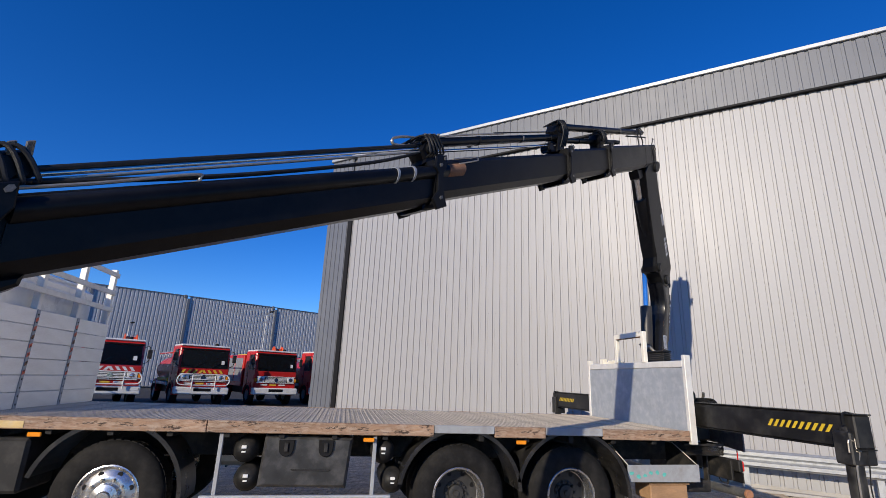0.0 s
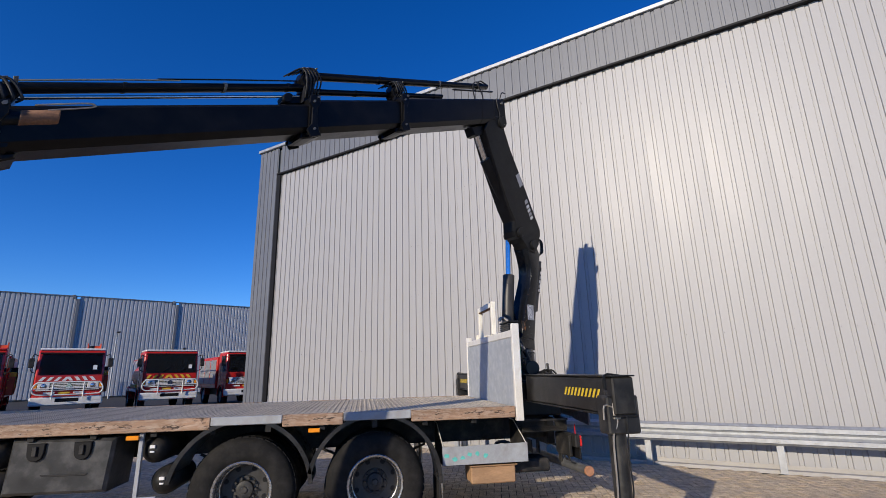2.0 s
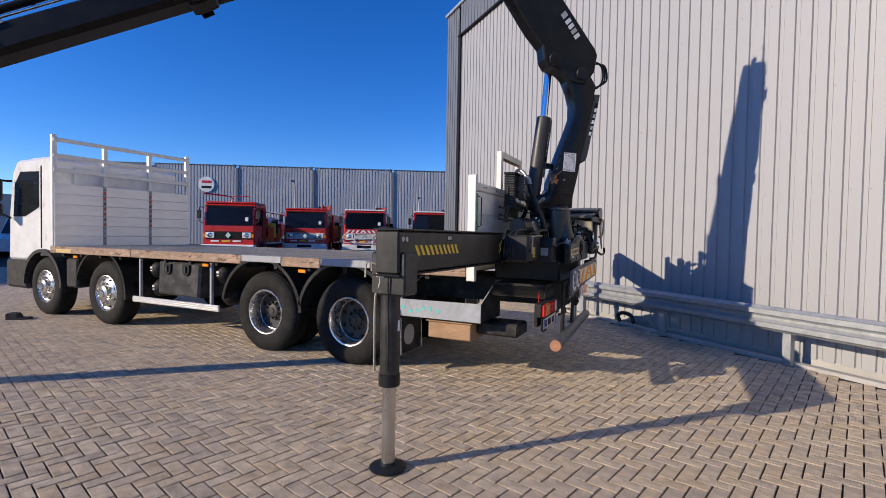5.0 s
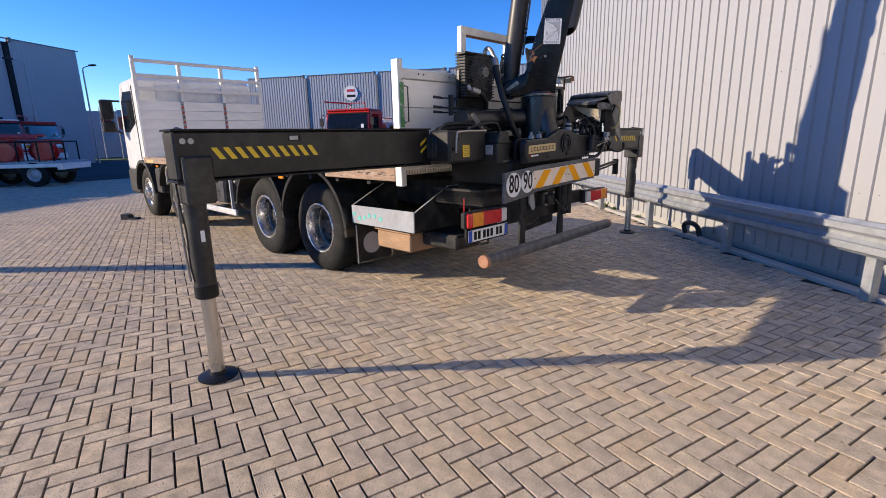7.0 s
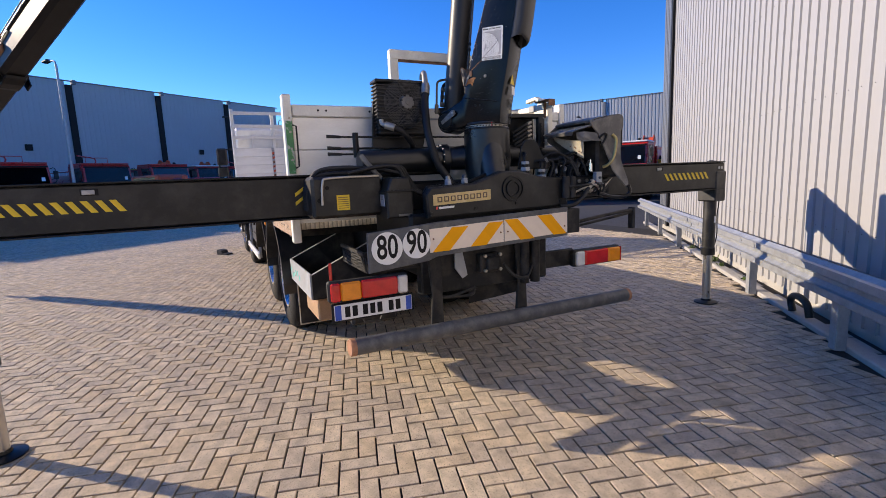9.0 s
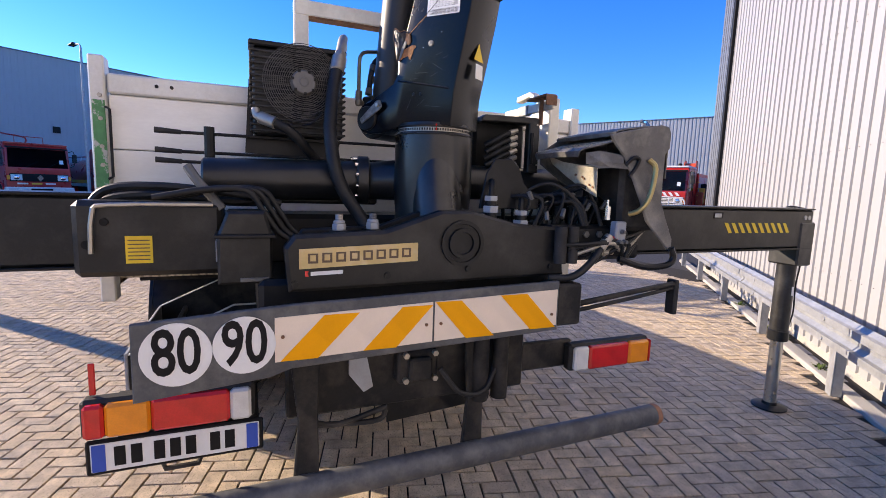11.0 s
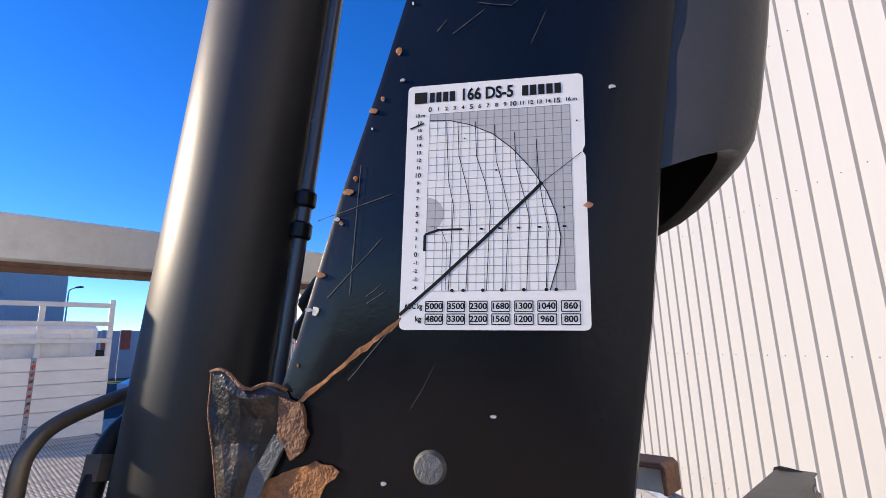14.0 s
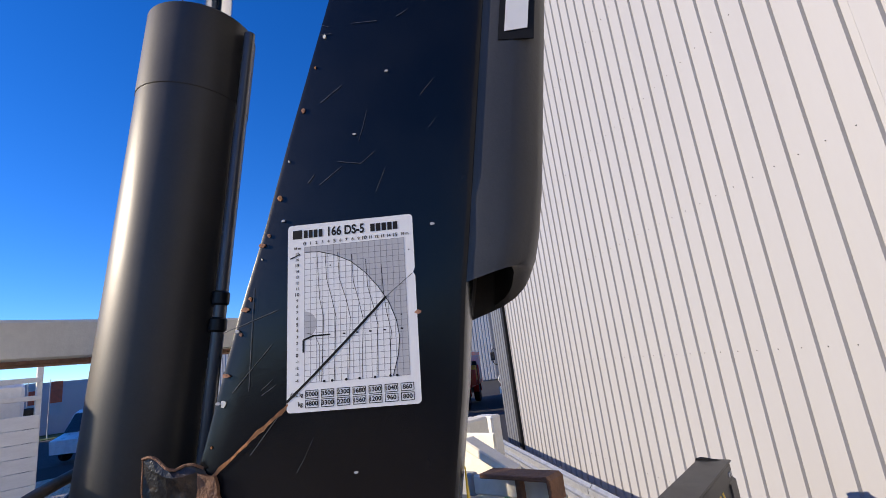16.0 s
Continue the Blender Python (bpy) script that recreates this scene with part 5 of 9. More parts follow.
for y, z in ((7.19, 1.50), (7.32, 1.505)):
    bm = B()
    box(bm, 3.815, 3.885, y - 0.032, y + 0.032, z - 0.03, z - 0.004, 0.004)
    foot_ = part("nut_block", bm, BLACK, bp_)
    bm = B()
    rod(bm, (3.85, y, z - 0.004), (3.85, y, z + 0.022), 0.026, seg=6, bev=0.003)
    rod(bm, (3.85, y, z + 0.022), (3.85, y, z + 0.034), 0.022, seg=18, bev=0.003)
    part("anchor_nut", bm, GREY_STEEL, foot_, "grey anchor nut")
    bm = B()
    lathe(bm, [(0.0, 0.034)] + [(0.015 - 0.0015 * (k % 2), 0.034 + 0.003 * k) for k in range(9)] + [(0.0, 0.06)], Matrix.Translation((3.85, y, z)), 14)
    part("threaded_stud", bm, PLATED if y < 7.25 else BOLT_GREY, foot_, "rusty threaded stud")
for y, z in ((7.36, 1.33), (7.70, 1.345), (7.02, 1.31), (8.1, 1.34)):
    bm = B()
    rod(bm, (3.93, y, z), (3.938, y, z), 0.012, seg=10)
    part("plug_or_hole", bm, BLACK, bp_)

bm = B()
plate(bm, [(7.03, 1.28), (7.03, 1.45), (7.06, 1.495), (7.36, 1.51), (7.58, 1.585), (7.72, 1.585), (7.91, 1.54), (8.12, 1.52), (8.16, 1.30)], 3.76, 3.79, "yz", bev=0.006)
part("rear_flange", bm, BLACK, bp_)
# near housing with its stickers and hoses
bm = B()
box(bm, 3.42, 3.66, 6.30, 6.78, 1.31, 1.585, 0.02)
hs = part("beam_housing", bm, DUSTY_BLACK, crane)
bm = B()
box(bm, 3.661, 3.664, 6.46, 6.545, 1.36, 1.46, 0)
ys = part("warning_sticker", bm, YELLOW, hs, "yellow warning sticker")
for k in range(6):
    bm = B()
    box(bm, 3.6645, 3.6655, 6.468, 6.537, 1.372 + k * 0.014, 1.376 + k * 0.014, 0)
    part("sticker_bar", bm, BROWN_INK, ys)
# black disc for an open hole, its dark depth put into the colour
bm = B()
rod(bm, (3.66, 6.40, 1.51), (3.668, 6.40, 1.51), 0.014, seg=12)
part("plug_or_hole", bm, INK, hs)
bm = B()
rod(bm, (3.66, 6.345, 1.43), (3.668, 6.345, 1.43), 0.016, seg=12)
part("plug_or_hole", bm, INK, hs)
bm = B()
plate(bm, [(6.765, 1.29), (6.955, 1.29), (6.955, 1.47), (6.93, 1.56), (6.80, 1.56), (6.765, 1.47)], 3.60, 3.79, "yz", bev=0.01)
hb = part("hinge_block", bm, DUSTY_BLACK, crane, "black steel block beside the beam housing")
bm = B()
box(bm, 3.59, 3.81, 6.755, 6.965, 1.463, 1.477, 0.003)
part("flange", bm, BLACK, hb)
bm = B()
box(bm, 3.79, 3.80, 6.84, 6.94, 1.30, 1.315, 0.002)
part("worn_edge", bm, BOLT_GREY, hb)
bm = B()
box(bm, 3.665, 3.745, 6.758, 6.763, 1.37, 1.45, 0.002)
ce = part("data_plate", bm, GREY_STEEL, hb, "small metal data plate")
letters("CE", 0.03, INK, ce, Matrix.Translation((3.705, 6.757, 1.425)) @ Matrix.Rotation(radians(90), 4, "X"))
for k, (zz, off) in enumerate(((1.62, 0.0), (1.605, 0.03), (1.64, 0.06), (1.60, -0.03))):
    bm = B()
    tube(bm, [(3.44 + off, 6.30, 1.36), (3.45 + off, 6.31, 1.52), (3.47 + off, 6.38, zz - 0.02), (3.5 + off, 6.55, zz), (3.5 + off, 6.8, zz - 0.02), (3.46 + off, 7.0, 1.58)], 0.016, 8)
    part("hose", bm, HOSE, crane, smooth=True)
bm = B()
tube(bm, [(3.68, 6.36, 1.40), (3.68, 6.37, 1.54), (3.68, 6.42, 1.572), (3.68, 6.75, 1.578)], 0.008, 6, 3)
part("steel_pipe", bm, PLATED, crane, smooth=True)
bm = B()
tube(bm, [(3.60, 6.66, 1.72), (3.62, 6.70, 1.66), (3.64, 6.78, 1.56)], 0.018, 8, 3)
part("stop_lever", bm, BOLT_GREY, crane, "bent scuffed steel lever")


# outrigger beams and legs
def outrigger(near):
    s = "near" if near else "far"
    y0, y1 = (4.33, 6.36) if near else (8.55, 10.80)
    x0, x1 = (3.20, 3.38) if near else (3.25, 3.42)
    bm = B()
    box(bm, x0, x1, y0, y1, 1.31, 1.59, 0.012)
    beam = part("outrigger_beam", bm, DUSTY_BLACK, crane, "black outrigger beam with yellow and black hazard tape")
    for z in (1.597, 1.303):
        bm = B()
        box(bm, x0 - 0.01, x1 + 0.01, y0 - 0.008, y1, z - 0.006, z + 0.006, 0.003)
        part("flange", bm, BLACK, beam)
    t0, t1 = (4.53, 5.24) if near else (9.85, 10.52)
    for xf, d in ((x1 + 0.0005, 1), (x0 - 0.0005, -1)):
        xa, xb = (xf, xf + 0.0015) if d > 0 else (xf - 0.0015, xf)
        n = 10
        for k in range(n):
            y = t0 + (t1 - t0) * k / n
            w = (t1 - t0) / n * 0.5
            bm = B()
            plate(bm, [(y, 1.495), (y + w, 1.495), (y + w + 0.05, 1.425), (y + 0.05, 1.425)], xa, xb, "yz")
            part("hazard_stripe", bm, YELLOW, beam)
    yb = y1 - 0.08 if near else y0 + 0.45
    if near:
        for k in range(2):
            bm = B()
            plate(bm, [(6.24, 1.42 + 0.06 * k), (6.31, 1.47 + 0.06 * k), (6.31, 1.445 + 0.06 * k), (6.24, 1.395 + 0.06 * k)], x1 + 0.0005, x1 + 0.002, "yz")
            part("hazard_stripe", bm, YELLOW, beam)
    bm = B()
    ym = (y0 + y1) / 2 - 0.25 if near else y0 + 1.25
    box(bm, x1 - 0.002, x1 + 0.002, ym - 0.06, ym + 0.03, 1.525, 1.565, 0)
    slot = part("slot", bm, INK, beam)
    # pale plate added to make the slot itself show pale
    bm = B()
    box(bm, x1 + 0.002, x1 + 0.006, ym - 0.052, ym + 0.012, 1.531, 1.558, 0.002)
    part("slot_pale_face", bm, GALV, slot, "pale face in the slot")
    for k in range(2):
        yh = (y0 + 0.05 + 0.045 * k) if near else (y1 - 0.05 - 0.045 * k)
        bm = B()
        rod(bm, (x1 - 0.001, yh, 1.535), (x1 + 0.004, yh, 1.535), 0.017, seg=14)
        part("end_hole", bm, GALV, beam, "bright bolt hole")
    ly = 4.44 if near else 10.74
    lx = 3.255 if near else 3.31
    bm = B()
    box(bm, lx - 0.10, lx + (0.16 if near else 0.12), ly - 0.085, ly + 0.085, 1.17, 1.45 if near else 1.50, 0.012)
    part("leg_clamp", bm, WORN_BLACK, beam)
    leg = part("leg_barrel", rod(B(), (lx, ly, 0.56), (lx, ly, 1.49), 0.066, seg=28, bev=0.008), WORN_BLACK, crane, "chipped black leg cylinder", smooth=True)
    bm = B()
    lathe(bm, [(0.066, 0.56), (0.072, 0.565), (0.072, 0.64), (0.066, 0.645)], Matrix.Translation((lx, ly, 0)), 28)
    part("collar", bm, BLACK, leg, smooth=True)
    bm = B()
    rod(bm, (lx, ly, 0.03), (lx, ly, 0.57), 0.045, seg=28)
    part("leg_rod", bm, STEEL, leg, "bright steel leg rod", smooth=True)
    bm = B()
    lathe(bm, [(0, 0), (0.115, 0), (0.125, 0.006), (0.125, 0.014), (0.10, 0.024), (0.055, 0.03), (0.05, 0.05), (0, 0.05)], Matrix.Translation((lx, ly, 0)), 32)
    part("foot_plate", bm, BLACK, leg, smooth=True)
    o = -1 if near else 1
    bm = B()
    tube(bm, [(lx - 0.03, ly + o * 0.06, 1.50), (lx - 0.03, ly + o * 0.085, 1.38), (lx - 0.03, ly + o * 0.08, 1.25), (lx - 0.07, ly + o * 0.075, 1.15), (lx - 0.075, ly + o * 0.07, 0.85), (lx - 0.08, ly + o * 0.06, 0.66)], 0.008, 6, 4)
    part("feed_pipe", bm, PLATED, leg, "pale bent feed pipe", smooth=True)
    bm = B()
    box(bm, lx - 0.06, lx + 0.0, ly + o * 0.07 - 0.02, ly + o * 0.07 + 0.02, 1.28, 1.40, 0.006)
    part("check_valve", bm, PLATED, leg)
    bm = B()
    box(bm, lx + 0.0655, lx + 0.068, ly + 0.0 - 0.012, ly + 0.012, 0.93, 1.0, 0)
    part("leg_label", bm, WHITE, leg)
    bm = B()
    tube(bm, [(lx + 0.03, ly + o * 0.075, 1.44), (lx + 0.04, ly + o * 0.10, 1.36), (lx + 0.04, ly + o * 0.095, 1.15), (lx + 0.035, ly + o * 0.08, 1.0), (lx + 0.04, ly + o * 0.085, 0.8), (lx + 0.03, ly + o * 0.07, 0.68)], 0.006, 6, 4)
    part("leg_hose", bm, HOSE, leg, smooth=True)
    bm = B()
    tube(bm, [(lx - 0.06, ly + o * 0.08, 1.37), (lx - 0.13, ly + o * 0.09, 1.38), (lx - 0.14, ly + o * 0.09, 1.28)], 0.007, 6, 3)
    part("hose_stub", bm, PLATED, leg)
    bm = B()
    tube(bm, [(lx + 0.08, ly + o * 0.03, 1.50), (lx + 0.08, ly + o * 0.03, 1.58), (lx + 0.02, ly + o * 0.03, 1.60), (lx - 0.07, ly + o * 0.03, 1.60), (lx - 0.08, ly + o * 0.03, 1.50)], 0.012, 6, 3)
    part("handle", bm, BLACK, leg)


outrigger(True)
outrigger(False)

# slewing cylinder across the base
bm = B()
rod(bm, (3.42, 6.70, 1.672), (3.43, 7.35, 1.69), 0.090, seg=36, bev=0.008)
rackc = part("slew_cylinder", bm, GLOSS_BLACK, crane, "black slewing cylinder", smooth=True)
bm = B()
rod(bm, (3.43, 7.345, 1.69), (3.44, 7.40, 1.69), 0.112, seg=36, bev=0.006)
fl = part("cylinder_flange", bm, GLOSS_BLACK, rackc, smooth=True)
for k in range(12):
    a = 2 * math.pi * k / 12
    bm = B()
    p = Vector((3.43 + 0.100 * math.cos(a + 0.26), 7.335, 1.69 + 0.100 * math.sin(a + 0.26)))
    rod(bm, p + Vector((0, -0.014, 0)), p + Vector((0, 0.02, 0)), 0.011, seg=12)
    part("flange_bolt", bm, CHROME, fl)
bm = B()
rod(bm, (3.44, 7.40, 1.69), (3.54, 7.60, 1.70), 0.085, 0.10, 28)
part("cylinder_neck", bm, GLOSS_BLACK, rackc, smooth=True)
bm = B()
rod(bm, (3.50, 7.74, 1.70), (3.42, 8.62, 1.70), 0.085, seg=28)
part("slew_cylinder", bm, GLOSS_BLACK, crane, smooth=True)

# lever bank
lev = part("lever_stand", tube(B(), [(3.29, 6.72, 1.72), (3.29, 6.72, 1.90)], 0.022, 10, 1), BLACK, crane, "three control levers on an upright")
for k, z in enumerate((1.87, 1.788, 1.745)):
    bm = B()
    rod(bm, (3.285, 6.60, z), (3.29, 7.9, z + 0.0), 0.007, seg=8)
    part("lever_rod", bm, CHASSIS, lev)
    bm = B()
    rod(bm, (3.283, 6.51, z + 0.004), (3.285, 6.61, z), 0.013, 0.010, 10)
    part("lever_grip", bm, BLACK_MATT, lev, smooth=True)
    bm = B()
    lathe(bm, [(0, -0.02), (0.018, -0.015), (0.022, 0), (0.018, 0.015), (0, 0.02)], Matrix.Translation((3.29, 6.72, z)), 12)
    part("lever_joint", bm, BLACK, lev, smooth=True)

# oil cooler with its fan
cooler = thing("oil_cooler", "black ribbed oil cooler with a round fan guard", "oil cooler", (3.27, 7.1, 1.85))
bm = B()
box(bm, 3.20, 3.315, 6.90, 7.30, 1.88, 2.262, 0.01)
part("core", bm, BLACK, cooler)
for k in range(14):
    bm = B()
    z = 1.895 + k * 0.0265
    box(bm, 3.195, 3.325, 6.888, 7.312, z, z + 0.010, 0.003)
    part("fin", bm, FIN_GREY, cooler)
bm = B()
box(bm, 3.19, 3.33, 6.885, 7.315, 2.264, 2.288, 0.006)
part("top_tank", bm, BLACK, cooler)
FC = Vector((3.335, 7.115, 2.118))
FM = Matrix.Translation(FC) @ REAR
for k in range(14):
    r = 0.060 + k * 0.0087
    bm = B()
    pts = [FM @ Vector((r * math.cos(a), r * math.sin(a), 0.032 * (1 - (r / 0.19) ** 4))) for a in np.linspace(0, 2 * math.pi, 41)]
    tube(bm, pts, 0.0017, 5, 1)
    guard = part("guard_ring", bm, GUARD_GREY, cooler)
for k in range(17):
    y = -0.152 + k * 0.019
    w_ = math.sqrt(max(0.0, 0.174 ** 2 - y * y))
    bm = B()
    tube(bm, [FM @ Vector((x, y, 0.029 * (1 - ((x * x + y * y) ** 0.5 / 0.19) ** 4))) for x in np.linspace(-w_, w_, 9)], 0.0013, 5, 1)
    part("guard_wire", bm, GUARD_GREY, cooler)
bm = B()
lathe(bm, [(0.056, 0.0), (0.056, 0.03), (0.048, 0.044), (0.02, 0.046), (0.018, 0.05), (0, 0.05)], FM, 32)
part("fan_motor", bm, surface("dusty_motor", (0.19, 0.183, 0.172), 0.55, vary=0.25, blotch=14, dirt=(0.07, 0.066, 0.06), dirt_amount=0.6, dirt_scale=30), cooler, "grey fan motor", smooth=True)
for k in range(7):
    a = 2 * math.pi * k / 7
    bm = B()
    box(bm, 0.05, 0.165, -0.025, 0.025, -0.006, 0.0, 0.002, FM @ Matrix.Rotation(a, 4, "Z") @ Matrix.Rotation(0.5, 4, "X"))
    part("fan_blade", bm, INK, cooler)
for k, a in enumerate((0.3, 1.1, 2.0, 2.9, 3.9, 4.8, 5.6)):
    bm = B()
    box(bm, -0.006, 0.006, -0.006, 0.006, 0.03, 0.048, 0.001, FM @ Matrix.Translation((0.05 * math.cos(a), 0.05 * math.sin(a), 0)))
    part("motor_lug", bm, CHASSIS, cooler)
bm = B()
plate(bm, [(6.865, 1.80), (6.885, 2.13), (6.90, 2.13), (6.90, 1.88), (7.30, 1.88), (7.28, 1.78)], 3.22, 3.25, "yz")
part("cooler_bracket", bm, BLACK, cooler)
bm = B()
tube(bm, [(3.36, 7.19, 1.99), (3.38, 7.17, 1.96), (3.38, 7.11, 1.95), (3.37, 7.06, 1.93), (3.36, 7.05, 1.86)], 0.004, 6)
tube(bm, [(3.36, 7.2, 2.0), (3.39, 7.18, 1.97), (3.39, 7.14, 1.935), (3.36, 7.11, 1.93)], 0.004, 6)
part("loose_cable", bm, HOSE, cooler)
bm = B()
rod(bm, (3.37, 7.09, 1.945), (3.385, 7.06, 1.935), 0.007, seg=8)
part("plug_or_hole", bm, CHASSIS, cooler)
bm = B()
rod(bm, (3.38, 7.15, 1.97), (3.39, 7.18, 1.99), 0.005, seg=8)
part("plug_or_hole", bm, CHASSIS, cooler)

# big hose from the cooler and its plated elbows
bm = B()
tube(bm, [(3.372, 7.268, 2.225), (3.388, 7.256, 2.17), (3.410, 7.241, 2.10), (3.46, 7.222, 2.0), (3.50, 7.211, 1.90), (3.542, 7.213, 1.81), (3.565, 7.222, 1.74), (3.575, 7.258, 1.64), (3.60, 7.335, 1.515), (3.66, 7.37, 1.42)], 0.029, 16)
bh = part("big_hose", bm, HOSE, cooler, "thick black rubber hose", smooth=True)
bm = B()
tube(bm, [(3.365, 7.272, 2.235), (3.335, 7.285, 2.285), (3.295, 7.30, 2.335), (3.255, 7.312, 2.362), (3.215, 7.318, 2.358), (3.20, 7.318, 2.32)], 0.021, 14)
part("elbow", bm, PLATED, bh, "plated hose elbow", smooth=True)
bm = B()
rod(bm, (3.386, 7.258, 2.178), (3.358, 7.276, 2.248), 0.034, seg=20, bev=0.004)
part("ferrule", bm, PLATED, bh, "crimped plated ferrule", smooth=True)
bm = B()
rod(bm, (3.358, 7.276, 2.248), (3.348, 7.281, 2.268), 0.029, seg=6, bev=0.002)
part("union_nut", bm, PLATED, bh)
bm = B()
tube(bm, [(3.40, 6.98, 1.93), (3.41, 7.05, 1.895), (3.38, 7.12, 1.83), (3.30, 7.19, 1.75), (3.235, 7.22, 1.68), (3.22, 7.23, 1.60)], 0.022, 12)
h2 = part("return_hose", bm, HOSE, cooler, smooth=True)
bm = B()
rod(bm, (3.37, 6.93, 1.95), (3.41, 6.99, 1.925), 0.027, seg=16)
part("ferrule", bm, PLATED, h2, smooth=True)
bm = B()
tube(bm, [(3.34, 6.91, 1.99), (3.35, 6.915, 1.96), (3.37, 6.93, 1.95)], 0.018, 10, 3)
part("elbow", bm, PLATED, h2, smooth=True)

HOSE_FACE = Matrix.Rotation(radians(-14), 4, "Z") @ REAR @ Matrix.Rotation(radians(78), 4, "Z")
for k, ch in enumerate("5J_27 30/06"):
    if ch != " ":
        z = 2.045 + 0.0066 * k
        letters(ch, 0.0105, WHITE, bh, Matrix.Translation((3.437 + 0.0288 - 0.5 * (z - 2.045), 7.2225 + 0.18 * (z - 2.045), z)) @ HOSE_FACE, name="hose_print")

# ---- slewing part ----
CN = 0.07
col_poly = [(-0.175, 1.925), (0.10, 1.925), (0.19, 1.905), *[(0.267 + 0.072 * math.cos(radians(a)), 1.974 + 0.072 * math.sin(radians(a))) for a in range(-90, 91, 20)],
            (0.20, 2.08), (0.13, 2.115), (0.103, 2.16), (0.103, 2.22), (0.058, 2.343), (0.014, 2.49), (-0.061, 2.708), (-0.133, 2.907), (-0.172, 3.03), (-0.168, 3.18), (-0.12, 3.34), (-0.05, 3.48),
            (-0.06, 3.58), (-0.28, 3.60), (-0.42, 3.40), (-0.40, 3.20), (-0.342, 2.872), (-0.268, 2.487), (-0.249, 2.37), (-0.184, 2.06)]
bm = B()
plate(bm, col_poly, CN - 0.118, CN + 0.118, "xz")
bmesh.ops.recalc_face_normals(bm, faces=bm.faces)
bmesh.ops.bevel(bm, geom=list({e for f in bm.faces if len(f.verts) > 8 for e in f.edges}), offset=0.009, segments=2, affect="EDGES", profile=0.5, clamp_overlap=True)
bmesh.ops.bisect_plane(bm, geom=bm.verts[:] + bm.edges[:] + bm.faces[:], plane_co=(0, 0, 2.6), plane_no=(0, 0, 1))
bmesh.ops.bisect_plane(bm, geom=bm.verts[:] + bm.edges[:] + bm.faces[:], plane_co=(0, 0, 3.1), plane_no=(0, 0, 1))
column = cpart("column", bm, COLUMN_BLACK, label="scratched black crane column", smooth=True)
FN = CN + 0.118
# weld seam, bolts, lock plate, torn rusty lip
bm = B()
tube(bm, [(0.10, FN, 2.125), (-0.04, FN + 0.001, 2.10), (-0.16, FN + 0.001, 2.075)], 0.004, 6, 4)
cpart("weld_seam", bm, BLACK, column)
bm = B()
lathe(bm, [(0, 0.006), (0.011, 0.005), (0.0135, 0), (0.0135, -0.002)], Matrix.Translation((-0.068, FN, 2.262)) @ Matrix.Rotation(radians(-90), 4, "X"), 20)
cpart("round_bolt", bm, BOLT_GREY, column, "round grey bolt head", smooth=True)
for a, z in ((-0.02, 2.062), (0.015, 2.063)):
    bm = B()
    lathe(bm, [(0, 0.003), (0.006, 0.003), (0.008, 0)], Matrix.Translation((a, FN, z)) @ Matrix.Rotation(radians(-90), 4, "X"), 10)
    cpart("plug_or_hole", bm, BLACK, column)
bm = B()
lathe(bm, [(0, 0.012), (0.05, 0.012), (0.055, 0.006), (0.055, 0)], Matrix.Translation((0.272, FN, 1.974)) @ Matrix.Rotation(radians(-90), 4, "X"), 28)
LOCK_GREY = surface("scuffed_lock_plate", (0.26, 0.265, 0.25), 0.5, metal=0.4, grain=60, blotch=30, vary=0.4, bump=0.2)
pin = cpart("ram_pin", bm, BLACK, column, smooth=True)
bm = B()
plate(bm, [(0.302, 1.970), (0.292, 1.948), (0.188, 2.006), (0.174, 2.020), (0.186, 2.046), (0.206, 2.046)], FN + 0.012, FN + 0.02, "xz", bev=0.002)
cpart("lock_plate", bm, LOCK_GREY, pin, "scuffed grey lock plate")
bm = B()
lathe(bm, [(0, 0.03), (0.009, 0.03), (0.0105, 0.026), (0.0105, 0.02)], Matrix.Translation((0.196, FN, 2.026)) @ Matrix.Rotation(radians(-90), 4, "X"), 6)
cpart("lock_bolt", bm, PLATED, pin)
rng = random.Random(11)
LIP_STEEL = surface("torn_black_steel", (0.012, 0.012, 0.013), 0.4, spec=0.5, vary=0.3, bump=0.3, dirt=(0.24, 0.14, 0.07), dirt_amount=0.45, dirt_scale=26, chips=(0.33, 0.19, 0.09), chip_at=0.66, chip_scale=26)
rows_l = []
for k, (z, al, ar) in enumerate(((2.338, 0.122, 0.054), (2.326, 0.123, 0.050), (2.305, 0.121, 0.052), (2.28, 0.117, 0.061), (2.255, 0.113, 0.072), (2.23, 0.108, 0.084), (2.207, 0.102, 0.095))):
    row_ = []
    for j in range(8):
        u_ = j / 7
        bend = 0.007 * math.sin(math.pi * u_) * (0.6 + 0.4 * math.sin(1.7 * k)) + 0.006 * (1 - u_) + rng.uniform(-0.0012, 0.0012)
        row_.append(Vector((al + (ar - al) * u_ + rng.uniform(-0.001, 0.001), FN + 0.002 + bend, z - (0.018 * u_ - 0.005 * math.sin(9 * u_)) * max(0, 1 - k / 3) + rng.uniform(-0.001, 0.001))))
    rows_l.append(row_)
torn = cpart("torn_lip", skin(rows_l, 0.005), LIP_STEEL, column, "crumpled black steel lip with rusty edges")
bm = B()
tube(bm, [v + Vector((0, 0.001, 0.001)) for v in rows_l[0]], 0.0017, 6, 2)
cpart("rust_edge", bm, RUST, torn, "rusty torn edge")
bm = B()
tube(bm, [r_[0] for r_ in rows_l], 0.0009, 6, 2)
cpart("rust_edge", bm, RUST, torn)


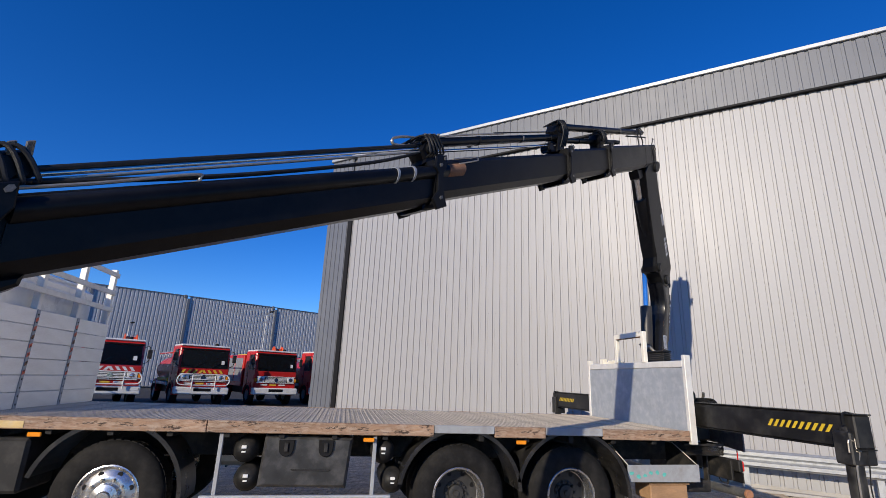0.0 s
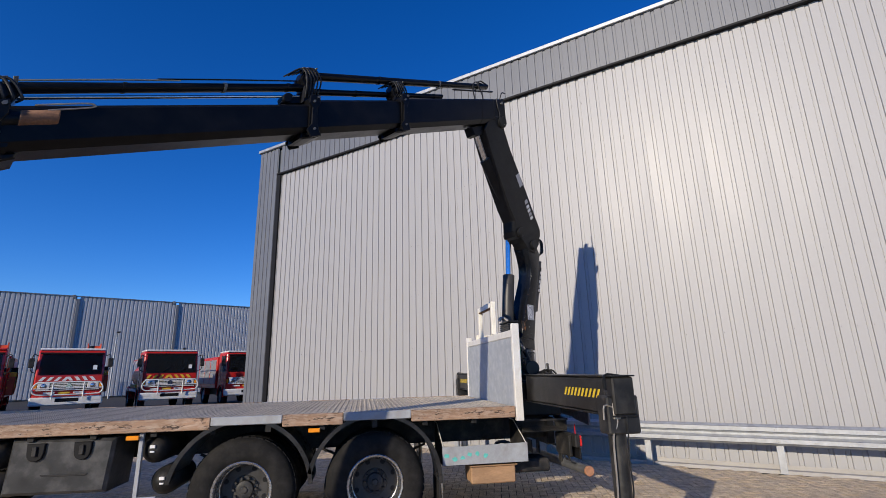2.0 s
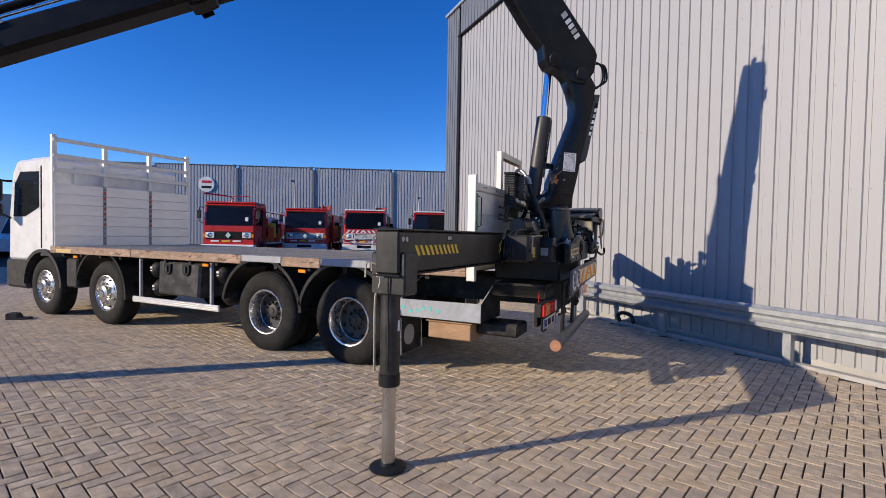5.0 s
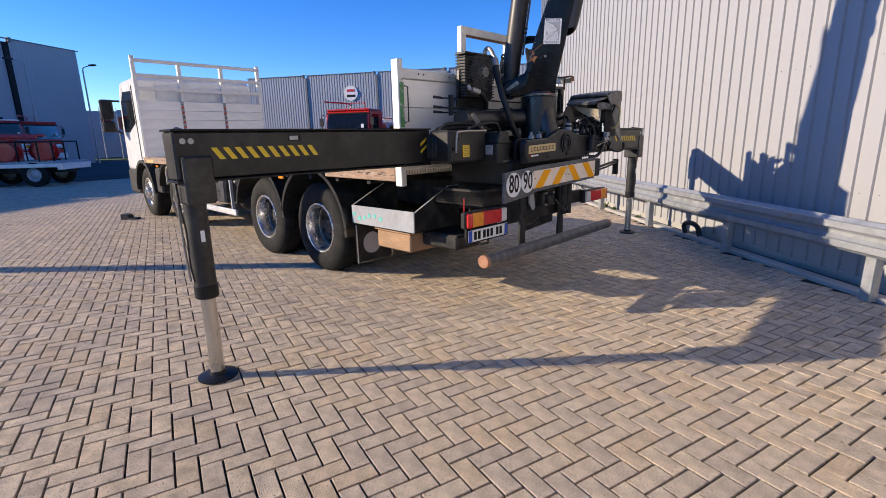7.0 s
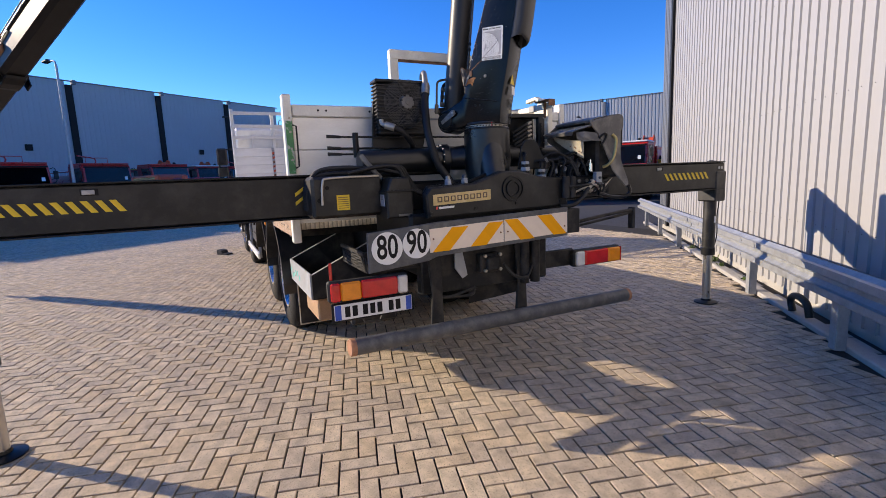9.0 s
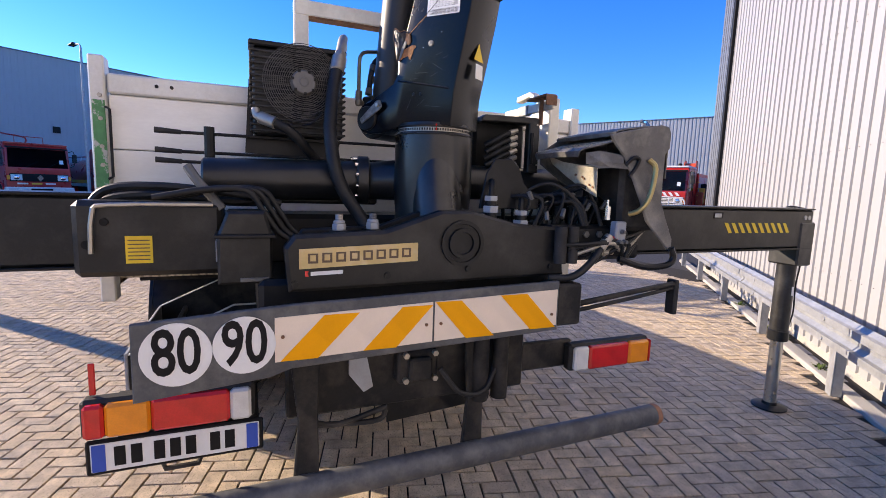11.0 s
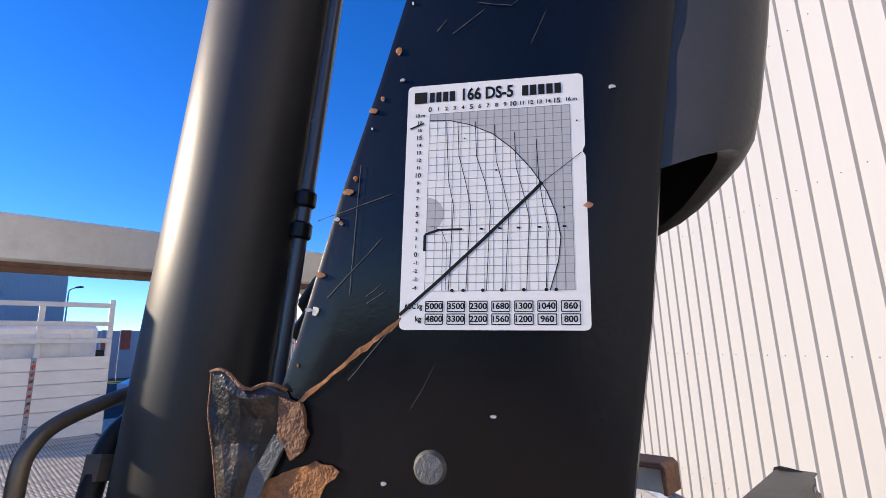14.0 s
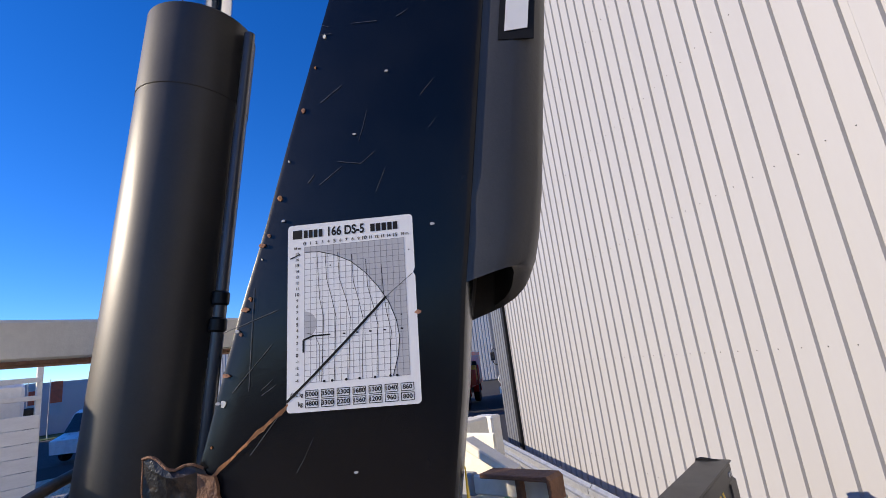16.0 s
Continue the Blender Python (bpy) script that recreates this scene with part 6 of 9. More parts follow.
def flake(name, pts, material, lift, label="", jag=0.0012):
    """A thin uneven patch of bared steel on the column's near face."""
    out = []
    for (a0, z0), (a1, z1) in zip(pts, pts[1:] + pts[:1]):
        n_ = max(1, int(math.hypot(a1 - a0, z1 - z0) / 0.005))
        out += [(a0 + (a1 - a0) * i / n_ + rng.uniform(-jag, jag), z0 + (z1 - z0) * i / n_ + rng.uniform(-jag, jag)) for i in range(n_)]
    bm = B()
    plate(bm, out, FN + 0.0004, FN + lift, "xz")
    return cpart(name, bm, material, column, label)


flake("bare_fold", [(0.062, 2.288), (0.050, 2.283), (0.066, 2.255), (0.082, 2.222), (0.092, 2.209), (0.101, 2.206), (0.094, 2.232), (0.078, 2.262)], BOLT_GREY, 0.006, "rubbed grey steel fold", 0.0006)
flake("rust_fold", [(0.058, 2.318), (0.040, 2.313), (0.034, 2.288), (0.038, 2.272), (0.047, 2.268), (0.060, 2.286)], RUST, 0.006, "folded rusty steel")
flake("rust_patch", [(0.094, 2.226), (0.077, 2.249), (0.06, 2.254), (0.04, 2.262), (0.027, 2.266), (0.012, 2.264), (0.007, 2.258), (0.018, 2.247), (0.026, 2.229), (0.036, 2.207), (0.042, 2.210), (0.048, 2.224), (0.071, 2.219), (0.088, 2.210)], RUST_PATCH, 0.0022, "flaked rusty patch")


SCRATCH_GREY = surface("scratched_paint", (0.07, 0.07, 0.07), 0.5, vary=0.3)


def scratch(pts, w, material, name="scratch"):
    """A thin uneven line on the near face of the column."""
    r2 = random.Random(int(pts[0][0] * 1000) + int(pts[0][1] * 700))
    path = []
    for (a0, z0), (a1, z1) in zip(pts, pts[1:]):
        steps = max(2, int(math.hypot(a1 - a0, z1 - z0) / 0.006))
        for k in range(steps):
            t = k / steps
            path.append((a0 + (a1 - a0) * t + r2.uniform(-w, w) * 0.25, z0 + (z1 - z0) * t + r2.uniform(-w, w) * 0.25, w * r2.uniform(0.5, 1.3)))
    path.append((*pts[-1], w * 0.3))
    bm = B()
    up, dn = [], []
    for k, (a, z, ww) in enumerate(path):
        q = path[min(k + 1, len(path) - 1)]
        p = path[max(k - 1, 0)]
        d = Vector((q[0] - p[0], q[1] - p[1]))
        d = Vector((-d.y, d.x)).normalized() if d.length > 0 else Vector((0, 1))
        up.append(bm.verts.new((a + d.x * ww / 2, FN + 0.0012, z + d.y * ww / 2)))
        dn.append(bm.verts.new((a - d.x * ww / 2, FN + 0.0012, z - d.y * ww / 2)))
    for k in range(len(path) - 1):
        bm.faces.new((up[k], up[k + 1], dn[k + 1], dn[k]))
    return cpart(name, bm, material, column)


scratch([(0.050, 2.308), (0.03, 2.323), (0.0, 2.346), (-0.025, 2.364), (-0.046, 2.380)], 0.0042, RUST_PATCH, "rust_scratch")
for pts in ([(0.03, 2.47), (-0.04, 2.49)], [(0.02, 2.40), (-0.03, 2.45)], [(-0.10, 2.64), (-0.13, 2.66)], [(-0.17, 2.62), (-0.185, 2.65)], [(0.0, 2.33), (-0.045, 2.38)],
            [(-0.01, 2.52), (0.0, 2.40)], [(0.01, 2.15), (-0.06, 2.145)], [(-0.08, 2.18), (-0.13, 2.15)], [(-0.11, 2.75), (-0.14, 2.77)], [(-0.24, 2.74), (-0.26, 2.76)]):
    scratch(pts, 0.0009, SCRATCH_GREY)
for a, z, s in ((0.027, 2.42, 0.006), (0.012, 2.47, 0.004), (0.002, 2.495, 0.006), (-0.022, 2.572, 0.006), (-0.206, 2.466, 0.005), (-0.235, 2.57, 0.004), (0.037, 2.39, 0.004), (-0.05, 2.60, 0.003), (-0.15, 2.70, 0.003), (-0.20, 2.78, 0.003), (-0.12, 2.30, 0.003), (-0.03, 2.25, 0.003)):
    bm = B()
    plate(bm, [(a + s * (0.6 + 0.4 * rng.random()) * math.cos(k * 0.9), z + s * 0.6 * (0.6 + 0.4 * rng.random()) * math.sin(k * 0.9)) for k in range(7)], FN + 0.0004, FN + 0.0018, "xz")
    cpart("paint_chip", bm, RUST_END if s > 0.004 else CHART_GREY, column)

# faint scratches and chipped front edge
FAINT = surface("faint_scratch", (0.055, 0.056, 0.058), 0.5, vary=0.3)
r3 = random.Random(21)
for k in range(34):
    z = r3.uniform(1.98, 2.86)
    a0 = r3.uniform(-0.17, 0.07) - (z - 2.2) * 0.22
    if -0.25 < a0 < -0.02 and 2.32 < z < 2.63:
        continue
    ang, ln = r3.choice((2.4, 2.6, 2.9, 0.4, 1.9)) + r3.uniform(-0.4, 0.4), r3.uniform(0.012, 0.05)
    scratch([(a0, z), (a0 + math.cos(ang) * ln * 0.5, z + math.sin(ang) * ln * 0.45), (a0 + math.cos(ang) * ln, z + math.sin(ang) * ln)], r3.choice((0.0006, 0.0008, 0.0012)), FAINT if k % 4 else SCRATCH_GREY)
EDGE = [(0.103, 2.22), (0.058, 2.343), (0.014, 2.49), (-0.061, 2.708), (-0.133, 2.907)]
for k in range(11):
    z = 2.36 + 0.047 * k + r3.uniform(-0.02, 0.02)
    for (a0, z0), (a1, z1) in zip(EDGE, EDGE[1:]):
        if z0 <= z < z1:
            a_ = a0 + (a1 - a0) * (z - z0) / (z1 - z0)
    s_ = r3.uniform(0.0012, 0.004)
    bm = B()
    plate(bm, [(a_ - 0.012 - s_ * 0.3 + s_ * (0.5 + 0.5 * r3.random()) * math.cos(j * 0.9), z + 1.5 * s_ * (0.4 + 0.6 * r3.random()) * math.sin(j * 0.9)) for j in range(7)], FN - 0.003, FN + 0.0012, "xz")
    cpart("edge_chip", bm, (RUST_PATCH, WHITE_PAINT, RUST_END)[k % 3], column)

# moulded cover along the back of the column
back = lambda z: -0.184 - (z - 2.06) * 0.195
bm = B()
rings = []
CROSS = [(0.12, -0.006), (-0.06, -0.003), (-0.45, -0.002), (-0.70, -0.006), (-0.86, -0.016), (-0.95, -0.032), (-1.0, -0.06), (-1.0, -0.11), (-0.97, -0.15), (-0.86, -0.185), (-0.6, -0.215), (0.0, -0.228)]


def cover_ring(z, w, slant, inset=0.0):
    ring = []
    for ca, cn in CROSS:
        a_ = ca * (w - inset) - (inset * 0.6 if ca > -0.2 else 0)
        ring.append(bm.verts.new((back(z) + 0.001 + a_, FN + cn * (1 - inset * 4) - inset, z + slant * -a_ + 0.07 * min(1.0, slant / 0.6) * (1 + cn / 0.228))))
    return ring


for z, w, slant, inset in ((2.56, 0.070, 0.24, 0.012), (2.472, 0.074, 0.24, 0.008), (2.466, 0.080, 0.24, 0.003), (2.465, 0.086, 0.24, 0.0), (2.472, 0.090, 0.22, 0.0), (2.492, 0.092, 0.16, 0.0), (2.54, 0.092, 0.06, 0.0), (2.62, 0.092, 0.0, 0.0), (2.87, 0.086, 0.0, 0.0), (3.1, 0.082, 0.0, 0.0), (3.3, 0.07, 0.0, 0.0)):
    rings.append(cover_ring(z, w, slant, inset))
for r0, r1 in zip(rings, rings[1:]):
    for k in range(len(CROSS)):
        bm.faces.new((r0[k], r0[(k + 1) % len(CROSS)], r1[(k + 1) % len(CROSS)], r1[k]))
bm.faces.new(rings[-1])
bm.faces.new(rings[0])
cover = cpart("hose_cover", bm, COVER_BLACK, column, "moulded black hose cover", smooth=True)
bm = B()
plate(bm, [(back(2.80) - 0.02, 2.80), (back(2.80) - 0.066, 2.795), (back(3.2) - 0.06, 3.2), (back(3.2) - 0.02, 3.2)], FN - 0.003, FN - 0.001, "xz")
cpart("name_strip", bm, INK, cover)
for k in range(5):
    bm = B()
    z = 2.81 + k * 0.07
    plate(bm, [(back(z) - 0.028, z), (back(z) - 0.058, z), (back(z + 0.045) - 0.058, z + 0.045), (back(z + 0.045) - 0.028, z + 0.045)], FN - 0.0008, FN + 0.0002, "xz")
    cpart("strip_bar", bm, WHITE if k % 2 == 0 else CHART_GREY, cover)

# warning triangle and tag at the back edge
bm = B()
plate(bm, [(CN - 0.03, 2.125), (CN + 0.03, 2.125), (CN + 0.03, 2.185), (CN - 0.03, 2.185)], -0.236, -0.2345, "yz")
cpart("warning_label", bm, WHITE, column, "small white warning label")
bm = B()
plate(bm, [(CN - 0.04, 2.20), (CN + 0.04, 2.20), (CN, 2.27)], -0.232, -0.2305, "yz")
cpart("warning_triangle", bm, YELLOW, column)

# lift ram in front of the column
RN = 0.028


def ram_axis(z):
    return 0.279 - (z - 2.0) * 0.127


bm = B()
rod(bm, (ram_axis(2.02), RN, 2.02), (ram_axis(3.02), RN, 3.02), 0.0865, seg=40, bev=0.01)
ram = spart("lift_ram", bm, SATIN, label="thick black lift cylinder", smooth=True)
bm = B()
rod(bm, (ram_axis(2.88), RN, 2.88), (ram_axis(3.03), RN, 3.03), 0.0878, seg=40, bev=0.003)
spart("gland", bm, SATIN, ram, smooth=True)
bm = B()
rod(bm, (0.267, CN - 0.09, 1.974), (0.267, CN + 0.09, 1.974), 0.09, seg=28, bev=0.01)
spart("ram_eye", bm, BLACK, ram, smooth=True)
bm = B()
rod(bm, (ram_axis(3.02), RN, 3.02), (0.10, RN, 3.66), 0.045, seg=28)
spart("ram_rod", bm, CHROME, ram, "bright chrome ram rod", smooth=True)
bm = B()
tube(bm, [(0.367, 0.143, 2.09), (0.36, 0.15, 2.15), (0.349, 0.16, 2.235), (0.347, 0.152, 2.268), (0.346, 0.12, 2.29), (0.34, 0.035, 2.312), (0.30, 0.03, 2.32)], 0.0085, 10, 5)
pipe = spart("ram_pipe", bm, DULL_PIPE, ram, "thin bent brownish feed pipe", smooth=True)
bm = B()
rod(bm, (0.369, 0.142, 2.075), (0.365, 0.144, 2.112), 0.016, seg=6)
spart("pipe_nut", bm, DULL_PIPE, pipe)
bm = B()
lathe(bm, [(0, -0.02), (0.014, -0.016), (0.018, 0), (0.014, 0.016), (0, 0.02)], Matrix.Translation((0.37, 0.14, 2.06)), 16)
rod(bm, (0.36, 0.10, 2.055), (0.37, 0.14, 2.06), 0.013, seg=10)
spart("pipe_elbow", bm, DULL_PIPE, pipe, smooth=True)
bm = B()
tube(bm, [(0.343, 0.10, 2.10), (0.345, 0.085, 2.18), (0.349, 0.06, 2.245), (0.34, 0.04, 2.275), (0.31, 0.03, 2.29)], 0.013, 10, 5)
hose2 = spart("ram_hose", bm, HOSE, ram, smooth=True)
for z, r in ((2.10, 0.019), (2.16, 0.017), (2.215, 0.018)):
    bm = B()
    k = (z - 2.10) / 0.145
    rod(bm, (0.343 + 0.006 * k, 0.10 - 0.04 * k, z), (0.344 + 0.006 * k, 0.094 - 0.04 * k, z + 0.028), r, seg=6)
    spart("pipe_nut", bm, DULL_PIPE, hose2)
bm = B()
box(bm, 0.30, 0.37, 0.02, 0.12, 2.03, 2.09, 0.008)
spart("port_block", bm, BLACK, ram)
for r, pts in ((0.022, [(0.0, -0.02, 2.46), (0.10, -0.06, 2.47), (0.17, -0.10, 2.42)]), (0.016, [(0.03, 0.0, 2.43), (0.11, -0.04, 2.43), (0.18, -0.09, 2.38)])):
    bm = B()
    tube(bm, pts, r, 10)
    spart("cross_hose", bm, HOSE, ram, smooth=True)

# load chart
def chart_at(u_, v_, lift):
    """A point of the chart: u_ to the right and v_ down, both 0 to 1, lift metres off the face."""
    a = -0.056 - 0.156 * u_ + 0.012 * v_
    z = 2.592 - 0.222 * v_ - 0.006 * u_
    return Vector((a, FN + 0.001 + lift * 0.3, z))


def chart_poly(bm, pts, lift):
    bm.faces.new([bm.verts.new(chart_at(u_, v_, lift)) for u_, v_ in pts])


def chart_line(bm, pts, w, lift):
    for (u0, v0), (u1, v1) in zip(pts, pts[1:]):
        d = Vector(((u1 - u0) * 0.15, (v1 - v0) * 0.222))
        if d.length < 1e-6:
            continue
        o = Vector((-d.y, d.x)).normalized() * w / 2
        ox, oy = o.x / 0.15, o.y / 0.222
        chart_poly(bm, [(u0 + ox, v0 + oy), (u1 + ox, v1 + oy), (u1 - ox, v1 - oy), (u0 - ox, v0 - oy)], lift)


bm = B()
rr = 0.03
rv = rr * 0.68
round_ = [(math.sin(k * math.pi / 8), 1 - math.cos(k * math.pi / 8)) for k in range(5)]
corner = [(1 - rr + rr * a, rv * b) for a, b in round_] + [(1, 0.30), (0.985, 0.325), (1, 0.345)] + [(1 - rr * b, 1 - rv + rv * a) for a, b in round_] + [(rr - rr * a, 1 - rv * b) for a, b in round_] + [(rr * b, rv - rv * a) for a, b in round_]
chart_poly(bm, corner, 0.0004)
chart = cpart("load_chart", bm, WHITE, column, "white load chart sticker with a scratched diagonal")
GRID_INK = surface("grid_ink", (0.20, 0.20, 0.21), 0.5, vary=0.05, bump=0.0)
GX0, GX1, GY0, GY1 = 0.135, 0.925, 0.130, 0.855
reach = [(0.135, 0.158), (0.25, 0.163), (0.37, 0.187), (0.50, 0.232), (0.61, 0.30), (0.71, 0.385), (0.79, 0.475), (0.84, 0.57), (0.86, 0.66), (0.845, 0.75), (0.80, 0.855)]
bm = B()
for (u0, v0), (u1, v1) in zip(reach, reach[1:]):
    if u1 > u0:
        chart_poly(bm, [(u0, v0), (u0, GY0), (u1, GY0), (u1, v1)], 0.0007)
    else:
        chart_poly(bm, [(0.86, v0), (u0, v0), (u1, v1), (0.86, v1)], 0.0007) if u0 != 0.86 or u1 != 0.86 else None
chart_poly(bm, [(0.86, GY0), (GX1, GY0), (GX1, GY1), (0.86, GY1)], 0.0007)
chart_poly(bm, [(0.135, 0.485)] + [(0.135 + 0.095 * math.cos(radians(a)), 0.555 - 0.07 * math.sin(radians(a))) for a in range(80, -81, -20)] + [(0.135, 0.625)], 0.0007)
tagged(cpart("grey_field", bm, CHART_GREY, chart), kind="stuff")
bm = B()
for k in range(18):
    u_ = GX0 + (GX1 - GX0) * k / 17
    chart_line(bm, [(u_, GY0), (u_, GY1)], 0.0004, 0.0010)
for k in range(24):
    v_ = GY0 + (GY1 - GY0) * k / 23
    chart_line(bm, [(GX0, v_), (GX1, v_)], 0.0004, 0.0010)
tagged(cpart("chart_grid", bm, GRID_INK, chart), kind="stuff")
bm = B()
chart_line(bm, reach, 0.0008, 0.0013)
for k, (u0, bow) in enumerate(((0.235, 0.02), (0.30, 0.05), (0.40, 0.06), (0.51, 0.05), (0.62, 0.05), (0.74, 0.03))):
    v0 = 0.165 + 0.06 * max(0, u0 - 0.25) + (0.25 * max(0, u0 - 0.45))
    chart_line(bm, [(u0, v0), (u0 + 0.01, v0 + 0.15), (u0 + bow, v0 + 0.26), (u0 + bow + 0.03, v0 + 0.36), (u0 + bow + 0.02, 0.68), (u0 + bow + 0.01, 0.855)], 0.0006, 0.0013)
chart_line(bm, [(0.16, 0.60), (0.22, 0.62), (0.25, 0.67), (0.25, 0.85)], 0.0004, 0.0013)
tagged(cpart("chart_curve", bm, INK, chart), kind="stuff")
bm = B()
chart_line(bm, [(0.127, 0.70), (0.127, 0.635), (0.205, 0.617)], 0.0022, 0.0014)
chart_line(bm, [(0.20, 0.617), (0.335, 0.617)], 0.0018, 0.0014)
for u_ in (0.43, 0.53, 0.63, 0.74, 0.87):
    chart_line(bm, [(u_, 0.617), (u_ + 0.02, 0.619)], 0.0016, 0.0014)
for u_ in (0.285, 0.345, 0.45, 0.55, 0.665, 0.78, 0.83):
    chart_poly(bm, [(u_ + 0.010 * math.cos(k * 0.785), 0.853 + 0.0068 * math.sin(k * 0.785)) for k in range(8)], 0.0014)
tagged(cpart("crane_symbol", bm, INK, chart), kind="stuff")
bm = B()
chart_line(bm, [(0.02, 0.19), (0.10, 0.168)], 0.0016, 0.0016)
chart_line(bm, [(0.0, 0.945), (0.20, 0.822), (0.45, 0.660), (0.72, 0.478), (0.77, 0.443)], 0.0028, 0.0016)
chart_line(bm, [(0.77, 0.443), (0.98, 0.33)], 0.0006, 0.0016)
for u_, v_ in ((0.52, 0.385), (0.34, 0.245), (0.88, 0.545), (0.96, 0.20)):
    chart_poly(bm, [(u_ + 0.006 * math.cos(k), v_ + 0.004 * math.sin(k)) for k in range(6)], 0.0016)
tagged(cpart("scratch_line", bm, INK, chart), kind="stuff")


def chart_text(text, u_, v_, h, w=None):
    """Words on the chart, centred, h high as a share of its height."""
    size = h * 0.222 / 0.70
    bm = letters(text, size, None, None, Matrix(), bold=size * 0.03)
    bm.verts.ensure_lookup_table()
    xs = [v.co.x for v in bm.verts]
    wide = max(xs) - min(xs)
    k = 1.0 if w is None else (w * 0.15) / wide
    mid = (max(xs) + min(xs)) / 2
    for v in bm.verts:
        v.co = chart_at(u_ + (v.co.x - mid) * k / 0.15, v_ - v.co.y / 0.222, 0.0014)
    return bm


def merge(bms):
    out = B()
    for b in bms:
        me = bpy.data.meshes.new("tmp")
        b.to_mesh(me)
        out.from_mesh(me)
        bpy.data.meshes.remove(me)
        b.free()
    return out


def chart_bar(u0, u1, v0, v1, lift=0.0014):
    bm = B()
    chart_poly(bm, [(u0, v0), (u1, v0), (u1, v1), (u0, v1)], lift)
    return bm


cpart("chart_title", merge([chart_text("166 DS-5", 0.47, 0.056, 0.050, 0.29)]), INK, chart)
bars = [chart_bar(0.04, 0.115, 0.03, 0.08)] + [chart_bar(0.13 + 0.04 * k, 0.16 + 0.04 * k, 0.034, 0.078) for k in range(4)] + [chart_bar(0.665 + 0.045 * k, 0.70 + 0.045 * k, 0.034, 0.078) for k in range(5)]
tagged(cpart("brand_bar", merge(bars), INK, chart), kind="stuff")
tagged(cpart("axis_number", merge([chart_text(str(k), 0.135 + 0.0482 * k, 0.110, 0.016 if k % 5 else 0.020) for k in range(16)] + [chart_text("16 m", 0.935, 0.108, 0.015)]
      + [chart_text(str(18 - k) if k else "18 m", 0.078, 0.134 + 0.0322 * k, 0.014 if (18 - k) % 5 else 0.018) for k in range(23)]), INK, chart), kind="stuff")
rows = (("5000", "3500", "2300", "1680", "1300", "1040", "860"), ("4800", "3300", "2200", "1560", "1200", "960", "800"))
texts, frames_ = [], B()
for r_, row in enumerate(rows):
    v_ = 0.913 + 0.047 * r_
    texts.append(chart_text("ADC kg" if r_ == 0 else "kg", 0.075 if r_ == 0 else 0.105, v_, 0.020, 0.10 if r_ == 0 else 0.035))
    for k, w_ in enumerate(row):
        u_ = 0.19 + 0.1185 * k
        texts.append(chart_text(w_, u_, v_, 0.022))
        q = [(u_ - 0.047, v_ - 0.019), (u_ + 0.047, v_ - 0.019), (u_ + 0.047, v_ + 0.019), (u_ - 0.047, v_ + 0.019), (u_ - 0.047, v_ - 0.019)]
        chart_line(frames_, q, 0.0008, 0.0013)
tagged(cpart("load_number", merge(texts), INK, chart), kind="stuff")
tagged(cpart("number_box", frames_, INK, chart), kind="stuff")

# inner boom and its ram
IN = 0.09
boom_in = [(-0.27, 3.40), (-0.38, 3.55), (-0.40, 3.74), (-0.37, 3.80), (0.12, 4.31), (0.58, 4.77), (0.90, 5.16), (1.10, 5.10), (1.20, 4.88), (0.92, 4.50), (0.46, 3.96),
           (0.29, 3.80), (0.255, 3.66), (0.20, 3.585), (0.11, 3.575), (0.03, 3.53), (-0.10, 3.42)]
bm = B()
plate(bm, boom_in, IN - 0.115, IN + 0.115, "xz", bev=0.012)
for z in (3.9, 4.4, 4.9):
    bmesh.ops.bisect_plane(bm, geom=bm.verts[:] + bm.edges[:] + bm.faces[:], plane_co=(0, 0, z), plane_no=(0, 0, 1))
inner = cpart("inner_boom", bm, BLACK, label="angled black inner boom")
for (a, z, r) in ((-0.22, 3.52, 0.075), (0.135, 3.655, 0.07), (0.86, 5.08, 0.08)):
    bm = B()
    rod(bm, (a, IN - 0.15, z), (a, IN + 0.15, z), r, seg=24, bev=0.008)
    cpart("hinge_pin", bm, BLACK, inner, smooth=True)


def on_inner(a, z, w, h, tilt, material, name, label="", n=None):
    bm = B()
    c, s = math.cos(radians(tilt)), math.sin(radians(tilt))
    plate(bm, [(a + x * c - y * s, z + x * s + y * c) for x, y in ((-w / 2, -h / 2), (w / 2, -h / 2), (w / 2, h / 2), (-w / 2, h / 2))], IN + 0.116, IN + 0.1185, "xz")
    return cpart(name, bm, material, inner, label)


for k in range(4):
    on_inner(-0.11 + 0.042 * k, 3.925 + 0.048 * k, 0.045, 0.07, 48, WHITE if k != 1 else CHART_GREY, "brand_bar")
on_inner(0.30, 4.40, 0.20, 0.08, 48, CHART_GREY, "data_sticker", "pale data sticker")
on_inner(0.07, 4.13, 0.06, 0.07, 48, CHART_GREY, "brand_bar")
bm = B()
rod(bm, (0.30, IN, 3.95), (0.99, IN, 4.555), 0.076, seg=28, bev=0.008)
ram2 = cpart("outer_ram", bm, BLACK, label="black outer boom cylinder", smooth=True)
bm = B()
rod(bm, (0.97, IN, 4.54), (1.31, IN, 4.93), 0.038, seg=20)
cpart("ram_rod", bm, CHROME, ram2, "chrome ram rod", smooth=True)
for k in range(3):
    bm = B()
    tube(bm, [(-0.34, IN + 0.05 - 0.05 * k, 3.36), (-0.47 - 0.03 * k, IN + 0.05, 3.40 + 0.02 * k), (-0.53 - 0.025 * k, IN + 0.05, 3.52), (-0.49 - 0.02 * k, IN + 0.04, 3.66), (-0.34, IN + 0.02 - 0.05 * k, 3.71)], 0.011, 8)
    cpart("loop_hose", bm, HOSE, inner, smooth=True)

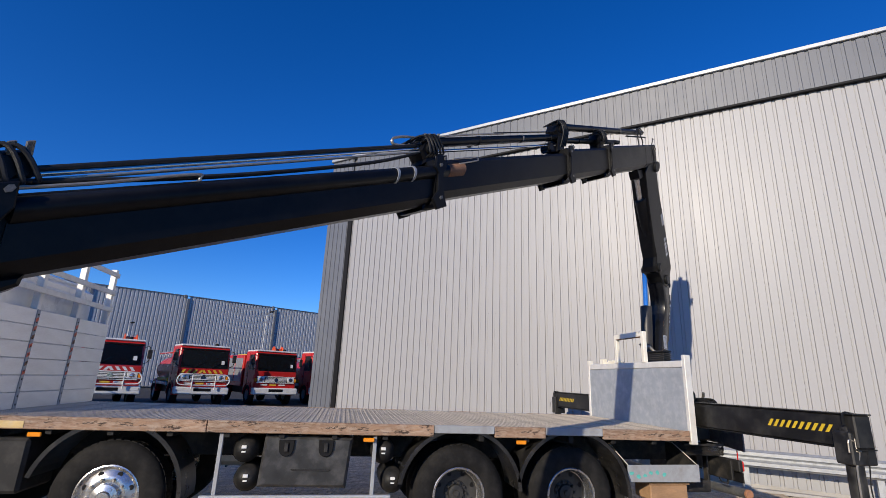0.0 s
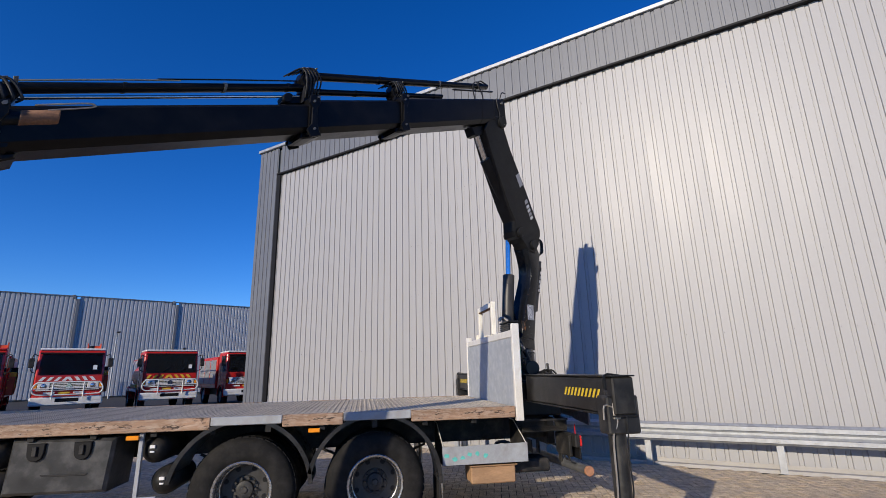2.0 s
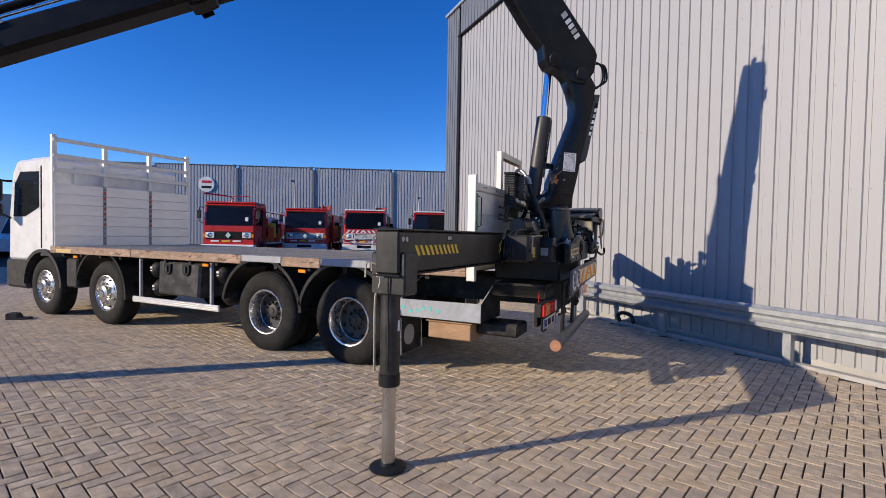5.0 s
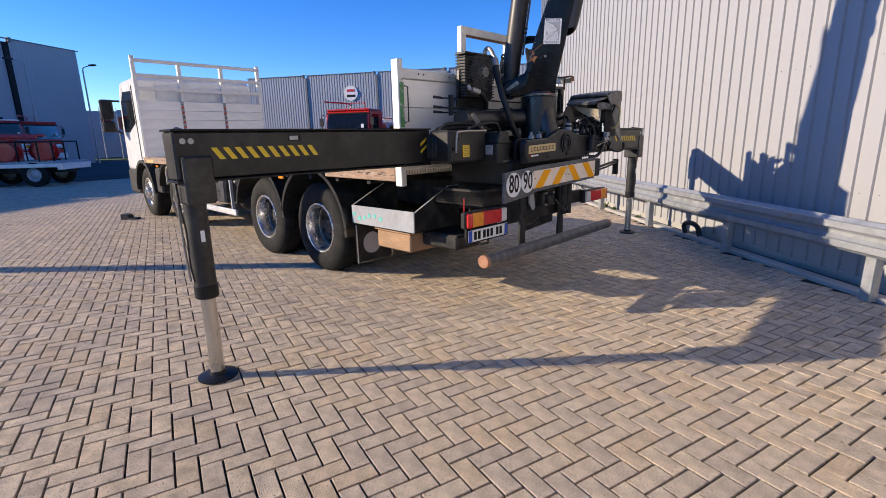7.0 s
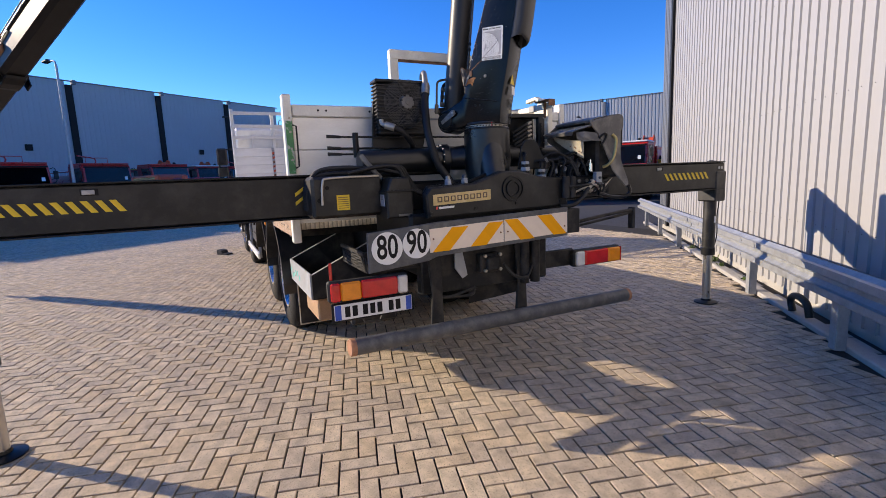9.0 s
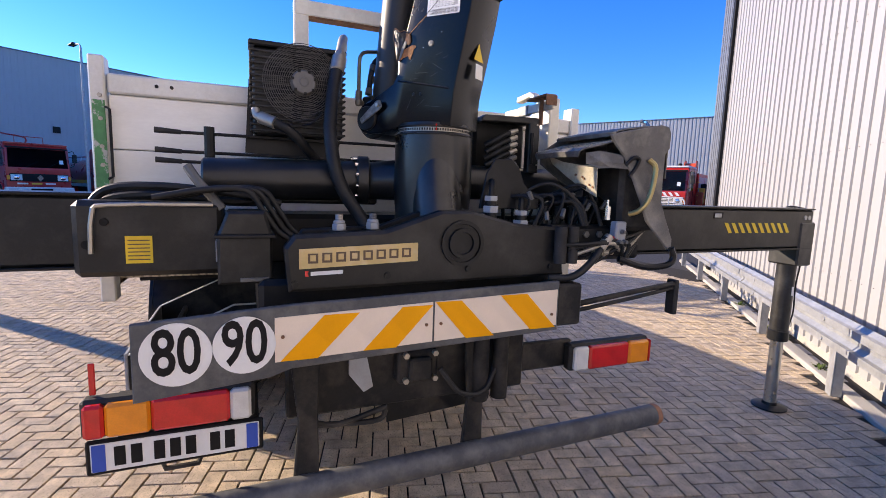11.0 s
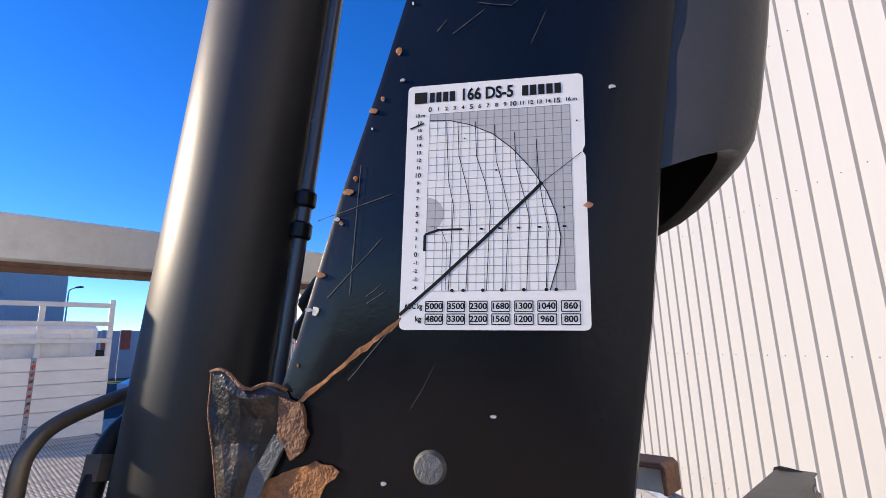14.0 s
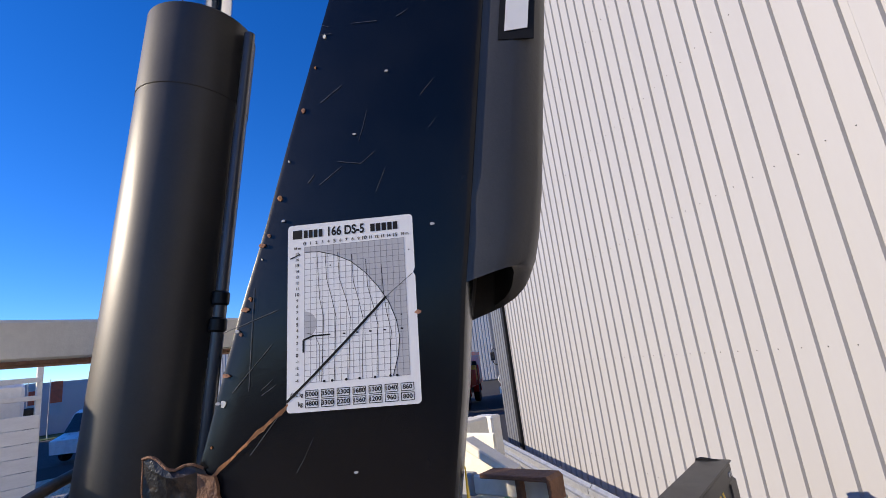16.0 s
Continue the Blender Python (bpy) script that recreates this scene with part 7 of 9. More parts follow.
# telescopic boom
SL = 0.4388
BU = Vector((math.cos(radians(218.55)), math.sin(radians(218.55)), 0))
BOOM_M = Matrix((Vector((BU.x, BU.y, -SL)), Vector((-BU.y, BU.x, 0)), Vector((0, 0, 1)))).transposed().to_4x4()
BOOM_M = Matrix.Translation((3.17, 6.90, 5.165)) @ BOOM_M          # x = forward from the rear end, y = near side, z = up


def bpart(name, bm, material, parent=None, label="", smooth=False):
    bm.transform(BOOM_M)
    return part(name, bm, material, parent or crane, label, smooth=smooth)


def section(bm, a0, a1, w, h0, h1, cut=0.05):
    plate(bm, [(-w, h0 + cut), (-w, h1 - cut * 0.6), (-w + cut * 0.6, h1), (w - cut * 0.6, h1), (w, h1 - cut * 0.6), (w, h0 + cut), (w - cut, h0), (-w + cut, h0)], a0, a1, "yz", bev=0.0)
    return bm


outer = bpart("outer_boom", section(B(), 0.0, 2.02, 0.165, -0.025, 0.345), BOOM_BLACK, label="long black telescopic boom")
for a0, a1, w, h0, h1 in ((2.0, 3.14, 0.155, -0.015, 0.325), (3.1, 5.1, 0.145, -0.005, 0.285), (5.06, 7.15, 0.14, -0.035, 0.25), (7.1, 9.4, 0.12, -0.02, 0.225)):
    bpart("boom_section", section(B(), a0, a1, w, h0, h1), BOOM_BLACK, outer, "black boom extension")


def boom_clamp(a, w, h0, h1, top, lug):
    """A collar on the boom: band, claw-shaped slide shoe, side straps with bolts, and the bracket that carries the cylinders."""
    clamp = bpart("boom_collar", section(B(), a - 0.035, a + 0.04, w + 0.016, h0 - 0.012, h1 + 0.014), BOOM_BLACK, outer, "black collar on the boom")
    bm = B()
    plate(bm, [(a - 0.13, h0 + 0.005), (a - 0.125, h0 - 0.03), (a - 0.04, h0 - 0.048), (a + 0.05, h0 - 0.048), (a + 0.09, h0 - 0.04), (a + 0.085, h0 + 0.015)], -w * 0.75, w * 0.75, "xz", bev=0.012)
    bpart("slide_shoe", bm, BOOM_BLACK, clamp)
    for n0, n1 in ((w + 0.012, w + 0.034), (-w - 0.034, -w - 0.012)):
        bm = B()
        plate(bm, [(a - 0.07, h0 - 0.05), (a + 0.03, h0 - 0.06), (a + 0.075, h0 + 0.02), (a + 0.03, h0 + 0.07), (a + 0.028, h1 - 0.10), (a + 0.06, h1 - 0.05), (a + 0.05, h1 + 0.03),
                   (a - 0.05, h1 + 0.03), (a - 0.055, h1 - 0.06), (a - 0.025, h1 - 0.11), (a - 0.03, h0 + 0.06)], n0, n1, "xz", bev=0.005)
        strap = bpart("side_strap", bm, BOOM_BLACK, clamp)
        for da, dz in ((0.0, h0 + 0.02), (0.012, h1 - 0.04), (-0.03, h1 + 0.005)):
            bm = B()
            y = n1 if n1 > 0 else n0
            rod(bm, (a + da, y - 0.004, dz), (a + da, y + 0.008, dz), 0.014, seg=6)
            bpart("strap_bolt", bm, BOLT_GREY, strap)
    bm = B()
    plate(bm, [(a - 0.075, h1), (a + 0.07, h1), (a + 0.055, top - 0.16), (a + 0.10, top - 0.09), (a + 0.06, top), (a - 0.05, top + 0.005), (a - 0.10, top - 0.07), (a - 0.06, top - 0.15)], -0.07, 0.07, "xz", bev=0.014)
    br = bpart("cylinder_bracket", bm, BOOM_BLACK, clamp)
    bm = B()
    rod(bm, (a, -0.085, top - 0.075), (a, 0.085, top - 0.075), 0.055, seg=18, bev=0.008)
    bpart("bracket_eye", bm, BOOM_BLACK, br, smooth=True)
    if lug:
        bm = B()
        rod(bm, (a + 0.20, -0.05, h1 + 0.055), (a + 0.20, 0.06, h1 + 0.055), 0.05, seg=18, bev=0.008)
        bpart("round_lug", bm, BOOM_BLACK, br, smooth=True)
        bm = B()
        plate(bm, [(a + 0.05, h1), (a + 0.27, h1), (a + 0.23, h1 + 0.05), (a + 0.05, h1 + 0.12)], -0.03, 0.04, "xz", bev=0.006)
        bpart("lug_plate", bm, BOOM_BLACK, br)
    for k in range(5):
        bm = B()
        tube(bm, [(a - 0.08 + 0.03 * k, 0.075, h1 + 0.05), (a - 0.10 + 0.04 * k, 0.10 + 0.006 * k, top - 0.12), (a - 0.02 + 0.03 * k, 0.09, top + 0.012 + 0.006 * (k % 2)), (a + 0.10 + 0.03 * k, 0.06 - 0.02 * k, top - 0.03)], 0.008, 7)
        bpart("boom_hose", bm, HOSE, br, smooth=True)
    for k in range(4):
        bm = B()
        rod(bm, (a - 0.06 + 0.045 * k, 0.06, top - 0.02), (a - 0.055 + 0.045 * k, 0.085, top + 0.028), 0.012, seg=6)
        bpart("fitting", bm, BOLT_GREY, br)
    return clamp


boom_clamp(1.99, 0.165, -0.02, 0.345, 0.56, False)
boom_clamp(3.12, 0.155, -0.01, 0.325, 0.66, True)
boom_clamp(5.14, 0.145, -0.02, 0.275, 0.47, False)
boom_clamp(7.2, 0.14, -0.04, 0.25, 0.42, False)
# extension cylinders over the boom, thick barrels to the rear, thin rods to the tip
for a0, a1, z0, z1, r, n in ((0.22, 3.1, 0.585, 0.62, 0.043, 0.03), (1.15, 3.1, 0.44, 0.475, 0.033, -0.02), (3.15, 5.12, 0.50, 0.445, 0.039, 0.02), (7.2, 9.3, 0.37, 0.31, 0.034, 0.02)):
    bm = B()
    rod(bm, (a0, n, z0), (a1, n, z1), r, seg=20, bev=0.006)
    cyl = bpart("extension_cylinder", bm, BOOM_BLACK, outer, smooth=True)
    for q in (0.08, 0.36, 0.7):
        a = a0 + (a1 - a0) * q
        z = z0 + (z1 - z0) * q
        bm = B()
        rod(bm, (a, n, z), (a + 0.02, n, z), r + 0.005, seg=18)
        bpart("cylinder_clip", bm, BOLT_GREY if q == 0.36 else BOOM_BLACK, cyl, smooth=True)
for a0, a1, z0, z1, n, r, mat_ in ((3.2, 5.1, 0.405, 0.375, 0.03, 0.014, CHROME), (5.2, 7.2, 0.425, 0.352, 0.03, 0.015, HOSE), (5.2, 7.2, 0.398, 0.328, 0.045, 0.010, CHROME), (5.2, 7.2, 0.372, 0.304, 0.05, 0.008, PLATED),
                                   (0.1, 1.0, 0.50, 0.52, 0.05, 0.012, HOSE)):
    bm = B()
    rod(bm, (a0, n, z0), (a1, n, z1), r, seg=12)
    bpart("cylinder_rod", bm, mat_, outer, "thin rod along the boom", smooth=True)
# thin pipes and hoses lying on it
for pts, r, mat_ in (([(5.05, 0.02, 0.45), (5.3, 0.03, 0.488), (5.44, 0.03, 0.486), (5.47, 0.03, 0.46), (5.42, 0.03, 0.43), (5.2, 0.03, 0.425)], 0.010, PLATED),
                     ([(4.2, 0.05, 0.52), (4.6, 0.05, 0.51), (5.1, 0.05, 0.485)], 0.007, PLATED), ([(3.25, 0.06, 0.55), (3.9, 0.06, 0.535), (4.35, 0.05, 0.525)], 0.007, BOOM_BLACK),
                     ([(4.92, 0.15, 0.24), (4.72, 0.15, 0.255), (4.70, 0.15, 0.27), (4.75, 0.15, 0.285), (4.98, 0.14, 0.28)], 0.006, PLATED),
                     ([(7.3, 0.08, 0.31), (6.95, 0.08, 0.288), (6.5, 0.08, 0.275), (6.0, 0.08, 0.285), (5.6, 0.07, 0.31), (5.25, 0.05, 0.36)], 0.012, HOSE),
                     ([(7.25, 0.10, 0.275), (6.95, 0.10, 0.272), (6.63, 0.10, 0.285), (6.60, 0.10, 0.265), (6.64, 0.10, 0.245), (6.95, 0.10, 0.238), (7.1, 0.10, 0.235)], 0.008, PLATED),
                     ([(0.25, 0.05, 0.62), (0.42, 0.07, 0.66), (0.5, 0.09, 0.60), (0.42, 0.10, 0.42), (0.40, 0.09, 0.34)], 0.009, HOSE), ([(0.35, 0.04, 0.63), (0.52, 0.06, 0.645), (0.62, 0.09, 0.55), (0.60, 0.10, 0.36)], 0.009, HOSE),
                     ([(0.03, 0.12, 0.33), (0.0, 0.13, 0.42), (-0.05, 0.12, 0.46), (-0.16, 0.10, 0.45)], 0.008, HOSE), ([(0.18, 0.168, 0.34), (0.16, 0.172, 0.20), (0.12, 0.172, 0.10), (0.14, 0.172, 0.0)], 0.008, HOSE)):
    bm = B()
    tube(bm, pts, r, 8, 5)
    bpart("boom_pipe" if mat_ != HOSE else "boom_hose", bm, mat_, outer, smooth=True)
# round hose tray along the near upper edge, held by two clips
bm = B()
rod(bm, (4.93, 0.115, 0.195), (7.15, 0.11, 0.185), 0.055, seg=20, bev=0.006)
tray = bpart("hose_tray", bm, BOOM_BLACK, outer, "round black hose tray", smooth=True)
bm = B()
rod(bm, (4.86, 0.115, 0.195), (5.04, 0.115, 0.195), 0.058, seg=20, bev=0.006)
bpart("tray_end", bm, RUST, tray, "rusty tray end", smooth=True)
for a in (5.37, 5.51):
    bm = B()
    lathe(bm, [(0.056, 0.0), (0.0605, 0.0), (0.0605, 0.018), (0.056, 0.018)], Matrix.Translation((a, 0.115, 0.194)) @ Matrix.Rotation(radians(90), 4, "Y"), 24)
    bpart("tray_clip", bm, GALV, tray, "silver pipe clip", smooth=True)
bm = B()
plate(bm, [(0.36, -0.04), (0.66, -0.04), (0.60, -0.17), (0.52, -0.19), (0.42, -0.17)], -0.07, 0.07, "xz", bev=0.01)
bpart("ram_bracket", bm, BOOM_BLACK, outer)
for a in (0.24, 0.52):
    bm = B()
    section(bm, a - 0.008, a + 0.008, 0.168, -0.028, 0.348)
    bpart("weld_band", bm, BOOM_BLACK, outer)
bm = B()
plate(bm, [(-0.06, 0.0), (0.0, -0.025), (0.02, -0.025), (0.02, 0.345), (-0.02, 0.345), (-0.05, 0.24)], -0.155, 0.155, "xz", bev=0.008)
end_ = bpart("end_plate", bm, BOOM_BLACK, outer)
bm = B()
rod(bm, (0.06, 0.15, 0.26), (0.06, 0.185, 0.26), 0.02, seg=10)
rod(bm, (0.03, 0.12, -0.075), (0.03, 0.20, -0.075), 0.03, seg=12)
bpart("end_pin", bm, BOLT_GREY, end_, smooth=True)
bm = B()
tube(bm, [(9.4, 0, 0.1), (9.46, 0, -0.05), (9.42, 0, -0.18), (9.35, 0, -0.22), (9.33, 0, -0.14)], 0.022, 8)
bpart("hook", bm, STEEL, outer, "steel load hook", smooth=True)

# thin steel tube and braided hose beside the lift ram
beside = lambda z: 0.118 - (z - 2.5) * 0.127
bm = B()
rod(bm, (beside(2.30), 0.045, 2.30), (beside(3.0), 0.045, 3.0), 0.009, seg=16)
tube_ = spart("ram_tube", bm, surface("tube_grey_paint", (0.09, 0.093, 0.10), 0.25, spec=0.6, vary=0.15, blotch=8, bump=0.02), ram, "thin grey steel tube", smooth=True)
for z in (2.49, 2.53):
    bm = B()
    rod(bm, (beside(z), 0.045, z), (beside(z + 0.022), 0.045, z + 0.022), 0.013, seg=12, bev=0.003)
    spart("tube_clip", bm, BLACK, tube_, smooth=True)

# control valve with its cover on the far side
valve = thing("control_valve", "black hydraulic control valve under a bent plastic cover", "control valve", (3.85, 8.3, 1.3))
bm = B()
box(bm, 3.55, 3.92, 8.10, 8.62, 1.36, 1.52, 0.015)
part("valve_body", bm, BLACK, valve)
for k in range(6):
    bm = B()
    y = 8.14 + 0.075 * k
    rod(bm, (3.80, y, 1.52), (3.80, y, 1.60), 0.022, seg=12)
    sp = part("spool_cap", bm, BLACK, valve, smooth=True)
    bm = B()
    rod(bm, (3.88, y, 1.48), (3.93, y, 1.48), 0.016, seg=6)
    part("hex_fitting", bm, BOLT_GREY, sp)
rng = random.Random(3)
for k in range(9):
    bm = B()
    y = 7.98 + 0.06 * k
    tube(bm, [(3.86 + rng.uniform(-0.05, 0.05), y, 1.50), (3.88, y + 0.03, 1.60 + rng.uniform(0, 0.05)), (3.80, y + rng.uniform(-0.1, 0.1), 1.64), (3.68, y - 0.05, 1.60), (3.62, 8.0 + 0.04 * k, 1.45)], 0.0065 + 0.003 * (k % 2), 8)
    part("valve_hose", bm, HOSE, valve, smooth=True)
for k in range(5):
    bm = B()
    tube(bm, [(3.98, 8.10 + 0.05 * k, 1.44 - 0.02 * k), (4.02, 8.25 + 0.05 * k, 1.45), (3.99, 8.45, 1.47 - 0.03 * k), (3.95, 8.6, 1.50)], 0.009, 8)
    part("steel_pipe", bm, PLATED if k == 2 else HOSE, valve, smooth=True)
bm = B()
tube(bm, [(3.98, 8.06, 1.30), (4.02, 8.16, 1.31), (4.02, 8.26, 1.38), (4.0, 8.34, 1.47)], 0.016, 10)
part("printed_hose", bm, HOSE, valve, smooth=True)
bm = B()
rod(bm, (4.01, 8.30, 1.425), (3.995, 8.36, 1.475), 0.022, seg=12)
part("ferrule", bm, PLATED, valve, smooth=True)
bm = B()
rod(bm, (3.96, 8.37, 1.55), (3.96, 8.37, 1.61), 0.016, seg=10)
rod(bm, (3.96, 8.37, 1.61), (3.96, 8.37, 1.64), 0.006, seg=8)
part("pressure_port", bm, CHROME, valve, smooth=True)
bm = B()
box(bm, 3.965, 4.01, 8.385, 8.445, 1.425, 1.545, 0.006)
blk_ = part("manifold", bm, GREY_STEEL, valve, "grey steel manifold block")
for dy, dz in ((0.415, 1.50), (0.40, 1.455), (0.43, 1.455)):
    bm = B()
    rod(bm, (4.01, 8.0 + dy, dz), (4.022, 8.0 + dy, dz), 0.012, seg=6, bev=0.002)
    rod(bm, (4.022, 8.0 + dy, dz), (4.032, 8.0 + dy, dz), 0.008, seg=10)
    part("hex_fitting", bm, BOLT_GREY, blk_)
bm = B()
rod(bm, (3.985, 8.29, 1.40), (3.985, 8.39, 1.41), 0.017, seg=12)
rod(bm, (3.985, 8.33, 1.404), (3.985, 8.355, 1.406), 0.023, seg=6)
part("straight_union", bm, PLATED, valve, smooth=True)
bm = B()
rod(bm, (3.98, 8.37, 1.47), (4.0, 8.40, 1.46), 0.014, seg=10)
part("red_cap", bm, LENS_RED, valve, "small red cap")
for y, z in ((7.83, 1.62), (7.98, 1.56)):
    bm = B()
    rod(bm, (3.86, y, z - 0.12), (3.86, y, z), 0.026, seg=12)
    un = part("hose_union", bm, BLACK, valve, smooth=True)
    bm = B()
    rod(bm, (3.86, y, z - 0.05), (3.86, y, z - 0.02), 0.036, seg=6, bev=0.003)
    rod(bm, (3.86, y, z), (3.86, y, z + 0.022), 0.031, seg=6, bev=0.003)
    part("union_nut", bm, GREY_STEEL, un)
    bm = B()
    tube(bm, [(3.86, y, z + 0.02), (3.855, y + 0.005, z + 0.06), (3.80, y + 0.03, z + 0.085), (3.70, y + 0.07, z + 0.06)], 0.014, 8, 3)
    part("union_elbow", bm, BLACK, un, smooth=True)
for y in (8.12, 8.18):
    bm = B()
    rod(bm, (3.97, y, 1.36), (3.97, y, 1.52), 0.028, seg=14)
    part("filter_bowl", bm, BLACK_MATT, valve, smooth=True)
bm = B()
tube(bm, [(4.05, 8.50, 1.82), (4.07, 8.52, 1.78), (4.07, 8.50, 1.66), (4.06, 8.46, 1.60), (4.02, 8.44, 1.58)], 0.012, 8)
part("brass_pipe", bm, surface("brass", (0.45, 0.36, 0.16), 0.4, metal=0.8, vary=0.2), valve, smooth=True)
for k in range(8):
    y0, y1 = 7.95 + 0.05 * k, 8.1 + rng.uniform(0, 0.4)
    bm = B()
    tube(bm, [(3.70 + rng.uniform(-0.05, 0.1), y0, 1.56 + rng.uniform(0, 0.05)), (3.80 + rng.uniform(-0.04, 0.08), (y0 + y1) / 2, 1.66 + rng.uniform(-0.04, 0.05)), (3.90, y1 - 0.03, 1.60 + rng.uniform(0, 0.05)), (3.93, y1, 1.52)], rng.choice((0.005, 0.006, 0.008)), 7)
    part("valve_hose", bm, HOSE if k % 3 else CHASSIS, valve, smooth=True)
for k in range(7):
    p = Vector((3.86 + rng.uniform(-0.06, 0.1), 8.02 + 0.075 * k, 1.57 + rng.uniform(-0.03, 0.06)))
    q = p + Vector((rng.uniform(-0.02, 0.03), rng.uniform(-0.02, 0.03), 0.035))
    bm = B()
    rod(bm, p, q, 0.011, seg=6)
    part("hex_fitting", bm, BOLT_GREY, valve)
# cover: moulded hood with a stepped front, flanks, sunlit part of a cream sheet below
COV = Matrix.Translation((-0.036, 0.024, 0.004))


def sheet_rows(rows):
    return [[Vector((x0 + (x1 - x0) * k / 6, y, z + sag * math.sin(math.pi * k / 6) + (0.0015 if k % 2 else 0.0))) for k in range(7)] for y, z, x0, x1, sag in rows]


roof_rows = ((8.322, 1.912, 3.617, 4.045, 0.0), (8.318, 1.928, 3.615, 4.045, 0.002), (8.328, 1.936, 3.616, 4.048, 0.003), (8.37, 1.946, 3.62, 4.055, 0.004), (8.46, 1.960, 3.64, 4.062, 0.006), (8.56, 1.972, 3.66, 4.064, 0.005),
             (8.60, 1.955, 3.66, 4.06, 0.0), (8.615, 1.91, 3.66, 4.055, 0.0), (8.62, 1.74, 3.66, 4.05, 0.0))
cov = part("cover_roof", skin(sheet_rows(roof_rows), 0.006), COVER_DUST, valve, "dusty moulded plastic cover", m=COV)
front_rows = ((8.178, 1.818, 3.665, 3.985, 0.004), (8.172, 1.838, 3.658, 3.998, 0.002), (8.186, 1.849, 3.656, 4.01, 0.001), (8.25, 1.866, 3.645, 4.03, -0.002), (8.32, 1.886, 3.63, 4.045, -0.004), (8.36, 1.898, 3.63, 4.045, 0.0))
part("cover_front", skin(sheet_rows(front_rows), 0.006), COVER_DUST, cov, "dark sloping front sheet strewn with chaff", m=COV)
r_d = random.Random(44)
bm = B()
for k in range(420):
    v_ = 1 - r_d.random() ** 1.6
    x_ = 3.66 + 0.36 * (0.12 + 0.88 * r_d.random() ** 0.7)
    sz = r_d.uniform(0.0008, 0.0026)
    m_ = Matrix.Translation((x_, 8.19 + 0.135 * v_, 1.8575 + 0.0365 * v_)) @ Matrix.Rotation(0.27, 4, "X") @ Matrix.Rotation(r_d.uniform(0, 3.1), 4, "Z")
    box(bm, -sz * 1.6, sz * 1.6, -sz * 0.7, sz * 0.7, -0.001, sz * 0.8, 0, m_)
tagged(part("chaff", bm, surface("pale_chaff", (0.50, 0.44, 0.34), 0.9, vary=0.4, blotch=60, grain=200), cov, "scattered pale chaff and grit", m=COV), kind="stuff")
bm = B()
plate(bm, [(8.265, 1.908), (8.32, 1.926), (8.55, 1.972), (8.59, 1.966), (8.606, 1.94), (8.605, 1.872), (8.582, 1.845), (8.580, 1.74), (8.584, 1.63), (8.625, 1.545), (8.668, 1.462), (8.670, 1.415), (8.645, 1.41),
           (8.585, 1.468), (8.50, 1.545), (8.455, 1.64), (8.38, 1.77), (8.345, 1.825), (8.29, 1.875)], 4.062, 4.076, "yz", bev=0.005)
part("cover_flank", bm, COVER_DUST, cov, m=COV)
bm = skin([[Vector((3.655, 8.20, 1.852)), Vector((3.615, 8.335, 1.925)), Vector((3.64, 8.46, 1.96)), Vector((3.66, 8.60, 1.955))],
           [Vector((3.662, 8.20, 1.80)), Vector((3.63, 8.33, 1.78)), Vector((3.645, 8.50, 1.76)), Vector((3.66, 8.70, 1.74))],
           [Vector((3.69, 8.24, 1.76)), Vector((3.66, 8.36, 1.70)), Vector((3.66, 8.50, 1.68)), Vector((3.67, 8.70, 1.66))]], 0.006)
part("cover_cheek", bm, COVER_DUST, cov, m=COV)
bm = skin([[Vector((3.995, 8.205, 1.835)), Vector((4.03, 8.25, 1.845)), Vector((4.065, 8.35, 1.83))],
           [Vector((3.99, 8.215, 1.79)), Vector((4.035, 8.255, 1.80)), Vector((4.07, 8.35, 1.795))],
           [Vector((4.02, 8.26, 1.77)), Vector((4.05, 8.30, 1.775)), Vector((4.075, 8.38, 1.77))]], 0.006)
part("cover_corner", bm, COVER_DUST, cov, "bent torn cover corner", m=COV)
bm = B()
tube(bm, [(4.07, 8.36, 1.79), (4.085, 8.39, 1.82), (4.085, 8.42, 1.815), (4.08, 8.41, 1.78), (4.075, 8.38, 1.74)], 0.009, 8, 4)
part("cover_latch", bm, BLACK, cov, m=COV, smooth=True)
# slanting lower edge follows a shadow line; the shaded rest is left out
bm = skin([[Vector((3.70, 8.225, 1.835)), Vector((3.80, 8.235, 1.805)), Vector((3.90, 8.25, 1.79)), Vector((4.007, 8.265, 1.785))],
           [Vector((3.72, 8.23, 1.80)), Vector((3.80, 8.245, 1.755)), Vector((3.90, 8.26, 1.72)), Vector((4.005, 8.27, 1.715))],
           [Vector((3.735, 8.235, 1.79)), Vector((3.82, 8.25, 1.735)), Vector((3.90, 8.265, 1.69)), Vector((3.997, 8.28, 1.646))]], 0.004)
sheet = part("torn_sheet", bm, DIRTY_SHADED_CREAM, cov, "sunlit part of a cream painted sheet with rusty holes", m=COV)
for x, y, z in ((3.92, 8.252, 1.735), (3.93, 8.254, 1.728), (3.88, 8.246, 1.745), (3.985, 8.262, 1.755), (3.98, 8.266, 1.69), (3.96, 8.262, 1.70)):
    bm = B()
    rod(bm, (x, y - 0.001, z), (x, y + 0.012, z), 0.005, seg=8)
    part("rust_hole", bm, RUST, sheet, m=COV)
bm = B()
tube(bm, [(3.66, 8.72, 1.86), (3.64, 8.72, 1.6), (3.64, 8.70, 1.38)], 0.016, 8, 3)
part("cover_frame", bm, BLACK, cov)
bm = B()
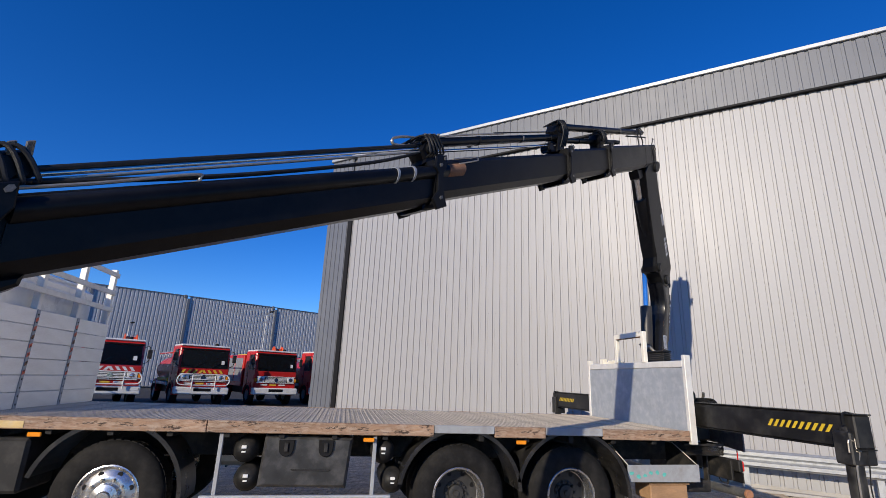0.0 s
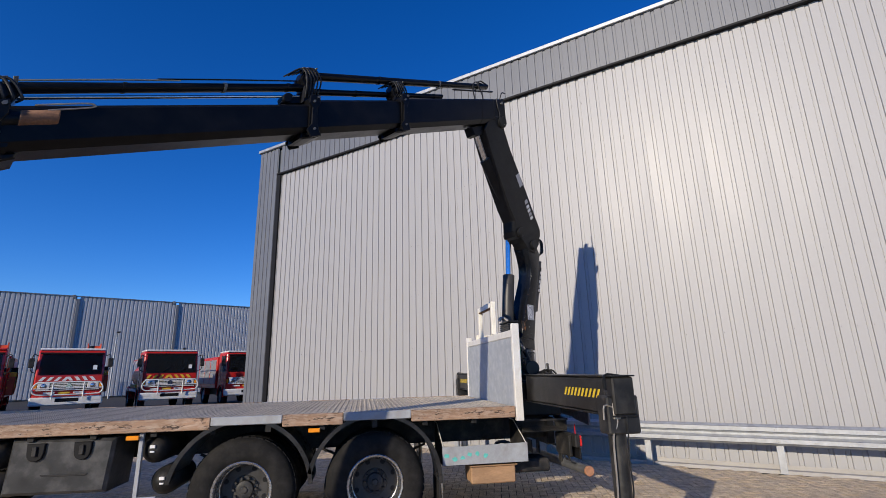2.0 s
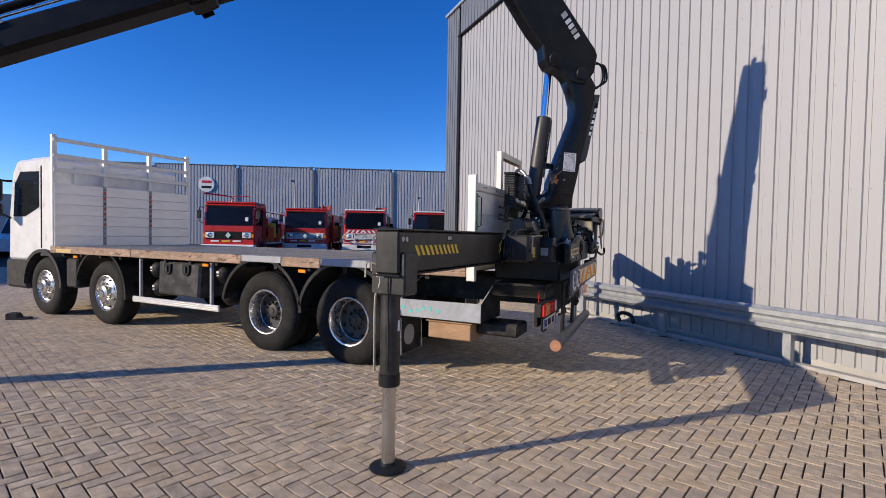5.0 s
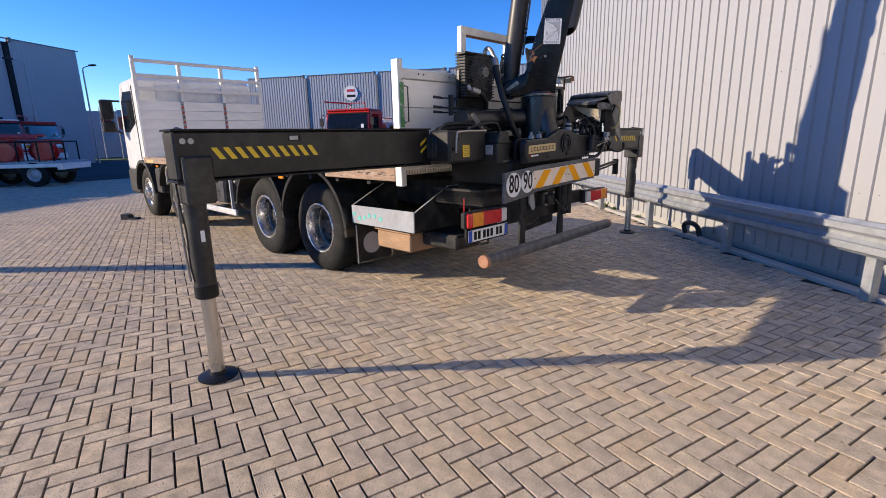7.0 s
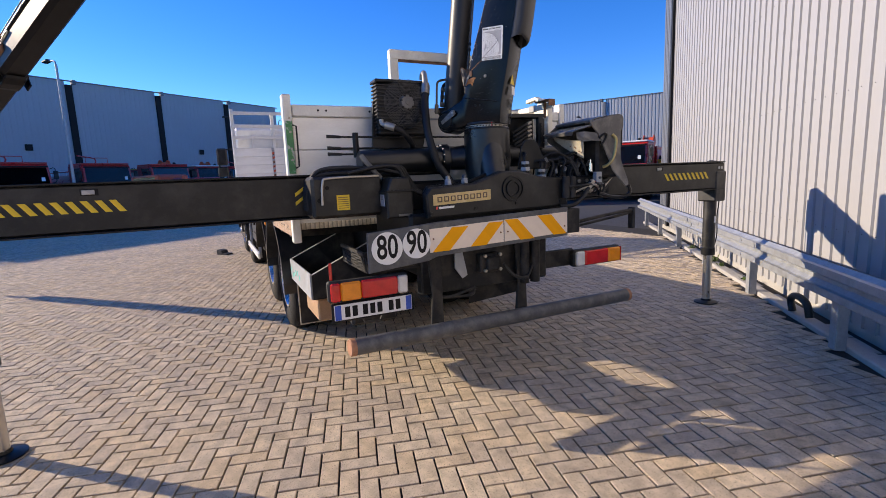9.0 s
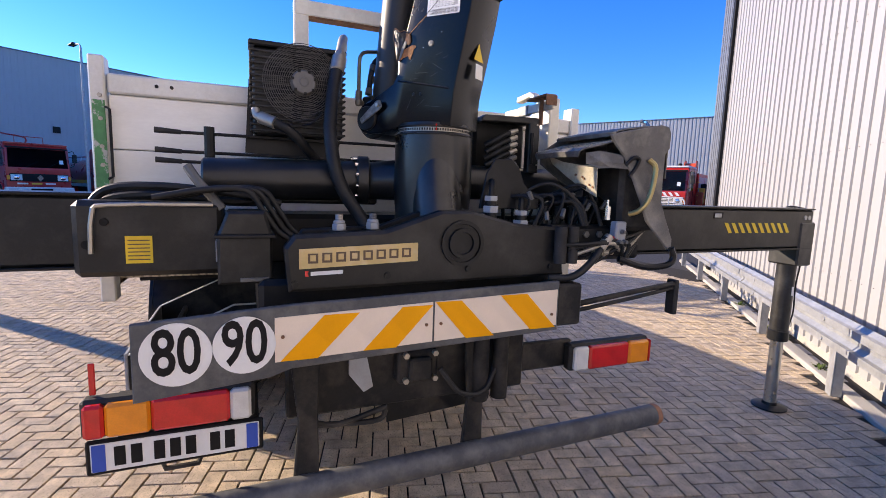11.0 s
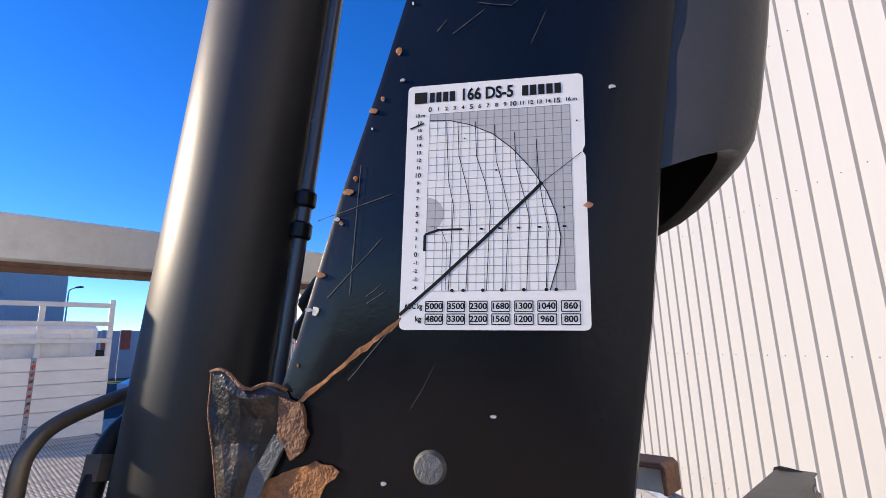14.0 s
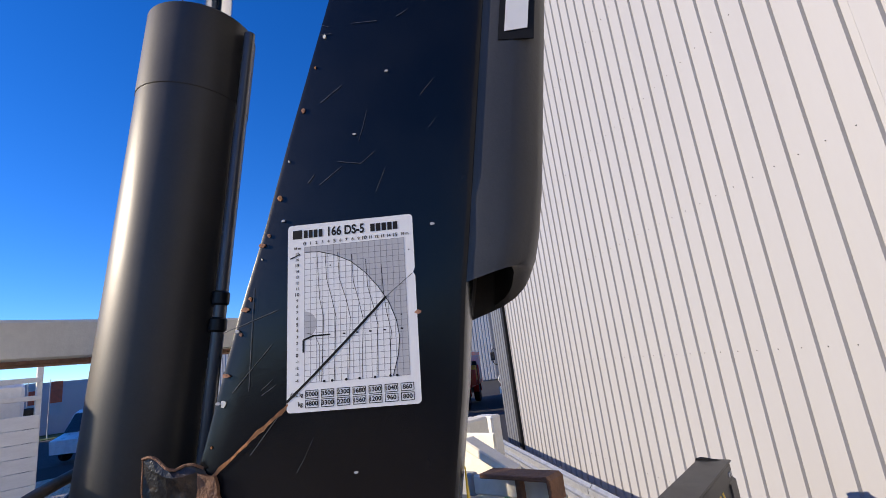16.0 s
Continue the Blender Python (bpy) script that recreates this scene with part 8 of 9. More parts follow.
tube(bm, [(4.07, 8.655, 1.43), (4.07, 8.675, 1.385), (4.065, 8.64, 1.35), (4.05, 8.52, 1.345), (4.02, 8.40, 1.38)], 0.015, 8, 4)
part("cover_frame", bm, BLACK, cov, smooth=True)
bm = B()
box(bm, 3.70, 3.98, 8.42, 8.66, 1.50, 1.80, 0.02)
part("valve_block", bm, CHASSIS, valve)
# long beam of the far side behind the valve, guard plate and oil port
bm = B()
plate(bm, [(7.80, 1.585), (7.83, 1.74), (7.87, 1.80), (7.95, 1.805), (7.99, 1.77), (8.02, 1.70), (8.06, 1.66), (8.10, 1.655), (8.10, 1.585)], 3.80, 3.812, "yz", bev=0.003)
part("guard_plate", bm, BLACK, crane, "bent black guard plate")
# rubber hoses looping down behind the base plate
for k in range(3):
    o = 0.03 * k
    bm = B()
    tube(bm, [(3.66 - o, 6.55 + o, 1.60), (3.69 - o, 6.72 + o, 1.634), (3.70 - o, 6.865 + o, 1.636), (3.70 - o, 6.925 + o, 1.56), (3.70 - o, 6.99 + o, 1.468), (3.71 - o, 7.11 + o, 1.42), (3.70 - o, 7.40, 1.40)], 0.0115, 10)
    part("loop_hose", bm, HOSE, crane, smooth=True)

# dark open housing with bundled hose ends behind the column
vb = part("hose_box", box(B(), 3.20, 3.40, 7.96, 8.26, 1.74, 2.03, 0.015), BLACK, crane, "black open housing with bundled hose ends")
bm = B()
plate(bm, [(7.93, 1.998), (8.20, 2.004), (8.20, 1.76), (8.262, 1.76), (8.262, 2.02), (8.25, 2.036), (7.95, 2.03), (7.93, 2.015)], 3.50, 3.545, "yz", bev=0.005)
face_ = part("box_frame", bm, WORN_BLACK, vb, "rounded black sheet frame")
bm = B()
box(bm, 3.40, 3.52, 7.95, 8.262, 2.008, 2.028, 0.004)
part("box_roof", bm, BLACK, vb)
bm = B()
box(bm, 3.545, 3.556, 8.205, 8.222, 1.80, 1.96, 0.002)
part("hinge_strip", bm, BLACK, face_)
for y, z in ((8.245, 2.0), (8.25, 1.86), (8.25, 1.80)):
    bm = B()
    rod(bm, (3.544, y, z), (3.549, y, z), 0.005, seg=8)
    part("rivet", bm, PLATED, face_)
for k in range(6):
    z = 1.765 + 0.033 * k
    p = [Vector((3.52 - 0.012 * (k % 2), 7.97, z - 0.045)), Vector((3.53, 8.02, z - 0.015)), Vector((3.528, 8.07, z + 0.012)), Vector((3.522, 8.125, z + 0.032))]
    bm = B()
    tube(bm, p, 0.0125, 10, 4)
    hose_ = part("hose_end", bm, HOSE, vb, smooth=True)
    bm = B()
    d = (p[3] - p[2]).normalized()
    rod(bm, p[3] - d * 0.03, p[3] + d * 0.004, 0.0145, seg=12, bev=0.002)
    rod(bm, p[3] + d * 0.004, p[3] + d * 0.018, 0.0125, seg=6)
    part("ferrule", bm, PLATED if k > 1 else BOLT_GREY, hose_, smooth=True)


# ---- fire trucks across the yard ----
STRIPE_YELLOW = surface("stripe_yellow", (0.80, 0.50, 0.05), 0.4, grain=80, blotch=5, vary=0.1, bump=0.0)
GRILLE_GREY = surface("grille_grey", (0.62, 0.62, 0.62), 0.45, grain=60, blotch=5, vary=0.15, bump=0.0)


def fire_truck(label, paint, roof_mat, bull_bar, chevron, black_grille, tank, high_gear):
    t = thing("fire_truck", label, "fire truck", (0, 0, 0), "fire trucks in the yard")
    bm = B()
    plate(bm, [(0.0, 0.72), (-0.02, 1.72), (0.16, 2.70), (0.26, 2.80), (1.75, 2.80), (1.80, 2.70), (1.80, 0.72)], -1.12, 1.12, "yz", bev=0.04)
    cab_ = part("cab", bm, paint, t)
    bm = B()
    box(bm, -1.10, 1.10, 0.17, 1.78, 2.79, 2.88, 0.03)
    part("roof", bm, roof_mat, t)
    bm = B()
    vs = [bm.verts.new(p) for p in ((-1.04, -0.035, 1.78), (1.04, -0.035, 1.78), (1.0, 0.115, 2.62), (-1.0, 0.115, 2.62))]
    f = bm.faces.new(vs)
    bmesh.ops.solidify(bm, geom=[f], thickness=0.01)
    part("windscreen", bm, GLASS, t, "dark reflecting windscreen")
    bm = B()
    vs = [bm.verts.new(p) for p in ((0.72, -0.022, 1.98), (0.86, -0.022, 1.98), (0.86, 0.012, 2.16), (0.72, 0.012, 2.16))]
    bm.faces.new(vs)
    bm.transform(Matrix.Translation((0, -0.03, 0)))
    part("paper_note", bm, WHITE, t)
    for x in (-1.128, 1.118):
        bm = B()
        plate(bm, [(0.28, 1.80), (0.40, 2.62), (1.15, 2.62), (1.15, 1.80)], x, x + 0.012, "yz")
        part("side_window", bm, GLASS, t)
        bm = B()
        box(bm, x - 0.002, x + 0.014, 1.20, 1.22, 0.9, 2.68, 0)
        part("door_gap", bm, INK, t)
    # front panel, grille, lamps
    bm = B()
    box(bm, -1.02, 1.02, -0.06, 0.0, 1.15, 1.50, 0.02)
    grille = part("grille_panel", bm, INK, t)
    if not black_grille:
        for z0, z1 in ((1.15, 1.185), (1.465, 1.50)):
            bm = B()
            box(bm, -1.02, 1.02, -0.08, -0.06, z0, z1, 0.006)
            part("grille_frame", bm, CAB_WHITE, grille, "white grille frame")
        for k in range(4):
            bm = B()
            z = 1.212 + k * 0.062
            box(bm, -0.58, 0.58, -0.078, -0.06, z, z + 0.036, 0.004)
            part("grille_slat", bm, CAB_WHITE, grille)
    bm = B()
    box(bm, -1.07, 1.07, -0.062, -0.03, 2.63, 2.70, 0.01)
    bm.transform(Matrix.Translation((0, 0.15, 0)))
    part("screen_rubber", bm, INK, t)
    for x in (-0.45, 0.30):
        bm = B()
        rod(bm, (x, -0.055, 1.80), (x + 0.42, -0.005, 2.08), 0.012, seg=6)
        part("wiper", bm, INK, t)
    for x in (-1.06, 1.06):
        bm = B()
        box(bm, x - 0.05, x + 0.05, -0.075, -0.02, 1.22, 1.40, 0.01)
        part("indicator", bm, LENS_AMBER, t, "amber corner indicator")
    for k, x in enumerate((-0.78, -0.30, 0.18)):
        bm = B()
        box(bm, x, x + 0.36, -0.034, -0.028, 1.02, 1.09, 0)
        part("lettering_bar", bm, WHITE if k != 1 else STRIPE_YELLOW, t)
    bm = B()
    plate(bm, [(-0.12, 1.32), (0, 1.47), (0.12, 1.32), (0, 1.17)], -0.09, -0.076, "xz")
    part("badge", bm, CHROME, t)
    for x in (-0.80, 0.80):
        bm = B()
        box(bm, x - 0.19, x + 0.19, -0.085, -0.06, 1.20, 1.46, 0.02)
        lamp_ = part("headlamp", bm, CAB_WHITE, t, "white headlamp surround")
        bm = B()
        lathe(bm, [(0, -0.02), (0.09, -0.012), (0.105, 0)], Matrix.Translation((x, -0.085, 1.33)) @ Matrix.Rotation(radians(-90), 4, "X"), 18)
        part("lens", bm, CHROME, lamp_, smooth=True)
    bm = B()
    box(bm, -1.18, 1.18, -0.22, 0.15, 0.56, 0.90, 0.04)
    bump_ = part("bumper", bm, CAB_WHITE, t, "white bumper")
    bm = B()
    box(bm, -0.38, 0.38, -0.226, -0.2, 0.70, 0.84, 0.005)
    part("bumper_slot", bm, INK, bump_)
    for x in (-0.95, 0.95):
        bm = B()
        box(bm, x - 0.16, x + 0.16, -0.226, -0.2, 0.72, 0.84, 0.01)
        part("bumper_lamp", bm, LENS_CLEAR if black_grille else CAB_WHITE, bump_)
    if bull_bar:
        bm = B()
        tube(bm, [(-1.08, -0.28, 1.05), (-1.14, -0.30, 1.22), (-1.05, -0.30, 1.42), (-0.8, -0.32, 1.48), (0.8, -0.32, 1.48), (1.05, -0.30, 1.42), (1.14, -0.30, 1.22), (1.08, -0.28, 1.05), (0.8, -0.28, 0.99), (-0.8, -0.28, 0.99), (-1.08, -0.28, 1.05)], 0.027, 8, 3)
        bar_ = part("bull_bar", bm, CAB_WHITE, t, "white tubular bull bar", smooth=True)
        for x in (-0.5, 0.5):
            bm = B()
            rod(bm, (x, -0.30, 0.8), (x, -0.32, 1.48), 0.025, seg=8)
            part("upright", bm, CAB_WHITE, bar_, smooth=True)
        bm = B()
        rod(bm, (-1.1, -0.31, 1.24), (1.1, -0.31, 1.24), 0.018, seg=8)
        part("cross_tube", bm, CAB_WHITE, bar_, smooth=True)
    if chevron:
        for k in range(8):
            x = -1.0 + k * 0.25
            s = 1 if x < -0.01 else -1
            bm = B()
            plate(bm, [(x, 1.54), (x + 0.12, 1.54), (x + 0.12 + s * 0.12, 1.70), (x + s * 0.12, 1.70)], -0.032, -0.026, "xz")
            part("chevron_stripe", bm, chevron, t)
    for x in (-1, 1):
        bm = B()
        tube(bm, [(x * 1.1, 0.1, 2.55), (x * 1.28, 0.0, 2.58), (x * 1.30, 0.0, 2.0), (x * 1.12, 0.05, 1.85)], 0.018, 6, 3)
        arm2 = part("mirror_arm", bm, BLACK_MATT, t)
        bm = B()
        box(bm, x * 1.30 - 0.09, x * 1.30 + 0.09, -0.04, 0.04, 2.08, 2.46, 0.02)
        part("mirror", bm, BLACK_MATT, arm2)
    # chassis, wheels
    bm = B()
    box(bm, -0.9, 0.9, 0.3, 6.4, 0.55, 0.95, 0.02)
    part("chassis", bm, CHASSIS, t)
    for x in (-1.15, 0.85):
        for y in (0.95, 5.0):
            bm = B()
            lathe(bm, [(0.28, 0.02), (0.45, 0.0), (0.50, 0.04), (0.52, 0.1), (0.52, 0.22), (0.50, 0.28), (0.28, 0.3)], Matrix.Translation((x, y, 0.52)) @ Matrix.Rotation(radians(90), 4, "Y"), 28)
            w_ = part("tyre", bm, RUBBER, t, smooth=True)
            bm = B()
            lathe(bm, [(0, 0.05), (0.1, 0.04), (0.2, 0.08), (0.285, 0.03), (0.285, 0.27), (0.2, 0.2), (0, 0.22)], Matrix.Translation((x, y, 0.52)) @ Matrix.Rotation(radians(90), 4, "Y"), 24)
            part("rim", bm, GALV, w_, smooth=True)
            bm = B()
            plate(bm, arc(y, 0.52, 0.64, 0, 180, 14) + arc(y, 0.52, 0.58, 180, 0, 14), x - 0.02 if x < 0 else x, x + 0.30 if x < 0 else x + 0.32, "yz")
            part("wheel_arch", bm, paint, t)
    # superstructure
    if tank:
        bm = B()
        plate(bm, [(0.95 * math.cos(radians(a)), 1.65 + 0.75 * math.sin(radians(a))) for a in range(0, 360, 15)], 2.0, 6.2, "xz", bev=0.02)
        part("tank", bm, paint, t, smooth=True)
        bm = B()
        box(bm, -1.15, 1.15, 1.95, 6.4, 0.90, 1.06, 0.02)
        part("side_step", bm, CAB_WHITE, t, "white side step")
        bm = B()
        box(bm, -1.152, 1.152, 2.0, 4.4, 1.10, 1.25, 0.01)
        part("yellow_band", bm, STRIPE_YELLOW, t)
        for y in (2.4, 3.4, 4.4, 5.6):
            bm = B()
            tube(bm, [(-1.0, y, 2.3), (-0.95, y, 2.55), (0.95, y, 2.55), (1.0, y, 2.3)], 0.025, 6, 1)
            part("gear_rail", bm, GRILLE_GREY, t)
        for x in (-0.95, 0.95):
            bm = B()
            rod(bm, (x, 2.2, 2.5), (x, 6.0, 2.5), 0.03, seg=8)
            part("hand_rail", bm, FIRE_RED, t)
    else:
        bm = B()
        box(bm, -1.18, 1.18, 1.95, 6.4, 0.90, 2.62, 0.03)
        part("body", bm, paint, t)
        for x in (-1.195, 1.18):
            for y0 in (2.1, 3.5, 4.9):
                bm = B()
                box(bm, x, x + 0.015, y0, y0 + 1.25, 1.15, 2.45, 0.004)
                part("locker_shutter", bm, GALV, t, "silver locker shutter")
        bm = B()
        box(bm, -0.5, 0.5, 2.4, 5.6, 2.64, 2.72, 0.01)
        part("ladder", bm, STRIPE_YELLOW, t, "yellow ladder on the roof")
    for k in range(5):
        bm = B()
        box(bm, 1.16, 1.42, 1.9 + 0.35 * k, 2.1 + 0.35 * k, 1.0 + 0.22 * (k % 3), 1.75 + 0.2 * (k % 3), 0.03)
        part("side_gear", bm, (ORANGE_RED, STRIPE_YELLOW, INK, ORANGE_RED, FIRE_RED)[k], t)
    for z in (1.3, 1.6, 1.9, 2.2):
        bm = B()
        rod(bm, (1.2, 1.86, z), (1.2, 2.2, z + 0.02), 0.025, seg=6)
        part("ladder_rung", bm, STRIPE_YELLOW, t)
    bm = B()
    lathe(bm, [(0, -0.25), (0.32, -0.25), (0.32, -0.22), (0.2, -0.2), (0.2, 0.2), (0.32, 0.22), (0.32, 0.25), (0, 0.25)], Matrix.Translation((0.75, 2.3, 1.9 if tank else 2.9)) @ Matrix.Rotation(radians(90), 4, "Y"), 18)
    part("hose_reel", bm, ORANGE_RED, t, smooth=True)
    if high_gear:
        bm = B()
        tube(bm, [(-0.2, 0.9, 2.88), (-0.2, 0.9, 3.15), (-0.9, 0.5, 3.22), (-1.2, 0.2, 3.25)], 0.035, 8, 2)
        tube(bm, [(-0.5, 1.2, 2.88), (-0.5, 1.2, 3.2), (0.5, 1.2, 3.2), (0.5, 1.2, 2.88)], 0.02, 6, 1)
        part("water_monitor", bm, FIRE_RED, t)
    else:
        bm = B()
        lathe(bm, [(0, 0), (0.09, 0), (0.08, 0.12), (0, 0.14)], Matrix.Translation((0.6, 0.8, 2.88)), 14)
        part("beacon", bm, INK, t)
    return t


def put(t, x, y, face):
    """Stands a truck with the middle of its front at (x, y), facing along face degrees."""
    t.matrix_basis = pose(x, y, 0, 0, 0, face + 90) @ Matrix.Diagonal((1.08, 1, 1.05, 1))


FACE = -61.0
f1 = fire_truck("red fire truck with white roof, chevrons and white bull bar", FIRE_RED, CAB_WHITE, True, WHITE, False, False, False)
put(f1, -11.5, 25.0, FACE)
f2 = fire_truck("red fire truck with white roof, yellow chevrons and bull bar", FIRE_RED, CAB_WHITE, True, STRIPE_YELLOW, False, True, False)
put(f2, -8.3, 27.6, FACE)
f3 = fire_truck("red fire truck with a red roof and grey grille", FIRE_RED, FIRE_RED, False, None, False, False, False)
put(f3, -14.5, 23.3, FACE)
f4 = fire_truck("older red fire tanker with black grille and roof monitor", FIRE_RED, FIRE_RED, False, None, True, True, True)
put(f4, -14.4, 17.9, FACE)
SLIM = Matrix.Diagonal((1.08, 1, 1.05, 1))
f5 = fire_truck("red fire truck with white roof, grille and bumper", FIRE_RED, CAB_WHITE, False, None, False, False, False)
put(f5, -5.1, 30.2, FACE)
for x, y, src in ((-27.5, 0.5, f4), (-30.5, 3.6, f3), (-34.0, 6.2, f1), (-24.6, -2.8, f4), (-38.0, 8.6, f4)):
    copy_thing(src, pose(x, y, 0, 0, 0, 34 + 90) @ SLIM)
copy_thing(f2, pose(-2.1, 32.8, 0, 0, 0, FACE + 90) @ SLIM)


# low pump truck side on, x along it towards its rear
def pump_truck():
    t = thing("pump_truck", "faded red pump truck with hose reels, pipes and a white bumper", "fire truck", (0, 0, 0))
    bm = B()
    plate(bm, [(-3.1, 0.75), (-3.15, 1.35), (-2.3, 1.5), (-1.95, 2.15), (-0.6, 2.2), (-0.5, 2.1), (-0.5, 0.75)], -0.95, 0.95, "xz", bev=0.05)
    part("cab", bm, ORANGE_RED, t, "faded orange-red cab")
    for y in (-0.955, 0.945):
        bm = B()
        plate(bm, [(-2.15, 1.5), (-1.85, 2.05), (-0.75, 2.08), (-0.7, 1.5)], y, y + 0.01, "xz")
        part("side_window", bm, GLASS, t)
        bm = B()
        box(bm, -3.0, 0.45, y - 0.004, y + 0.014, 1.18, 1.32, 0)
        part("yellow_band", bm, STRIPE_YELLOW, t)
    bm = B()
    box(bm, -0.45, 0.55, -0.95, 0.95, 0.85, 1.95, 0.03)
    part("locker_body", bm, FIRE_RED, t)
    bm = B()
    box(bm, 0.5, 2.75, -0.98, 0.98, 0.84, 0.94, 0.02)
    part("rear_deck", bm, GREY_STEEL, t)
    bm = B()
    box(bm, 0.3, 2.9, -1.02, -0.9, 0.72, 0.86, 0.02)
    part("bumper", bm, CAB_WHITE, t, "white side rail")
    bm = B()
    box(bm, 2.75, 2.9, -1.05, 1.05, 0.62, 0.86, 0.02)
    part("bumper", bm, CAB_WHITE, t, "white rear bumper")
    bm = B()
    box(bm, -2.9, 2.7, -0.5, 0.5, 0.5, 0.82, 0.02)
    part("chassis", bm, CHASSIS, t)
    for x in (-2.2, 0.0, 1.9):
        for y in (-1.0, 0.72):
            bm = B()
            lathe(bm, [(0.26, 0.02), (0.40, 0.0), (0.45, 0.04), (0.46, 0.1), (0.46, 0.2), (0.45, 0.26), (0.26, 0.28)], Matrix.Translation((x, y + 0.28, 0.46)) @ Matrix.Rotation(radians(90), 4, "X"), 28)
            w_ = part("tyre", bm, RUBBER, t, smooth=True)
            bm = B()
            lathe(bm, [(0, 0.2), (0.1, 0.21), (0.18, 0.17), (0.265, 0.24), (0.265, 0.03), (0, 0.08)], Matrix.Translation((x, y + 0.28, 0.46)) @ Matrix.Rotation(radians(90), 4, "X"), 24)
            part("rim", bm, GALV, w_, smooth=True)
    for x, y in ((0.95, -0.55), (2.2, -0.5), (1.5, 0.45)):
        bm = B()
        lathe(bm, [(0, -0.22), (0.34, -0.22), (0.34, -0.18), (0.22, -0.16), (0.22, 0.16), (0.34, 0.18), (0.34, 0.22), (0, 0.22)], Matrix.Translation((x, y, 1.3)) @ Matrix.Rotation(radians(90), 4, "X"), 20)
        part("hose_reel", bm, FIRE_RED, t, smooth=True)
    for z, y, x1 in ((1.88, -0.6, 2.0), (1.95, -0.3, 2.1), (1.72, 0.4, 1.8)):
        bm = B()
        rod(bm, (-0.3, y, z), (x1, y, z - 0.04), 0.07, 0.06, 14)
        part("suction_pipe", bm, FIRE_RED, t, smooth=True)
    for x in (0.7, 1.4, 2.1, 2.6):
        bm = B()
        tube(bm, [(x, -0.85, 0.9), (x, -0.85, 1.68), (x, 0.85, 1.68), (x, 0.85, 0.9)], 0.03, 6, 1)
        part("gear_frame", bm, INK, t)
    bm = B()
    lathe(bm, [(0, 0), (0.14, 0.0), (0.12, 0.2), (0.05, 0.26), (0, 0.27)], Matrix.Translation((0.45, -0.5, 1.9)), 16)
    part("pump_head", bm, ORANGE_RED, t, smooth=True)
    return t


pump = pump_truck()
pump.matrix_basis = pose(-19.2, 4.7, 0, 0, 0, 54)


# banner flags on poles beyond the yard
def banner(x, y, first):
    t = thing("banner_flag", "tall banner flag with orange and dark bands on a pole", "flag", (x, y, 0), "flags beyond the yard")
    bm = B()
    rod(bm, (x, y, 0), (x, y, 5.1), 0.05, 0.03, 8)
    part("pole", bm, GALV, t, smooth=True)
    for k, (z0, z1, mat_) in enumerate(((2.0, 3.0, CLAD_GREY), (3.0, 4.2, ORANGE_RED), (4.2, 4.9, first))):
        bm = B()
        pts = [(0.05 + 0.12 * j, 0.05 * math.sin(j * 1.3 + k)) for j in range(8)]
        plate(bm, [(x + 0.2 * b + 0.15 * a, y + a) for a, b in pts] + [(x + 0.2 * b + 0.15 * a + 0.01, y + a) for a, b in reversed(pts)], z0, z1, "xy")
        part("cloth_panel", bm, mat_, t)


banner(-52.7, 15.0, ORANGE_RED)
banner(-52.4, 16.4, CLAD_GREY)
banner(-52.1, 17.9, ORANGE_RED)
# white van by the far hedge
van = thing("white_van", "white van parked beyond the yard", "van", (0, 0, 0))
bm = B()
plate(bm, [(0, 0.4), (-0.05, 1.0), (0.75, 1.25), (1.3, 2.1), (1.6, 2.25), (5.2, 2.25), (5.3, 0.4)], -0.95, 0.95, "yz", bev=0.08)
part("body", bm, CAB_WHITE, van, smooth=True)
for x in (-0.962, 0.95):
    bm = B()
    plate(bm, [(0.95, 1.28), (1.4, 2.02), (2.2, 2.02), (2.2, 1.28)], x, x + 0.012, "yz")
    part("side_window", bm, GLASS, van)
bm = B()
vs = [bm.verts.new(p) for p in ((-0.85, 0.72, 1.27), (0.85, 0.72, 1.27), (0.8, 1.27, 2.10), (-0.8, 1.27, 2.10))]
bm.faces.new(vs)
part("windscreen", bm, GLASS, van)
for x in (-0.97, 0.75):
    for y in (0.9, 4.3):
        bm = B()
        lathe(bm, [(0, 0.02), (0.2, 0.0), (0.32, 0.02), (0.34, 0.1), (0.32, 0.22), (0, 0.22)], Matrix.Translation((x, y, 0.34)) @ Matrix.Rotation(radians(90), 4, "Y"), 24)
        part("wheel", bm, RUBBER, van, smooth=True)
van.matrix_basis = pose(-24.2, 13.4, 0, 0, 0, 37)

# low black wheel chock lying on the paving
bm = B()
plate(bm, [(-0.16, 0.0), (0.16, 0.0), (0.16, 0.03), (0.02, 0.035), (-0.02, 0.10), (-0.13, 0.115), (-0.16, 0.10)], -0.09, 0.09, "xz", bev=0.008, m=pose(-5.12, 5.9, 0.0, 0, 0, 40))
single("wheel_chock", bm, BLACK_MATT, "black rubber wheel chock lying on the paving", "wheel chock")


# ---- herringbone paving ----
W_ = 0.1035
PAVE = Matrix.Rotation(radians(-15.5), 4, "Z")
bm = B()
plate(bm, [(-24, -9), (14, -9), (14, 15), (3.0, 16.0), (-9, 16), (-24, 16)], -0.029, -0.016, "xy")
pavement = single("pavement", bm, JOINT_SAND, "buff clay pavers in herringbone with dark sandy joints", "paving", kind="structure")
gap, bev_ = 0.0052, 0.0025


